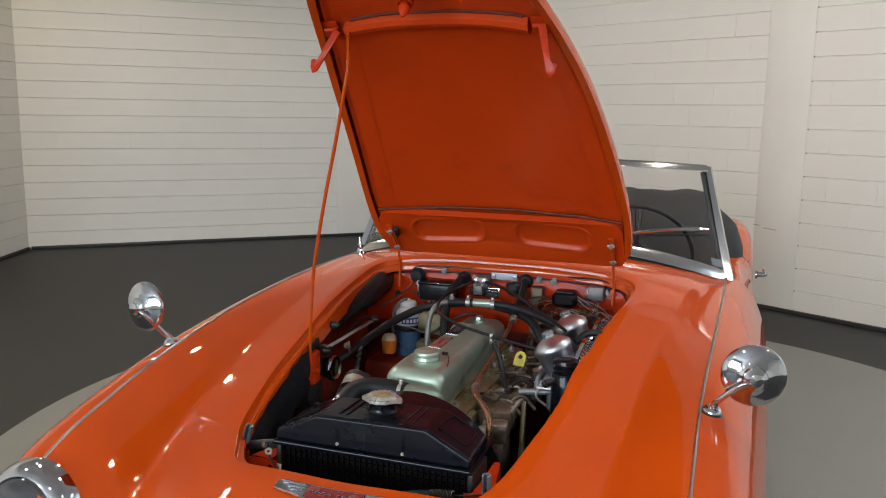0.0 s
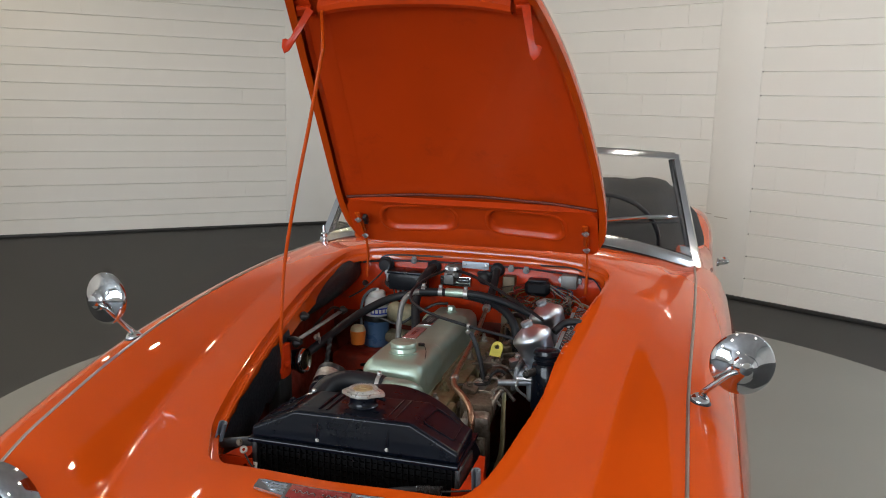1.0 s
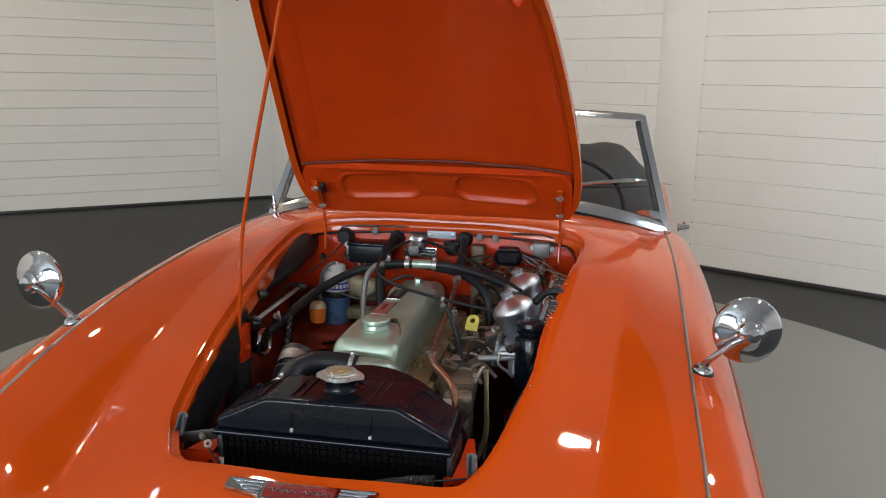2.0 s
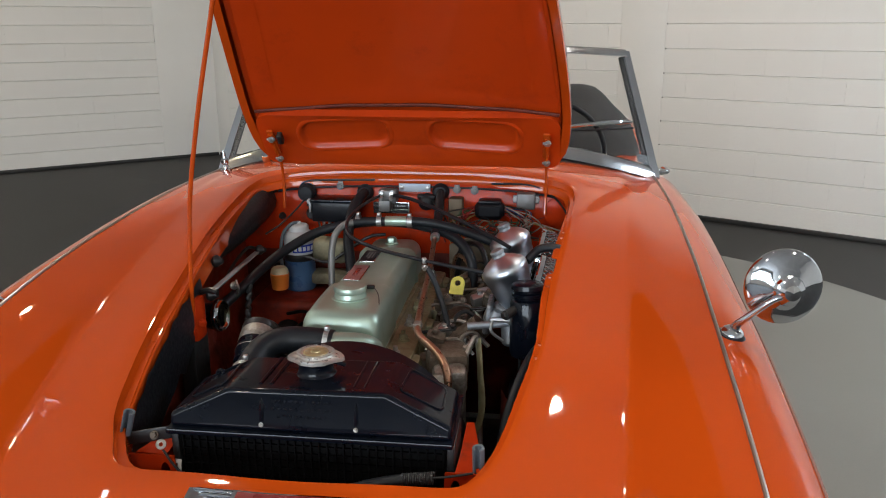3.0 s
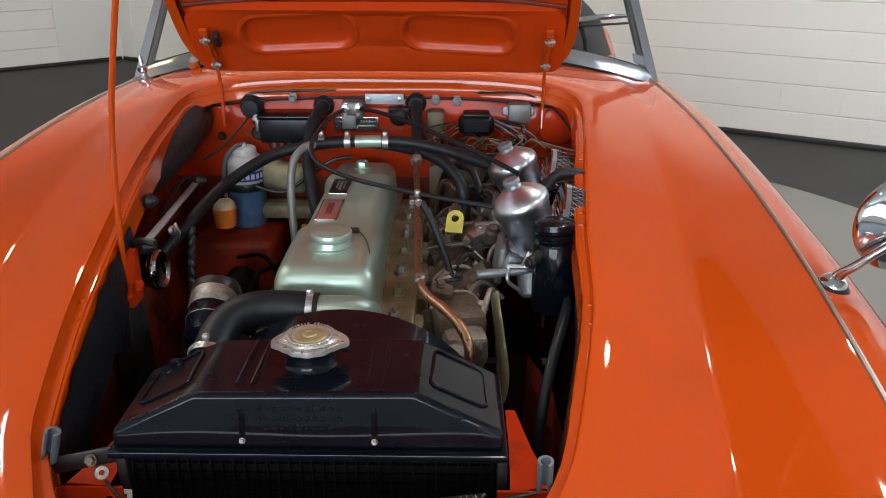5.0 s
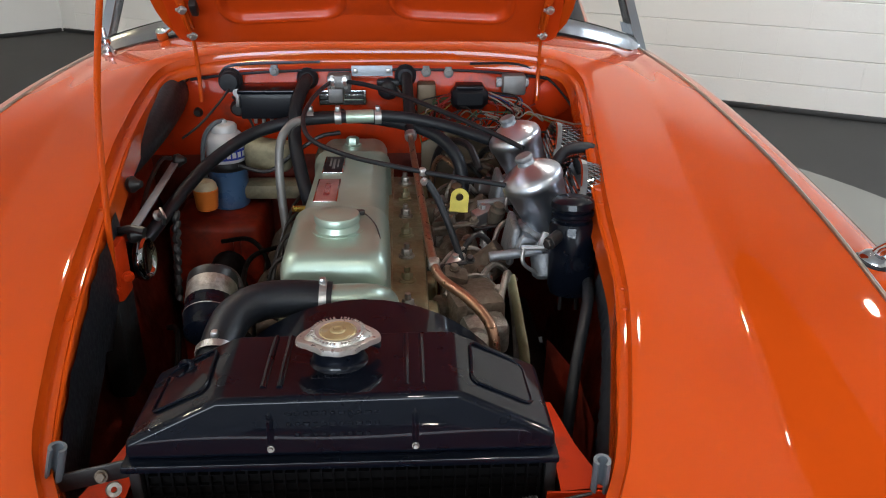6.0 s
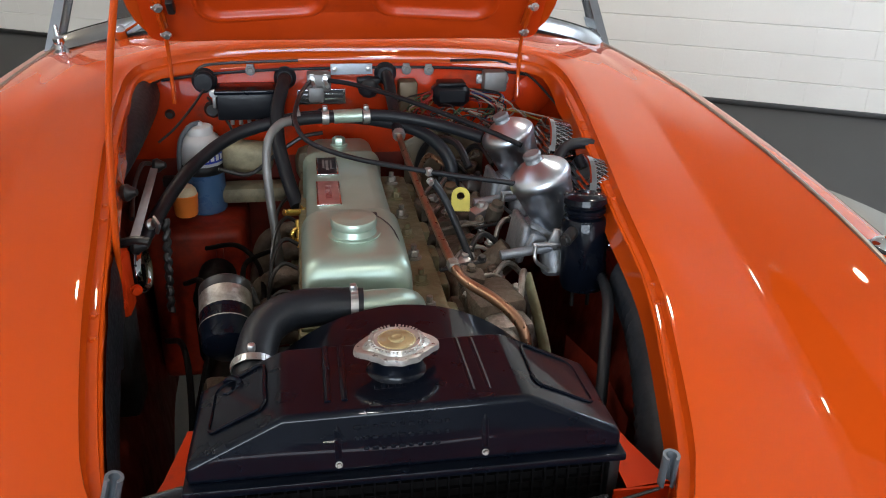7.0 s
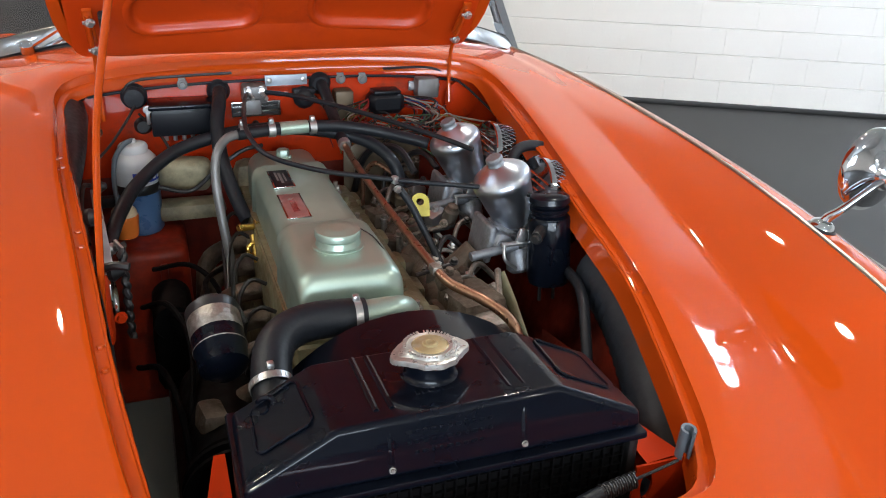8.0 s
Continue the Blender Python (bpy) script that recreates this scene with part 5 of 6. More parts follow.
# thermostat housing and top hose
g = geo()
tube(g, [(-0.045, 1.925, 0.741), (-0.01, 1.927, 0.742), (0.02, 1.935, 0.738), (0.035, 1.955, 0.722), (0.036, 1.965, 0.70)], [0.0195, 0.019, 0.018, 0.018, 0.020], 16, 5)
box(g, (0.035, 1.955, 0.690), (0.075, 0.055, 0.014), 0.005)
thermo = part("thermostat_housing", g, ENGINE_GREEN, engine, "green thermostat outlet")
for x, y in ((0.066, 1.945), (0.008, 1.965)):
    g = geo()
    hexbolt(g, (x, y, 0.698), (0, 0, 1), 0.0095, 0.012)
    part("housing_bolt", g, ENGINE_GREEN, thermo)
g = geo()
tube(g, [(-0.030, 1.925, 0.741), (-0.075, 1.924, 0.745), (-0.115, 1.915, 0.746), (-0.143, 1.893, 0.740), (-0.155, 1.860, 0.724), (-0.158, 1.82, 0.703), (-0.158, 1.785, 0.690)], 0.0235, 20, 6)
hose = part("top_hose", g, RUBBER, car, "thick black radiator top hose")
for at, way in (((-0.040, 1.925, 0.742), (1, 0, -0.05)), ((-0.158, 1.842, 0.717), (0, 0.85, 0.4))):
    g = geo()
    lathe(g, [(0.0236, -0.0045), (0.0247, -0.0045), (0.0247, 0.0045), (0.0236, 0.0045)], at, way, 28, False)
    m = axis_matrix(at, way)
    box(g, (0, 0, 0), (0.009, 0.010, 0.010), 0.003, m=Matrix.Translation((0, 0, 0.026)) @ Matrix.Translation(at))
    for k in range(14):
        a = 2 * math.pi * k / 28
        box(g, (0.0249 * math.cos(a), 0.0249 * math.sin(a), 0), (0.0010, 0.0014, 0.006), 0, (0, 0, math.degrees(a)), 1, m)
    part("hose_clip", g, STEEL, hose, "bright worm-drive hose clip")

# oil filter canister and generator on the exhaust side
g = geo()
ax = Vector((0.06, -0.90, -0.42))
lathe(g, [(0.030, -0.012), (0.0346, -0.008), (0.0352, 0.0), (0.0335, 0.004), (0.0335, 0.028)], (-0.205, 2.042, 0.708), ax, 28)
can = part("oil_filter", g, BLACK, engine, "black canister with a bright band")
g = geo()
lathe(g, [(0.0335, 0.006), (0.0346, 0.008), (0.0346, 0.034), (0.0335, 0.036)], (-0.205, 2.042, 0.708), ax, 32, False)
part("band", g, CAST, can, "bright metal band")
g = geo()
lathe(g, [(0.0340, 0.034), (0.0340, 0.052), (0.0346, 0.054), (0.0346, 0.058), (0.0330, 0.062), (0.0315, 0.084), (0.02, 0.094), (0.001, 0.096)], (-0.205, 2.042, 0.708), ax, 28)
part("can_body", g, BLACK_GLOSS, can, "gloss black can")
g = geo()
lathe(g, [(0.0344, 0.0550), (0.0349, 0.0555), (0.0349, 0.0565), (0.0344, 0.0570)], (-0.205, 2.042, 0.708), ax, 32, False)
part("seam_ring", g, CAST, can, "thin bright seam ring")
g = geo()
tube(g, [(-0.232, 2.06, 0.708), (-0.21, 2.065, 0.722), (-0.180, 2.06, 0.715), (-0.165, 2.04, 0.69)], 0.006, 8, 5)
part("wire_loom", g, BLACK, can)
g = geo()
lathe(g, [(0.055, 0), (0.060, 0.006), (0.060, 0.20), (0.055, 0.21), (0.03, 0.215)], (-0.20, 1.93, 0.53), (0, 1, 0.02), 28)
lathe(g, [(0.068, 0), (0.068, 0.006), (0.05, 0.012), (0.068, 0.018), (0.068, 0.024), (0.015, 0.024)], (-0.20, 1.895, 0.53), (0, 1, 0.02), 32)
part("generator", g, FIN, engine, "dark generator with its pulley")
for k in range(6):
    g = geo()
    y = 2.02 + 0.098 * k
    tube(g, [(-0.11, y, 0.60), (-0.15, y, 0.595), (-0.185, y + 0.015, 0.56), (-0.195, y + 0.02, 0.48)], 0.017, 12, 4)
    part("exhaust_branch", g, IRON, engine, "rusty dark exhaust branch")
g = geo()
tube(g, [(-0.195, 1.99, 0.46), (-0.195, 2.28, 0.45), (-0.195, 2.55, 0.44)], 0.026, 14, 4)
part("exhaust_manifold", g, IRON, engine, "rusty dark exhaust manifold")
# dark clutter, these cables and the box below, added to darken the low bay
for pts, r in (([(-0.30, 2.30, 0.60), (-0.26, 2.22, 0.64), (-0.235, 2.12, 0.62), (-0.25, 2.0, 0.55), (-0.27, 1.9, 0.45)], 0.0045), ([(-0.29, 2.38, 0.56), (-0.25, 2.26, 0.60), (-0.22, 2.14, 0.66), (-0.23, 2.07, 0.70)], 0.005), ([(-0.31, 2.15, 0.58), (-0.275, 2.08, 0.61), (-0.255, 1.98, 0.58), (-0.25, 1.86, 0.48)], 0.0045), ([(-0.16, 2.42, 0.60), (-0.20, 2.30, 0.63), (-0.19, 2.16, 0.64), (-0.17, 2.08, 0.62)], 0.0045), ([(-0.28, 2.44, 0.60), (-0.22, 2.40, 0.62), (-0.18, 2.34, 0.60), (-0.17, 2.24, 0.56)], 0.0045)):
    g = geo()
    tube(g, pts, r, 8, 6)
    part("engine_cable", g, FIN, engine, "oily black cable beside the block")
g = geo()
box(g, (-0.222, 1.985, 0.580), (0.035, 0.05, 0.05), 0.010, (0, 8, 10))
part("filter_mount", g, IRON, engine, "dirty green casting below the canister")
# plain dark box, added only to deepen the darkness here
g = geo()
box(g, (-0.255, 2.33, 0.50), (0.07, 0.10, 0.12), 0.02)
lathe(g, [(0.03, 0), (0.032, 0.004), (0.032, 0.10), (0.025, 0.104)], (-0.255, 2.27, 0.58), (0, 1, 0), 20)
part("dark_filler_box", g, FIN, engine, "dark box added to darken the low bay")
for k in range(6):
    g = geo()
    tube(g, [(-0.112, 2.03 + 0.095 * k, 0.655), (-0.135, 2.03 + 0.095 * k, 0.665), (-0.155, 2.05 + 0.08 * k, 0.64), (-0.165, 2.09 + 0.05 * k, 0.57)], 0.0035, 6, 5)
    part("plug_lead", g, BLACK, engine, "black spark plug lead")

# carburettor side
g = geo()
tube(g, [(0.150, 1.99, 0.630), (0.152, 2.12, 0.640), (0.154, 2.28, 0.645), (0.152, 2.50, 0.64)], [0.030, 0.036, 0.036, 0.030], 14, 5)
for y in (2.155, 2.365):
    tube(g, [(0.15, y, 0.650), (0.185, y, 0.672), (0.215, y, 0.70)], [0.030, 0.026, 0.024], 14, 4)
for y in (2.05, 2.22, 2.31, 2.45):
    box(g, (0.122, y, 0.650), (0.05, 0.045, 0.045), 0.012, (0, 15, 0))
box(g, (0.158, 2.03, 0.675), (0.075, 0.085, 0.05), 0.012, (0, 0, 12))
manifold = part("inlet_manifold", g, IRON, engine, "stained cast inlet manifold")
random.seed(4)
for k in range(14):
    g = geo()
    x, y = random.uniform(0.118, 0.20), 2.0 + 0.034 * k
    z = 0.685 + random.uniform(-0.012, 0.014)
    hexbolt(g, (x, y, z), (random.uniform(-0.3, 0.3), random.uniform(-0.4, 0.1), 1), random.uniform(0.005, 0.009), random.uniform(0.006, 0.013))
    rod(g, (x, y, z - 0.03), (x, y, z), 0.006, 8)
    part("manifold_nut", g, CAST if k % 3 else STEEL, manifold)
for k in range(5):
    g = geo()
    y = 2.03 + 0.10 * k
    tube(g, [(0.118, y, 0.69), (0.14, y + 0.03, 0.70), (0.175, y + 0.05, 0.695), (0.205, y + 0.04, 0.67)], 0.0035, 6, 4)
    part("fuel_pipe", g, CAST, engine, "thin metal pipe")
g = geo()
tube(g, [(0.185, 1.975, 0.66), (0.20, 2.03, 0.70), (0.212, 2.06, 0.705), (0.222, 2.03, 0.62), (0.225, 1.99, 0.52)], 0.005, 8, 5)
part("fuel_pipe", g, CAST, engine, "thin metal pipe")
# grey casting at the front
g = geo()
box(g, (0.168, 1.985, 0.660), (0.062, 0.07, 0.05), 0.012, (0, 0, 10))
box(g, (0.172, 1.985, 0.59), (0.05, 0.06, 0.10), 0.010)
lathe(g, [(0.02, 0), (0.02, 0.02), (0.012, 0.026)], (0.155, 1.945, 0.665), (0, -1, 0.2), 16)
part("water_pump_casting", g, CAST, engine, "dirty grey aluminium casting")
g = geo()
tube(g, [(0.215, 2.06, 0.705), (0.222, 2.015, 0.66), (0.228, 1.975, 0.60), (0.21, 1.955, 0.54)], [0.008, 0.009, 0.010, 0.008], 8, 6, True, 0.35)
part("flat_bracket", g, BLOCK_GREEN, engine, "bent greenish flat strap")


def carburettor(y, dx):
    ax = Vector((-0.40, -0.04, 0.915)).normalized()
    top = Vector((0.252 + dx, y, 0.824)) - ax * 0.011
    g = geo()
    lathe(g, [(0.029, -0.087), (0.0355, -0.070), (0.0410, -0.036), (0.0445, -0.012), (0.0470, -0.007), (0.0476, -0.001), (0.0468, 0.004), (0.0440, 0.0085), (0.0375, 0.0140), (0.0285, 0.0200), (0.0205, 0.0245), (0.0155, 0.0275)], top, ax, 44)
    body = part("dashpot", g, DASHPOT, engine, "polished aluminium carburettor dashpot", 30)
    g = geo()
    lathe(g, [(0.0160, 0.0250), (0.0132, 0.0290), (0.0125, 0.0330), (0.0140, 0.0345), (0.0140, 0.0385), (0.0120, 0.0410), (0.001, 0.0415)], top, ax, 24)
    part("damper_cap", g, CARB_CAST, body, "small damper cap")
    g = geo()
    low = top - ax * 0.081
    lathe(g, [(0.031, 0.0), (0.033, 0.004), (0.033, 0.012), (0.026, 0.014), (0.024, 0.030)], low + ax * 0.012, -ax, 28)
    box(g, (low.x - 0.022, y, low.z - 0.022), (0.070, 0.050, 0.044), 0.014, (0, 15, 0), 3)
    box(g, (low.x - 0.062, y - 0.004, low.z - 0.020), (0.012, 0.078, 0.062), 0.010, (0, 10, 0), 3)
    box(g, (low.x - 0.046, y - 0.034, low.z - 0.016), (0.026, 0.030, 0.030), 0.006, (0, 25, 12))
    lathe(g, [(0.020, 0), (0.022, 0.006), (0.022, 0.034), (0.016, 0.040)], (low.x - 0.014, y - 0.036, low.z - 0.030), (0.1, -0.3, -1), 20)
    rod(g, (low.x - 0.10, y - 0.052, low.z - 0.030), (low.x - 0.02, y - 0.048, low.z - 0.022), 0.0075, 12)
    for k in range(4):
        hexbolt(g, (low.x - 0.03 + 0.02 * k, y - 0.037, low.z - 0.02 + 0.008 * (k % 2)), (0, -1, 0.2), 0.006, 0.008)
    part("carburettor_body", g, CARB_CAST, body, "dull cast carburettor body")
    g = geo()
    rod(g, (low.x - 0.055, y - 0.065, low.z - 0.010), (low.x + 0.02, y - 0.060, low.z - 0.012), 0.004, 8)
    tube(g, [(low.x - 0.05, y - 0.066, low.z - 0.010), (low.x - 0.052, y - 0.075, low.z - 0.03), (low.x - 0.03, y - 0.07, low.z - 0.05)], 0.003, 8, 4)
    box(g, (low.x - 0.02, y - 0.062, low.z - 0.002), (0.016, 0.006, 0.030), 0.002, (0, 20, 0))
    box(g, (low.x + 0.012, y - 0.060, low.z - 0.022), (0.010, 0.008, 0.036), 0.002, (0, -30, 0))
    part("linkage", g, STEEL, body, "bright throttle linkage")
    # pancake air filter
    c = Vector((0.348 + dx, y + 0.005, 0.765))
    w = Vector((1, -0.05, -0.22)).normalized()
    g = geo()
    lathe(g, [(0.050, -0.036), (0.069, -0.036), (0.071, -0.034), (0.071, -0.026), (0.068, -0.025)], c, w, 40)
    lathe(g, [(0.068, 0.025), (0.071, 0.026), (0.071, 0.034), (0.05, 0.036)], c, w, 40)
    filt = part("air_filter", g, CHROME, engine, "chrome pancake air filter with mesh band")
    g = geo()
    lathe(g, [(0.063, -0.026), (0.063, 0.026)], c, w, 32, False)
    part("filter_element", g, BLACK, filt)
    g = geo()
    m = axis_matrix(c, w)
    for k in range(44):
        a = 2 * math.pi * k / 44
        for j in range(5):
            z = -0.020 + 0.010 * j
            b = a + (0.07 if j % 2 else 0)
            p0 = m @ Vector((0.0672 * math.cos(b), 0.0672 * math.sin(b), z - 0.0045))
            p1 = m @ Vector((0.0672 * math.cos(b + 0.09), 0.0672 * math.sin(b + 0.09), z + 0.0045))
            p2 = m @ Vector((0.0672 * math.cos(b + 0.09), 0.0672 * math.sin(b + 0.09), z - 0.0045))
            p3 = m @ Vector((0.0672 * math.cos(b), 0.0672 * math.sin(b), z + 0.0045))
            tube(g, [p0, p1], 0.0011, 5, 1, False)
            tube(g, [p3, p2], 0.0011, 5, 1, False)
    tagged(part("wire_mesh", g, CHROME, filt, "chrome wire mesh", 0), "", "", "", "stuff")
    # louvred end plate
    g = geo()
    for k in range(9):
        z = -0.040 + 0.010 * k
        h = math.sqrt(max(0.064 ** 2 - z * z, 0))
        tube(g, [m @ Vector((-h, z, -0.0368)), m @ Vector((h, z, -0.0368))], 0.0016, 6, 1)
    part("end_grille", g, CHROME, filt)
    return body


carburettor(2.168, 0.0)
carburettor(2.386, 0.002)
g = geo()
lathe(g, [(0.024, 0.0), (0.030, 0.004), (0.031, 0.012), (0.026, 0.014), (0.026, 0.018), (0.030, 0.020), (0.030, 0.025), (0.026, 0.027), (0.026, 0.031), (0.031, 0.034), (0.033, 0.040), (0.034, 0.132), (0.031, 0.142), (0.02, 0.147)], (0.304, 2.092, 0.812), (0.02, -0.10, -1), 30)
coil = part("ignition_coil", g, BLACK_GLOSS, car, "black ribbed cylindrical canister beside the carburettors")
g = geo()
rod(g, (0.284, 2.070, 0.765), (0.266, 2.050, 0.760), 0.009, 14)
hexbolt(g, (0.266, 2.050, 0.760), (-1, -0.9, 0), 0.007, 0.007)
part("side_terminal", g, BLACK, coil)
for k in (-1, 1):
    g = geo()
    rod(g, (0.305 + 0.012 * k, 2.078, 0.670), (0.304 + 0.012 * k, 2.075, 0.640), 0.003, 8)
    part("terminal", g, BLACK, coil)
# oily clutter between the head and the carburettors
random.seed(21)
CLUTTER = [IRON, CAST, BLACK, IRON, STEEL, BLACK, IRON, TAN_BOX]
for k in range(26):
    x, y = random.uniform(0.115, 0.225), 2.06 + 0.021 * k
    z = 0.690 + random.uniform(-0.02, 0.028)
    mat = CLUTTER[k % 8]
    g = geo()
    if k % 4 == 0:
        box(g, (x, y, z), (random.uniform(0.02, 0.045), random.uniform(0.02, 0.04), random.uniform(0.02, 0.04)), 0.005, (random.uniform(-20, 20), random.uniform(-25, 25), random.uniform(-30, 30)))
        hexbolt(g, (x, y, z + 0.014), (0, -0.2, 1), 0.006, 0.007)
        part("bracket", g, mat, engine, "oily cast bracket on the manifold")
    elif k % 4 == 1:
        tube(g, [(x, y, z - 0.03), (x + 0.008, y + 0.01, z + 0.01), (x + 0.03, y + 0.03, z + 0.018), (x + 0.06, y + 0.03, z - 0.01)], 0.0045, 8, 5)
        part("oil_pipe", g, mat, engine, "small oily pipe")
    elif k % 4 == 2:
        rod(g, (x - 0.02, y, z + 0.01), (x + 0.05, y + 0.012, z + 0.016), 0.0035, 8)
        hexbolt(g, (x + 0.045, y + 0.012, z + 0.018), (0, -0.4, 1), 0.0055, 0.007)
        part("linkage_rod", g, mat, engine, "throttle linkage rod")
    else:
        lathe(g, [(0.012, -0.03), (0.014, -0.02), (0.014, 0.0), (0.010, 0.004), (0.010, 0.010), (0.004, 0.013)], (x, y, z + 0.004), (random.uniform(-0.4, 0.4), -0.3, 1), 14)
        part("union", g, mat, engine, "oily pipe union")
g = geo()
prism(g, [(0.10, 0.60), (0.26, 0.60), (0.26, 0.735), (0.235, 0.775), (0.20, 0.765), (0.165, 0.775), (0.10, 0.745)], 0.004, Matrix(((1, 0, 0, 0), (0, 0, 1, 2.59), (0, 1, 0, 0), (0, 0, 0, 1))), 0.001)
part("heat_shield", g, TAN_BOX, engine, "grimy tan heat shield behind the manifold")
for pts, r, mat in (([(0.12, 2.585, 0.66), (0.13, 2.56, 0.73), (0.15, 2.53, 0.765), (0.185, 2.49, 0.77), (0.205, 2.45, 0.735)], 0.007, BLACK), ([(0.115, 2.50, 0.66), (0.12, 2.50, 0.72), (0.135, 2.48, 0.75), (0.16, 2.45, 0.74)], 0.005, COPPER), ([(0.21, 2.57, 0.70), (0.22, 2.53, 0.745), (0.235, 2.49, 0.76), (0.25, 2.45, 0.74)], 0.006, BLACK)):
    g = geo()
    tube(g, pts, r, 8, 6)
    part("rear_pipe", g, mat, engine, "small pipe at the back of the engine")
# yellow lifting tab
g = geo()
out = [(0.015 * math.cos(math.pi * k / 10), 0.003 + 0.015 * math.sin(math.pi * k / 10)) for k in range(11)] + [(-0.015, -0.022), (0.015, -0.022)]
m = axis_matrix((0.154, 2.262, 0.748), (-0.15, -0.80, 0.58))
holed(g, out, [[(0.0065 * math.cos(2 * math.pi * k / 16), 0.003 + 0.0065 * math.sin(2 * math.pi * k / 16)) for k in range(16)][::-1]], lambda x, y: 0, -0.005, m)
part("yellow_tab", g, YELLOW, engine, "yellow painted metal tab with a hole")

# copper heater pipe
g = geo()
tube(g, [(0.077, 2.492, 0.793), (0.080, 2.43, 0.779), (0.087, 2.32, 0.762), (0.095, 2.16, 0.748), (0.102, 2.045, 0.739), (0.112, 2.003, 0.730), (0.142, 1.965, 0.722), (0.164, 1.930, 0.712), (0.174, 1.907, 0.695), (0.175, 1.895, 0.66)], [0.0058, 0.0058, 0.006, 0.0062, 0.0065, 0.007, 0.0074, 0.0074, 0.0074, 0.0074], 12, 6)
pipe = part("copper_pipe", g, COPPER, engine, "bent tarnished copper heater pipe")
g = geo()
box(g, (0.103, 2.036, 0.737), (0.017, 0.024, 0.017), 0.006)
part("pipe_bracket", g, CAST, pipe)
g = geo()
lathe(g, [(0.011, -0.008), (0.012, 0.0), (0.011, 0.008)], (0.0775, 2.485, 0.791), (0, 1, 0.3), 14)
part("pipe_fitting", g, STEEL, pipe)


# hoses and cables over the engine
def hose_part(name, pts, r, mat, label, parent=car, n=14, sub=7):
    g = geo()
    tube(g, pts, r, n, sub)
    return part(name, g, mat, parent, label)


hose_part("heater_hose", [(0.070, 2.66, 0.866), (0.072, 2.635, 0.862), (0.074, 2.605, 0.845), (0.076, 2.555, 0.818), (0.077, 2.49, 0.793)], 0.0112, RUBBER, "black heater hose from the bulkhead")
hose_part("heater_hose", [(-0.127, 2.665, 0.860), (-0.128, 2.630, 0.860), (-0.134, 2.590, 0.848), (-0.142, 2.555, 0.82), (-0.142, 2.52, 0.77), (-0.128, 2.48, 0.715), (-0.112, 2.44, 0.675)], 0.0128, RUBBER, "black heater hose from the bulkhead")
for x, z in ((0.070, 0.866), (-0.127, 0.860)):
    g = geo()
    lathe(g, [(0.022, 0), (0.022, 0.004), (0.018, 0.010), (0.015, 0.014)], (x, 2.662, z), (0, -1, 0), 20)
    part("grommet", g, RUBBER, firewall, "black rubber grommet")
g = geo()
tube(g, [(-0.105, 2.475, 0.826), (-0.135, 2.462, 0.822), (-0.155, 2.445, 0.800), (-0.161, 2.43, 0.76), (-0.158, 2.41, 0.70), (-0.150, 2.39, 0.62), (-0.148, 2.38, 0.55)], 0.0080, 12, 7)
part("steel_pipe", g, FOIL, engine, "bent bright metal pipe")
hose_part("bypass_hose", [(-0.36, 2.235, 0.685), (-0.34, 2.31, 0.705), (-0.318, 2.40, 0.728), (-0.285, 2.475, 0.752), (-0.22, 2.535, 0.783), (-0.13, 2.555, 0.803), (-0.04, 2.550, 0.810), (0.05, 2.525, 0.806), (0.12, 2.49, 0.792), (0.160, 2.455, 0.762), (0.172, 2.44, 0.72), (0.172, 2.43, 0.66)], 0.0118, RUBBER, "long black hose arching over the engine")
breather = hose_part("breather_hose", [(-0.115, 2.470, 0.826), (-0.08, 2.474, 0.828), (-0.03, 2.478, 0.829), (0.02, 2.48, 0.830), (0.08, 2.475, 0.826), (0.15, 2.455, 0.815), (0.22, 2.42, 0.80)], 0.0106, RUBBER, "black breather hose with bright clips")
g = geo()
tube(g, [(-0.040, 2.4775, 0.829), (0.010, 2.4795, 0.830)], 0.0122, 12, 4)
part("pipe_joint", g, ENGINE_GREEN, breather, "pale green pipe joint")
for x in (-0.105, -0.055, 0.018):
    g = geo()
    lathe(g, [(0.0118, -0.006), (0.0132, -0.006), (0.0132, 0.006), (0.0118, 0.006)], (x, 2.4765, 0.829), (1, 0.05, 0), 20, False)
    box(g, (x, 2.4765, 0.845), (0.009, 0.014, 0.009), 0.002)
    part("hose_clip", g, STEEL, breather, "bright hose clip")
hose_part("throttle_cable", [(-0.075, 2.625, 0.862), (-0.090, 2.56, 0.862), (-0.103, 2.46, 0.860), (-0.106, 2.37, 0.851), (-0.085, 2.305, 0.836), (-0.02, 2.255, 0.824), (0.06, 2.215, 0.818), (0.13, 2.19, 0.812), (0.22, 2.160, 0.806), (0.30, 2.13, 0.795)], 0.0040, RUBBER, "thin black cable looping over the rocker cover", car, 10)
hose_part("choke_cable", [(-0.050, 2.625, 0.862), (0.00, 2.585, 0.862), (0.07, 2.515, 0.856), (0.15, 2.42, 0.846), (0.22, 2.345, 0.832), (0.262, 2.305, 0.82)], 0.0044, RUBBER, "black cable running to the carburettors", car, 10)
g = geo()
box(g, (0.092, 2.203, 0.815), (0.010, 0.012, 0.013), 0.003, (0, 0, 20))
hexbolt(g, (0.094, 2.196, 0.803), (0, -1, -0.3), 0.0048, 0.007)
part("cable_clamp", g, STEEL, engine, "cable clamp")
hose_part("vent_hose", [(0.098, 2.20, 0.802), (0.115, 2.19, 0.775), (0.135, 2.17, 0.73), (0.15, 2.14, 0.69)], 0.0058, RUBBER, "short black hose")
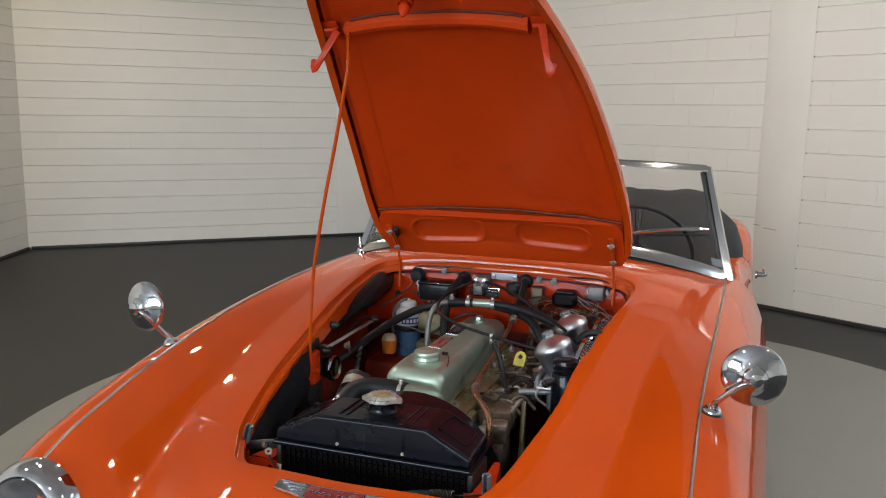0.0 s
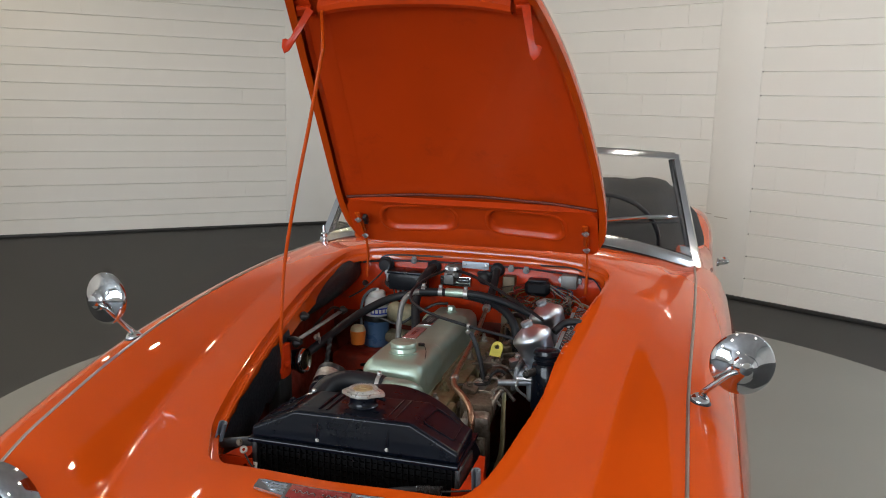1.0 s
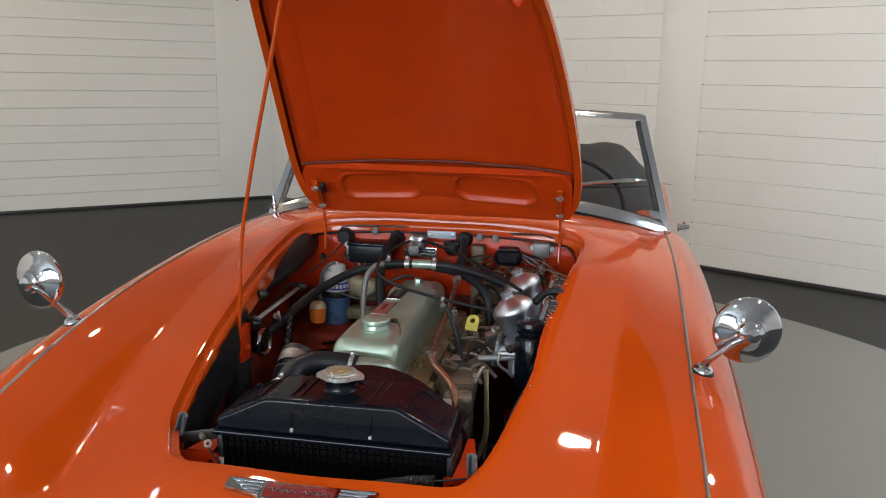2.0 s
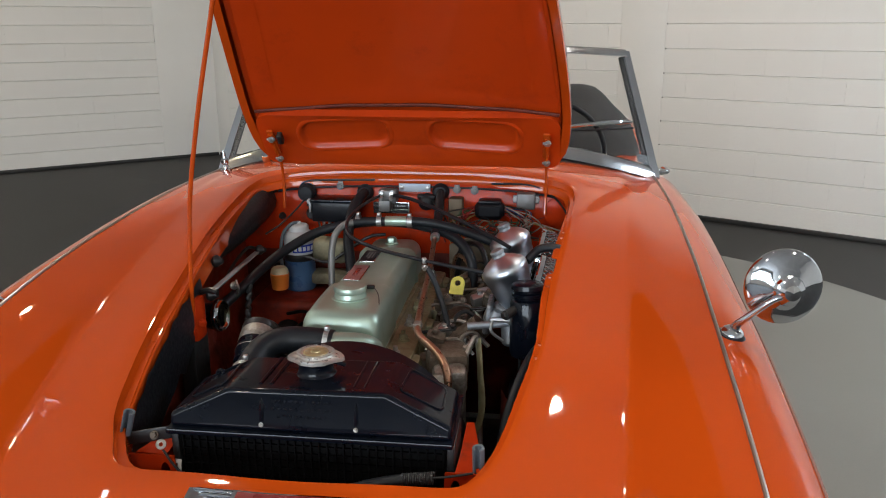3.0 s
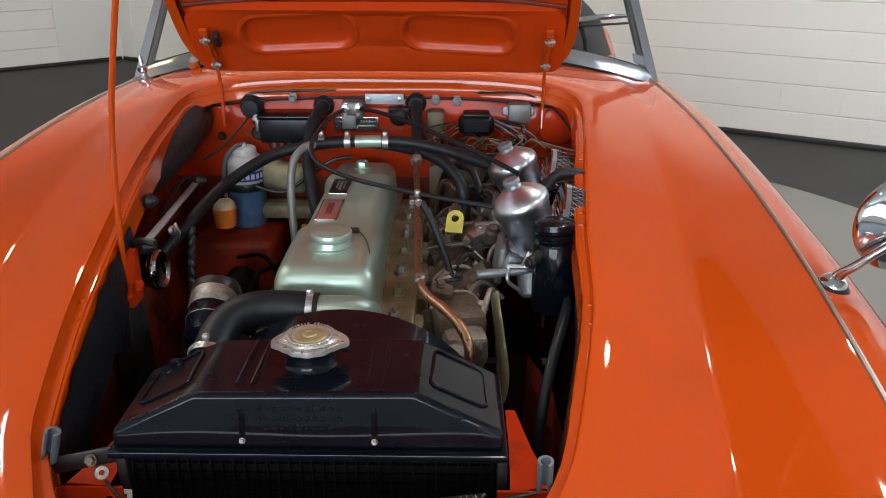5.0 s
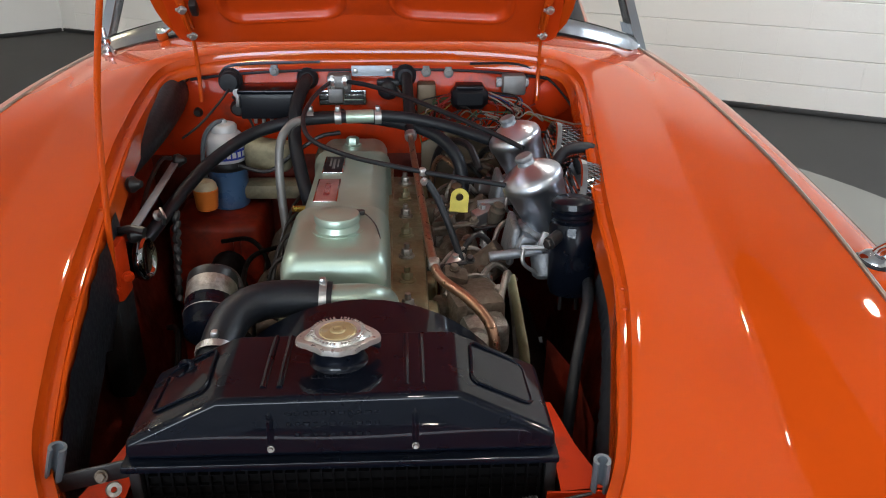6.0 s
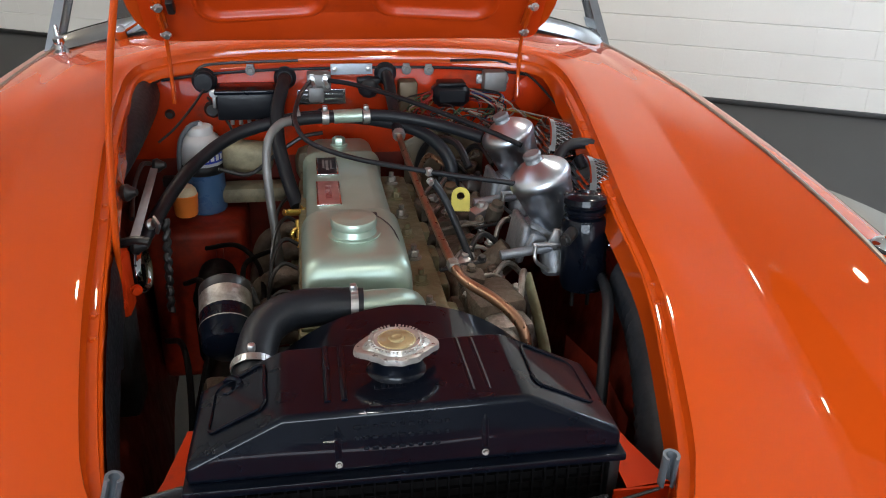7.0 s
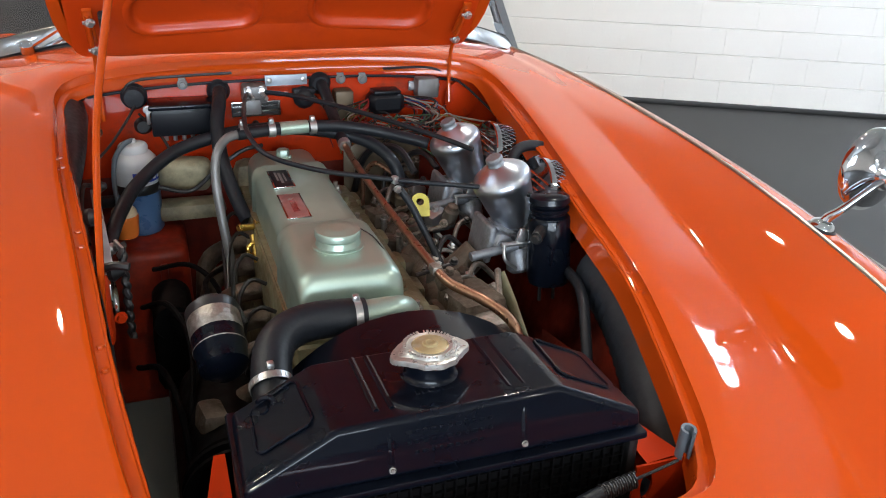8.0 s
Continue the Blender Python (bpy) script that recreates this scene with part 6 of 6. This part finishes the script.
hose_part("filter_hose", [(0.300, 2.235, 0.812), (0.325, 2.255, 0.832), (0.36, 2.255, 0.835), (0.40, 2.245, 0.82)], 0.009, RUBBER, "black hose between the air filters")
g = geo()
rod(g, (-0.105, 2.39, 0.683), (-0.135, 2.375, 0.690), 0.006, 10)
hexbolt(g, (-0.105, 2.39, 0.683), (1, 0.2, 0), 0.009, 0.008)
rod(g, (-0.112, 2.375, 0.675), (-0.110, 2.352, 0.632), 0.005, 10)
m = axis_matrix((-0.112, 2.362, 0.652), (0.2, -1, 0.3))
tube(g, [m @ Vector((0.011 * math.cos(2 * math.pi * k / 20), 0.011 * math.sin(2 * math.pi * k / 20), 0)) for k in range(21)], 0.004, 8, 1, False)
part("drain_tap", g, BRASS, engine, "yellow brass drain tap")

# bulkhead fittings
g = geo()
box(g, (0.003, 2.656, 0.876), (0.082, 0.004, 0.021), 0.001)
plate = part("blank_plate", g, PLATE_ALU, car, "blank aluminium plate with two screws")
for x in (-0.030, 0.036):
    g = geo()
    lathe(g, [(0.0055, 0), (0.0050, 0.002), (0.002, 0.003)], (x, 2.654, 0.876), (0, -1, 0), 14)
    part("screw", g, STEEL, plate)
for x, z in ((-0.192, 0.876), (0.157, 0.871), (0.112, 0.873)):
    g = geo()
    box(g, (x, 2.660, z + 0.004), (0.014, 0.005, 0.016), 0.002)
    lathe(g, [(0.010, 0), (0.010, 0.002), (0.006, 0.004)], (x, 2.657, z), (0, -1, 0), 18)
    hexbolt(g, (x, 2.655, z), (0, -1, 0), 0.0065, 0.006)
    part("bulkhead_bolt", g, FOIL, firewall, "zinc bolt with a clip")
g = geo()
lathe(g, [(0.024, 0), (0.024, 0.004), (0.020, 0.008), (0.019, 0.018), (0.021, 0.020), (0.017, 0.026), (0.001, 0.027)], (-0.280, 2.66, 0.858), (0, -1, 0), 24)
part("round_plug", g, RUBBER, firewall, "round black rubber plug")
g = geo()
tube(g, [(x, 2.659 + 0.002 * math.sin(9 * x), 0.8775 - 0.026 * (abs(x) / 0.40) ** 3) for x in [-0.36 + 0.04 * i for i in range(19)]], 0.0028, 8, 3)
part("rubber_seal", g, RUBBER, firewall, "thin black seal along the top of the bulkhead")
for x, z, r in ((-0.270, 0.800, 0.014), (-0.372, 0.862, 0.008), (-0.352, 0.792, 0.008), (-0.06, 0.79, 0.006)):
    g = geo()
    lathe(g, [(r * 1.2, 0), (r * 1.2, 0.003), (r, 0.006), (r * 0.8, 0.012), (0.001, 0.012)], (x, 2.662, z), (0, -1, 0), 16)
    part("grommet", g, BLACK, firewall, "small black grommet")
g = geo()
box(g, (-0.199, 2.632, 0.818), (0.112, 0.060, 0.052), 0.004)
regulator = part("regulator_box", g, BAKELITE, car, "black voltage regulator box on the bulkhead")
g = geo()
box(g, (-0.199, 2.628, 0.8475), (0.118, 0.070, 0.009), 0.003)
part("box_lid", g, BLACK_GLOSS, regulator, "gloss black lid")
for x in (-0.259, -0.139):
    g = geo()
    box(g, (x, 2.606, 0.834), (0.007, 0.012, 0.034), 0.002)
    hexbolt(g, (x, 2.602, 0.845), (0, -1, 0), 0.006, 0.006)
    part("box_clip", g, STEEL, regulator, "bright screw clip")
for k in range(5):
    g = geo()
    rod(g, (-0.231 + 0.016 * k, 2.625, 0.796), (-0.231 + 0.016 * k, 2.625, 0.778), 0.004, 8)
    part("box_terminal", g, STEEL, regulator, "bright screw terminal")
g = geo()
box(g, (-0.062, 2.640, 0.857), (0.046, 0.042, 0.034), 0.005)
box(g, (-0.068, 2.635, 0.836), (0.03, 0.05, 0.03), 0.004)
linkage = part("cable_bracket", g, FOIL, car, "grey cable bracket on the bulkhead")
for x in (-0.075, -0.05):
    g = geo()
    hexbolt(g, (x, 2.622, 0.866), (0, -1, 0.2), 0.006, 0.008)
    rod(g, (x, 2.61, 0.862), (x + 0.004, 2.585, 0.858), 0.004, 8)
    part("bracket_screw", g, STEEL, linkage)
g = geo()
box(g, (-0.058, 2.657, 0.822), (0.095, 0.005, 0.030), 0.001)
dp = part("data_plate", g, ALU, car, "small plate with illegible dark print")
for j in range(3):
    for k in range(2):
        g = geo()
        box(g, (-0.083 + 0.048 * k, 2.6535, 0.832 - 0.0095 * j), (0.040, 0.001, 0.006), 0)
        part("print_bar", g, BLACK, dp, "bar of illegible print", 0)
g = geo()
lathe(g, [(0.020, 0), (0.021, 0.006), (0.019, 0.012), (0.022, 0.018), (0.018, 0.026), (0.010, 0.030)], (0.035, 2.66, 0.842), (0, -1, 0), 12)
box(g, (0.035, 2.645, 0.855), (0.046, 0.02, 0.012), 0.004)
part("cable_plug", g, RUBBER, firewall, "black ribbed cable plug")
g = geo()
box(g, (0.112, 2.640, 0.818), (0.037, 0.038, 0.076), 0.005)
relay = part("relay_box", g, TAN_BOX, car, "weathered brown relay can on the bulkhead")
for k in range(2):
    g = geo()
    rod(g, (0.104 + 0.016 * k, 2.63, 0.79), (0.104 + 0.016 * k, 2.63, 0.774), 0.004, 8)
    part("relay_tab", g, BRASS, relay)
g = geo()
box(g, (0.198, 2.634, 0.828), (0.074, 0.050, 0.046), 0.012, (0, 0, 0), 1)
box(g, (0.198, 2.632, 0.850), (0.056, 0.040, 0.008), 0.003)
fuse = part("fuse_box", g, BAKELITE, car, "black fuse box with a tangle of wires")
g = geo()
box(g, (0.288, 2.640, 0.852), (0.046, 0.034, 0.040), 0.004)
box(g, (0.288, 2.658, 0.852), (0.066, 0.006, 0.020), 0.002)
flasher = part("grey_box", g, FOIL, car, "grey metal relay box on the bulkhead")
for x in (0.262, 0.314):
    g = geo()
    hexbolt(g, (x, 2.655, 0.852), (0, -1, 0), 0.006, 0.006)
    part("box_screw", g, STEEL, flasher)
g = geo()
lathe(g, [(0.040, 0), (0.040, 0.004), (0.036, 0.006)], (0.372, 2.655, 0.82), (0.1, -1, 0), 28)
part("blanking_disc", g, PAINT_IN, firewall, "red blanking disc")
# wires round the fuse box
random.seed(11)
WIRES = [WIRE_RED, WIRE_RED, WIRE_WHITE, BLACK, WIRE_GREEN, WIRE_WHITE, WIRE_RED, BLACK, WIRE_YELLOW, WIRE_WHITE, WIRE_GREEN, BLACK, WIRE_RED, WIRE_BLUE, BLACK, WIRE_WHITE]
for k, mat in enumerate(WIRES * 2):
    s = 1 if k % 2 else -1
    x0 = 0.198 + s * 0.036
    z0 = 0.815 + 0.0035 * (k % 8)
    g = geo()
    x1 = x0 + s * random.uniform(0.012, 0.07)
    x2 = x1 + s * random.uniform(-0.02, 0.03)
    tube(g, [(x0, 2.628, z0), (x1, 2.610 - random.uniform(0, 0.025), z0 - random.uniform(0.0, 0.01)), (x2, 2.612, z0 - random.uniform(0.025, 0.045)), (x2 + random.uniform(-0.03, 0.03), 2.625, z0 - random.uniform(0.06, 0.09))], 0.0017, 6, 6)
    part("wire", g, mat, fuse)
for k in range(26):
    g = geo()
    x, y, z = random.uniform(0.13, 0.31), random.uniform(2.545, 2.615), random.uniform(0.775, 0.80)
    pts = [(x, y, z)]
    for j in range(4):
        x, y, z = x + random.uniform(-0.035, 0.035), y + random.uniform(-0.02, 0.02), min(0.812, max(0.755, z + random.uniform(-0.02, 0.02)))
        pts.append((x, y, z))
    tube(g, pts, 0.0015, 6, 6)
    part("wire", g, (BLACK, WIRE_WHITE, WIRE_RED, BLACK, WIRE_GREEN, WIRE_WHITE, BLACK, TAN_BOX)[k % 8], fuse)
for mat, pts in ((WIRE_RED, [(0.13, 2.61, 0.80), (0.18, 2.60, 0.787), (0.24, 2.605, 0.792), (0.30, 2.63, 0.80), (0.34, 2.65, 0.81)]), (WIRE_YELLOW, [(0.30, 2.62, 0.80), (0.335, 2.60, 0.795), (0.36, 2.57, 0.79), (0.39, 2.54, 0.785)]), (WIRE_WHITE, [(0.33, 2.60, 0.80), (0.36, 2.56, 0.80), (0.395, 2.52, 0.80), (0.41, 2.48, 0.80)]), (BLACK, [(-0.30, 2.645, 0.868), (-0.28, 2.64, 0.888), (-0.23, 2.65, 0.892), (-0.10, 2.655, 0.894)]), (BLACK, [(-0.28, 2.635, 0.845), (-0.30, 2.61, 0.82), (-0.33, 2.57, 0.79), (-0.355, 2.53, 0.775)]), (BLACK, [(-0.275, 2.635, 0.83), (-0.255, 2.62, 0.81), (-0.235, 2.60, 0.785), (-0.225, 2.57, 0.765)]), (BLACK, [(0.05, 2.64, 0.85), (0.065, 2.625, 0.832), (0.09, 2.62, 0.80), (0.10, 2.60, 0.78)]), (BLACK, [(0.20, 2.655, 0.89), (0.30, 2.655, 0.888), (0.36, 2.64, 0.86), (0.39, 2.58, 0.83), (0.40, 2.5, 0.81)]), (WIRE_GREEN, [(0.14, 2.60, 0.78), (0.19, 2.56, 0.775), (0.23, 2.50, 0.77), (0.25, 2.46, 0.76)]), (BLACK, [(0.12, 2.60, 0.775), (0.2, 2.57, 0.78), (0.28, 2.55, 0.78), (0.36, 2.52, 0.785)])):
    g = geo()
    tube(g, pts, 0.0026 if mat is BLACK else 0.0020, 6, 7)
    part("loom_wire", g, mat, car)

# washer bottle and small cup
g = geo()
lathe(g, [(0.036, 0.0), (0.0396, 0.005), (0.0396, 0.035), (0.0394, 0.092)], (-0.292, 2.602, 0.614), n=32)
bottle = part("washer_bottle", g, FLUID_BLUE, car, "milky plastic washer bottle half full of blue fluid")
g = geo()
lathe(g, [(0.0394, 0.092), (0.0396, 0.096), (0.0392, 0.136), (0.0385, 0.143), (0.031, 0.152), (0.026, 0.155), (0.026, 0.166), (0.023, 0.170), (0.008, 0.172), (0.006, 0.178), (0.001, 0.179)], (-0.292, 2.602, 0.614), n=32)
part("bottle_top", g, PLASTIC_CLEAR, bottle, "milky plastic upper half with its cap")
g = geo()
rows = [[(-0.292 + 0.0401 * math.sin(a), 2.602 - 0.0401 * math.cos(a), z) for a in (radians(-8 + 95 * k / 12) for k in range(13))] for z in (0.718, 0.738)]
loft(g, rows)
label = part("bottle_label", g, BLUE_LABEL, bottle, "small blue label with white letters", 60)
for k, w in enumerate((11, 11, 11, 11, 11)):
    a0 = -3 + 16 * k
    g = geo()
    loft(g, [[(-0.292 + 0.0407 * math.sin(a), 2.602 - 0.0407 * math.cos(a), z) for a in (radians(a0 + w * i / 4) for i in range(5))] for z in (0.7225, 0.7335)])
    part("label_bar", g, WHITE, label, "white bar in place of a maker's name", 0)
g = geo()
tube(g, [(-0.292, 2.602, 0.790), (-0.306, 2.585, 0.788), (-0.324, 2.572, 0.765), (-0.330, 2.566, 0.72), (-0.328, 2.566, 0.67)], 0.0045, 8, 6)
part("bottle_tube", g, RUBBER_GREY, bottle, "grey rubber tube")
g = geo()
lathe(g, [(0.0402, 0), (0.0412, 0.002), (0.0412, 0.016), (0.0402, 0.018)], (-0.292, 2.602, 0.694), n=32, caps=False)
box(g, (-0.345, 2.63, 0.665), (0.06, 0.02, 0.02), 0.003)
part("bottle_bracket", g, BLACK, bottle, "black steel bracket band")
g = geo()
lathe(g, [(0.019, 0), (0.021, 0.004), (0.024, 0.040), (0.022, 0.042)], (-0.318, 2.510, 0.640), n=24)
cup = part("orange_cup", g, ORANGE, car, "small orange plastic cup with a cream lid")
g = geo()
lathe(g, [(0.023, 0.040), (0.021, 0.050), (0.016, 0.056), (0.001, 0.058)], (-0.318, 2.510, 0.640), n=20)
part("cream_lid", g, CREAM_LID, cup, "cream lid")
g = geo()
box(g, (-0.305, 2.572, 0.455), (0.178, 0.176, 0.316), 0.016, (0, 0, 0), 3)
box(g, (-0.262, 2.481, 0.45), (0.014, 0.010, 0.28), 0.004)
part("pedal_box_panel", g, RED_GRIME_SHADE, car, "red painted ledge beside the bulkhead")

# cream sleeved pipes behind the engine
g = geo()
box(g, (-0.205, 2.595, 0.722), (0.095, 0.05, 0.060), 0.016, (6, 4, -8), 3)
box(g, (-0.20, 2.61, 0.645), (0.13, 0.06, 0.035), 0.014)
box(g, (-0.085, 2.61, 0.70), (0.06, 0.06, 0.07), 0.022)
part("gearbox_cover", g, CREAM, car, "grimy cream moulded cover behind the engine")
g = geo()
tube(g, [(-0.255, 2.53, 0.72), (-0.20, 2.54, 0.705), (-0.15, 2.56, 0.735), (-0.10, 2.57, 0.765), (-0.06, 2.58, 0.77)], 0.0042, 8, 6)
part("braided_cable", g, BLACK, car, "dark braided cable")

# heater duct and stay on the inner wing
g = geo()
tube(g, [(-0.412, 2.655, 0.826), (-0.410, 2.60, 0.822), (-0.405, 2.50, 0.812), (-0.398, 2.38, 0.800), (-0.390, 2.27, 0.790), (-0.384, 2.20, 0.782)], [0.052, 0.055, 0.050, 0.038, 0.022, 0.010], 18, 7, True, 0.8)
part("heater_duct", g, RUBBER, car, "tapered black rubber duct on the inner wing")
g = geo()
box(g, (0, 0, 0), (0.013, 0.37, 0.004), 0.001, m=look((-0.3425, 2.288, 0.7535), (-0.358, 2.469, 0.745)) @ pose(0, 0, 0, 90, 0, 0))
part("flat_stay", g, GREY_PAINT, car, "flat bright metal stay bar")
for at in ((-0.326, 2.100, 0.760), (-0.358, 2.478, 0.748), (-0.352, 2.20, 0.800)):
    g = geo()
    lathe(g, [(0.012, 0), (0.013, 0.006), (0.009, 0.012), (0.005, 0.02)], at, (1, -0.2, 0.1), 16)
    part("stay_joint", g, BLACK, car, "dark joint of the stay")
g = geo()
tube(g, [(-0.355, 2.10, 0.765), (-0.335, 2.09, 0.77), (-0.318, 2.085, 0.775), (-0.30, 2.08, 0.773)], 0.006, 8, 4)
part("stay_link", g, BLACK, car, "dark link of the stay")
g = geo()
tube(g, [(-0.364, 2.47, 0.755), (-0.372, 2.44, 0.762), (-0.372, 2.36, 0.75), (-0.36, 2.26, 0.735)], 0.004, 8, 4)
part("stay_link", g, BLACK, car, "dark link of the stay")
g = geo()
lathe(g, [(0.012, -0.03), (0.026, -0.022), (0.030, 0.0), (0.030, 0.002), (0.030, 0.008), (0.028, 0.010)], (-0.347, 2.170, 0.690), (0.99, -0.12, 0.05), 32)
horn = part("horn", g, BLACK_GLOSS, car, "round horn with a chrome rim")
g = geo()
lathe(g, [(0.030, 0.004), (0.034, 0.005), (0.035, 0.010), (0.033, 0.016), (0.030, 0.019), (0.027, 0.018), (0.024, 0.014), (0.010, 0.013), (0.001, 0.013)], (-0.347, 2.170, 0.690), (0.995, -0.04, 0.08), 40)
part("horn_rim", g, CHROME, horn, "chrome horn face")
g = geo()
pts = []
for k in range(60):
    t = k / 59
    pts.append((-0.318 + 0.0015 * math.sin(k), 2.30 - 0.05 * t + 0.0015 * math.cos(k * 0.9), 0.715 - 0.14 * t))
tube(g, pts, 0.006, 8, 2)
part("corrugated_hose", g, BLACK, car, "dark corrugated conduit")
g = geo()
lathe(g, [(0.008, 0), (0.009, 0.004), (0.005, 0.008), (0.005, 0.014)], (-0.330, 2.235, 0.735), (0.8, -0.5, 0.3), 14)
box(g, (-0.318, 2.227, 0.742), (0.005, 0.022, 0.010), 0.002, (20, 0, 30))
box(g, (-0.317, 2.229, 0.730), (0.005, 0.024, 0.008), 0.002, (-50, 0, 30))
part("conduit_clip", g, STEEL, car, "bright wing nut clip")
# flange bolts along the opening
for s in (1, -1):
    for y in (1.86, 2.08, 2.30):
        for yy in (y, y + 0.035):
            g = geo()
            e = EX(yy) - (0.009 - rim_swell(yy) if s > 0 else -0.004)
            hexbolt(g, (s * e, yy, height(e, yy) - 0.021), (0, 0, 1), 0.0044, 0.005)
            part("flange_bolt", g, PAINT, shroud, "painted flange bolt")
# welt of brushed sealant along the flange
for s in (1, -1):
    g = geo()
    random.seed(8)
    pts = []
    for i in range(60):
        y = 1.66 + 0.80 * i / 59
        e = EX(y) - (0.0152 - rim_swell(y) if s > 0 else 0.0035) + random.uniform(-0.0004, 0.0004)
        pts.append((s * e, y, height(e, y) - 0.0235))
    tube(g, pts, [0.0024 + random.uniform(-0.0003, 0.0006) for i in range(60)], 8, 2)
    part("flange_welt", g, PAINT, shroud, "uneven painted welt along the flange")

# fittings that stand in the bay as things of their own
free(bottle, "milky plastic washer bottle half full of blue fluid by the bulkhead", "bottle")
free(cup, "small orange plastic cup with a cream lid beside the washer bottle", "cup")
free(horn, "round horn with a chrome rim on the inner wing", "horn")
free(coil, "black ribbed cylindrical canister beside the carburettors", "canister")
free(regulator, "black voltage regulator box with a gloss lid on the bulkhead", "regulator")
free(fuse, "black fuse box with a tangle of coloured wires on the bulkhead", "fuse box")
free(relay, "weathered brown relay can on the bulkhead", "relay")
free(flasher, "grey metal relay box screwed to the bulkhead", "relay")

# ---- small marks on the walls ----
m, length = wall_matrix(1)
for k in range(16):
    g = geo()
    lathe(g, [(0.0045, 0.0), (0.004, 0.003), (0.001, 0.004)], (4.672, 0.001, 0.166 + 0.160 * k), (0, 1, 0), 8)
    ob = new("joint_gap", mesh_of("joint_gap", g, SKIRT, 30))
    ob.parent, ob.matrix_parent_inverse = WALLS[1], Matrix()
for x, z, w in ((4.46, 0.58, 0.10), (4.36, 0.60, 0.05)):
    g = geo()
    box(g, (x, 0.0042, z), (w, 0.002, 0.006), 0.001, (0, 3, 0))
    ob = new("scuff_mark", mesh_of("scuff_mark", g, SCUFF, 30))
    ob.parent, ob.matrix_parent_inverse = WALLS[1], Matrix()

# ---- blocks of the walls ----
COURSE, LENGTH = 0.160, 0.325
BLOCK = {}


def block_mesh(w, open_head, bed):
    """A painted block: bed joints of a given recess, head joints flush or open."""
    key = (round(w, 3), open_head, bed)
    if key not in BLOCK:
        g = geo()
        h, d, b, r = COURSE - 0.0004, 0.012, 0.0044, bed
        w2, e = w - 0.0004, 0.0008 if open_head else 0.0
        k = 0.002 if open_head else 0.0
        v = [(0, r, 0), (w2, r, 0), (w2, r, h), (0, r, h), (e, d, b), (w2 - e, d, b), (w2 - e, d, h - b), (e, d, h - b), (0, d - k, b), (w2, d - k, b), (w2, d - k, h - b), (0, d - k, h - b)]
        add(g, v, [(4, 5, 6, 7), (0, 1, 5, 4), (2, 3, 7, 6), (9, 10, 6, 5), (11, 8, 4, 7)] if open_head else [(4, 5, 6, 7), (0, 1, 5, 4), (2, 3, 7, 6)])
        BLOCK[key] = mesh_of("block", g, WALL_WHITE, 0, False)
    return BLOCK[key]


PILASTERS = {0: [(3.05, 3.61)], 1: [(0.0, 0.18), (4.345, 4.665)], 6: []}
random.seed(3)
for wi in (0, 1, 6):
    m, length = wall_matrix(wi)
    wall = WALLS[wi]
    for a, b in PILASTERS[wi]:
        g = geo()
        box(g, ((a + b) / 2, -0.0115, CEIL / 2), (b - a, 0.030, CEIL), 0.003)
        ob = new("pilaster", mesh_of("pilaster", g, WALL_PLAIN, 30))
        ob.parent = wall
        tagged(ob, "smooth white plastered pilaster")
    spans, x = [], 0.0
    for a, b in PILASTERS[wi]:
        if a > x:
            spans.append((x, a))
        x = b
    spans.append((x, length))
    rest = geo()
    for c in range(21):
        z = 0.006 + c * COURSE
        for a, b in spans:
            x = a
            first = LENGTH * (0.5 if c % 2 else 1.0) + random.choice((-0.02, 0, 0.02))
            w = first
            while x < b - 0.02:
                w = min(w, b - x)
                if c <= 14 and (wi != 1 or x < 6.5):
                    ob = new("block", block_mesh(w, random.random() < (0.35 if wi == 1 else 0.06), 0.0068 if wi == 1 else 0.0035))
                    ob.parent = wall
                    ob.location = (x, -0.0105 + 0.0002 * random.random(), z)
                else:
                    h, bb = COURSE - 0.0004, 0.0032
                    v = [(x, -0.003, z), (x + w - 0.0004, -0.003, z), (x + w - 0.0004, -0.003, z + h), (x, -0.003, z + h), (x + 0.0006, 0.0015, z + bb), (x + w - 0.001, 0.0015, z + bb), (x + w - 0.001, 0.0015, z + h - bb), (x + 0.0006, 0.0015, z + h - bb)]
                    add(rest, v, [(4, 5, 6, 7), (0, 1, 5, 4), (1, 2, 6, 5), (2, 3, 7, 6), (3, 0, 4, 7)])
                x += w
                w = LENGTH + random.choice((-0.01, 0, 0, 0.01))
    ob = new("upper_blocks", mesh_of("upper_blocks", rest, WALL_WHITE, 0))
    ob.parent = wall
    tagged(ob, "white painted blocks", "", "", "stuff")
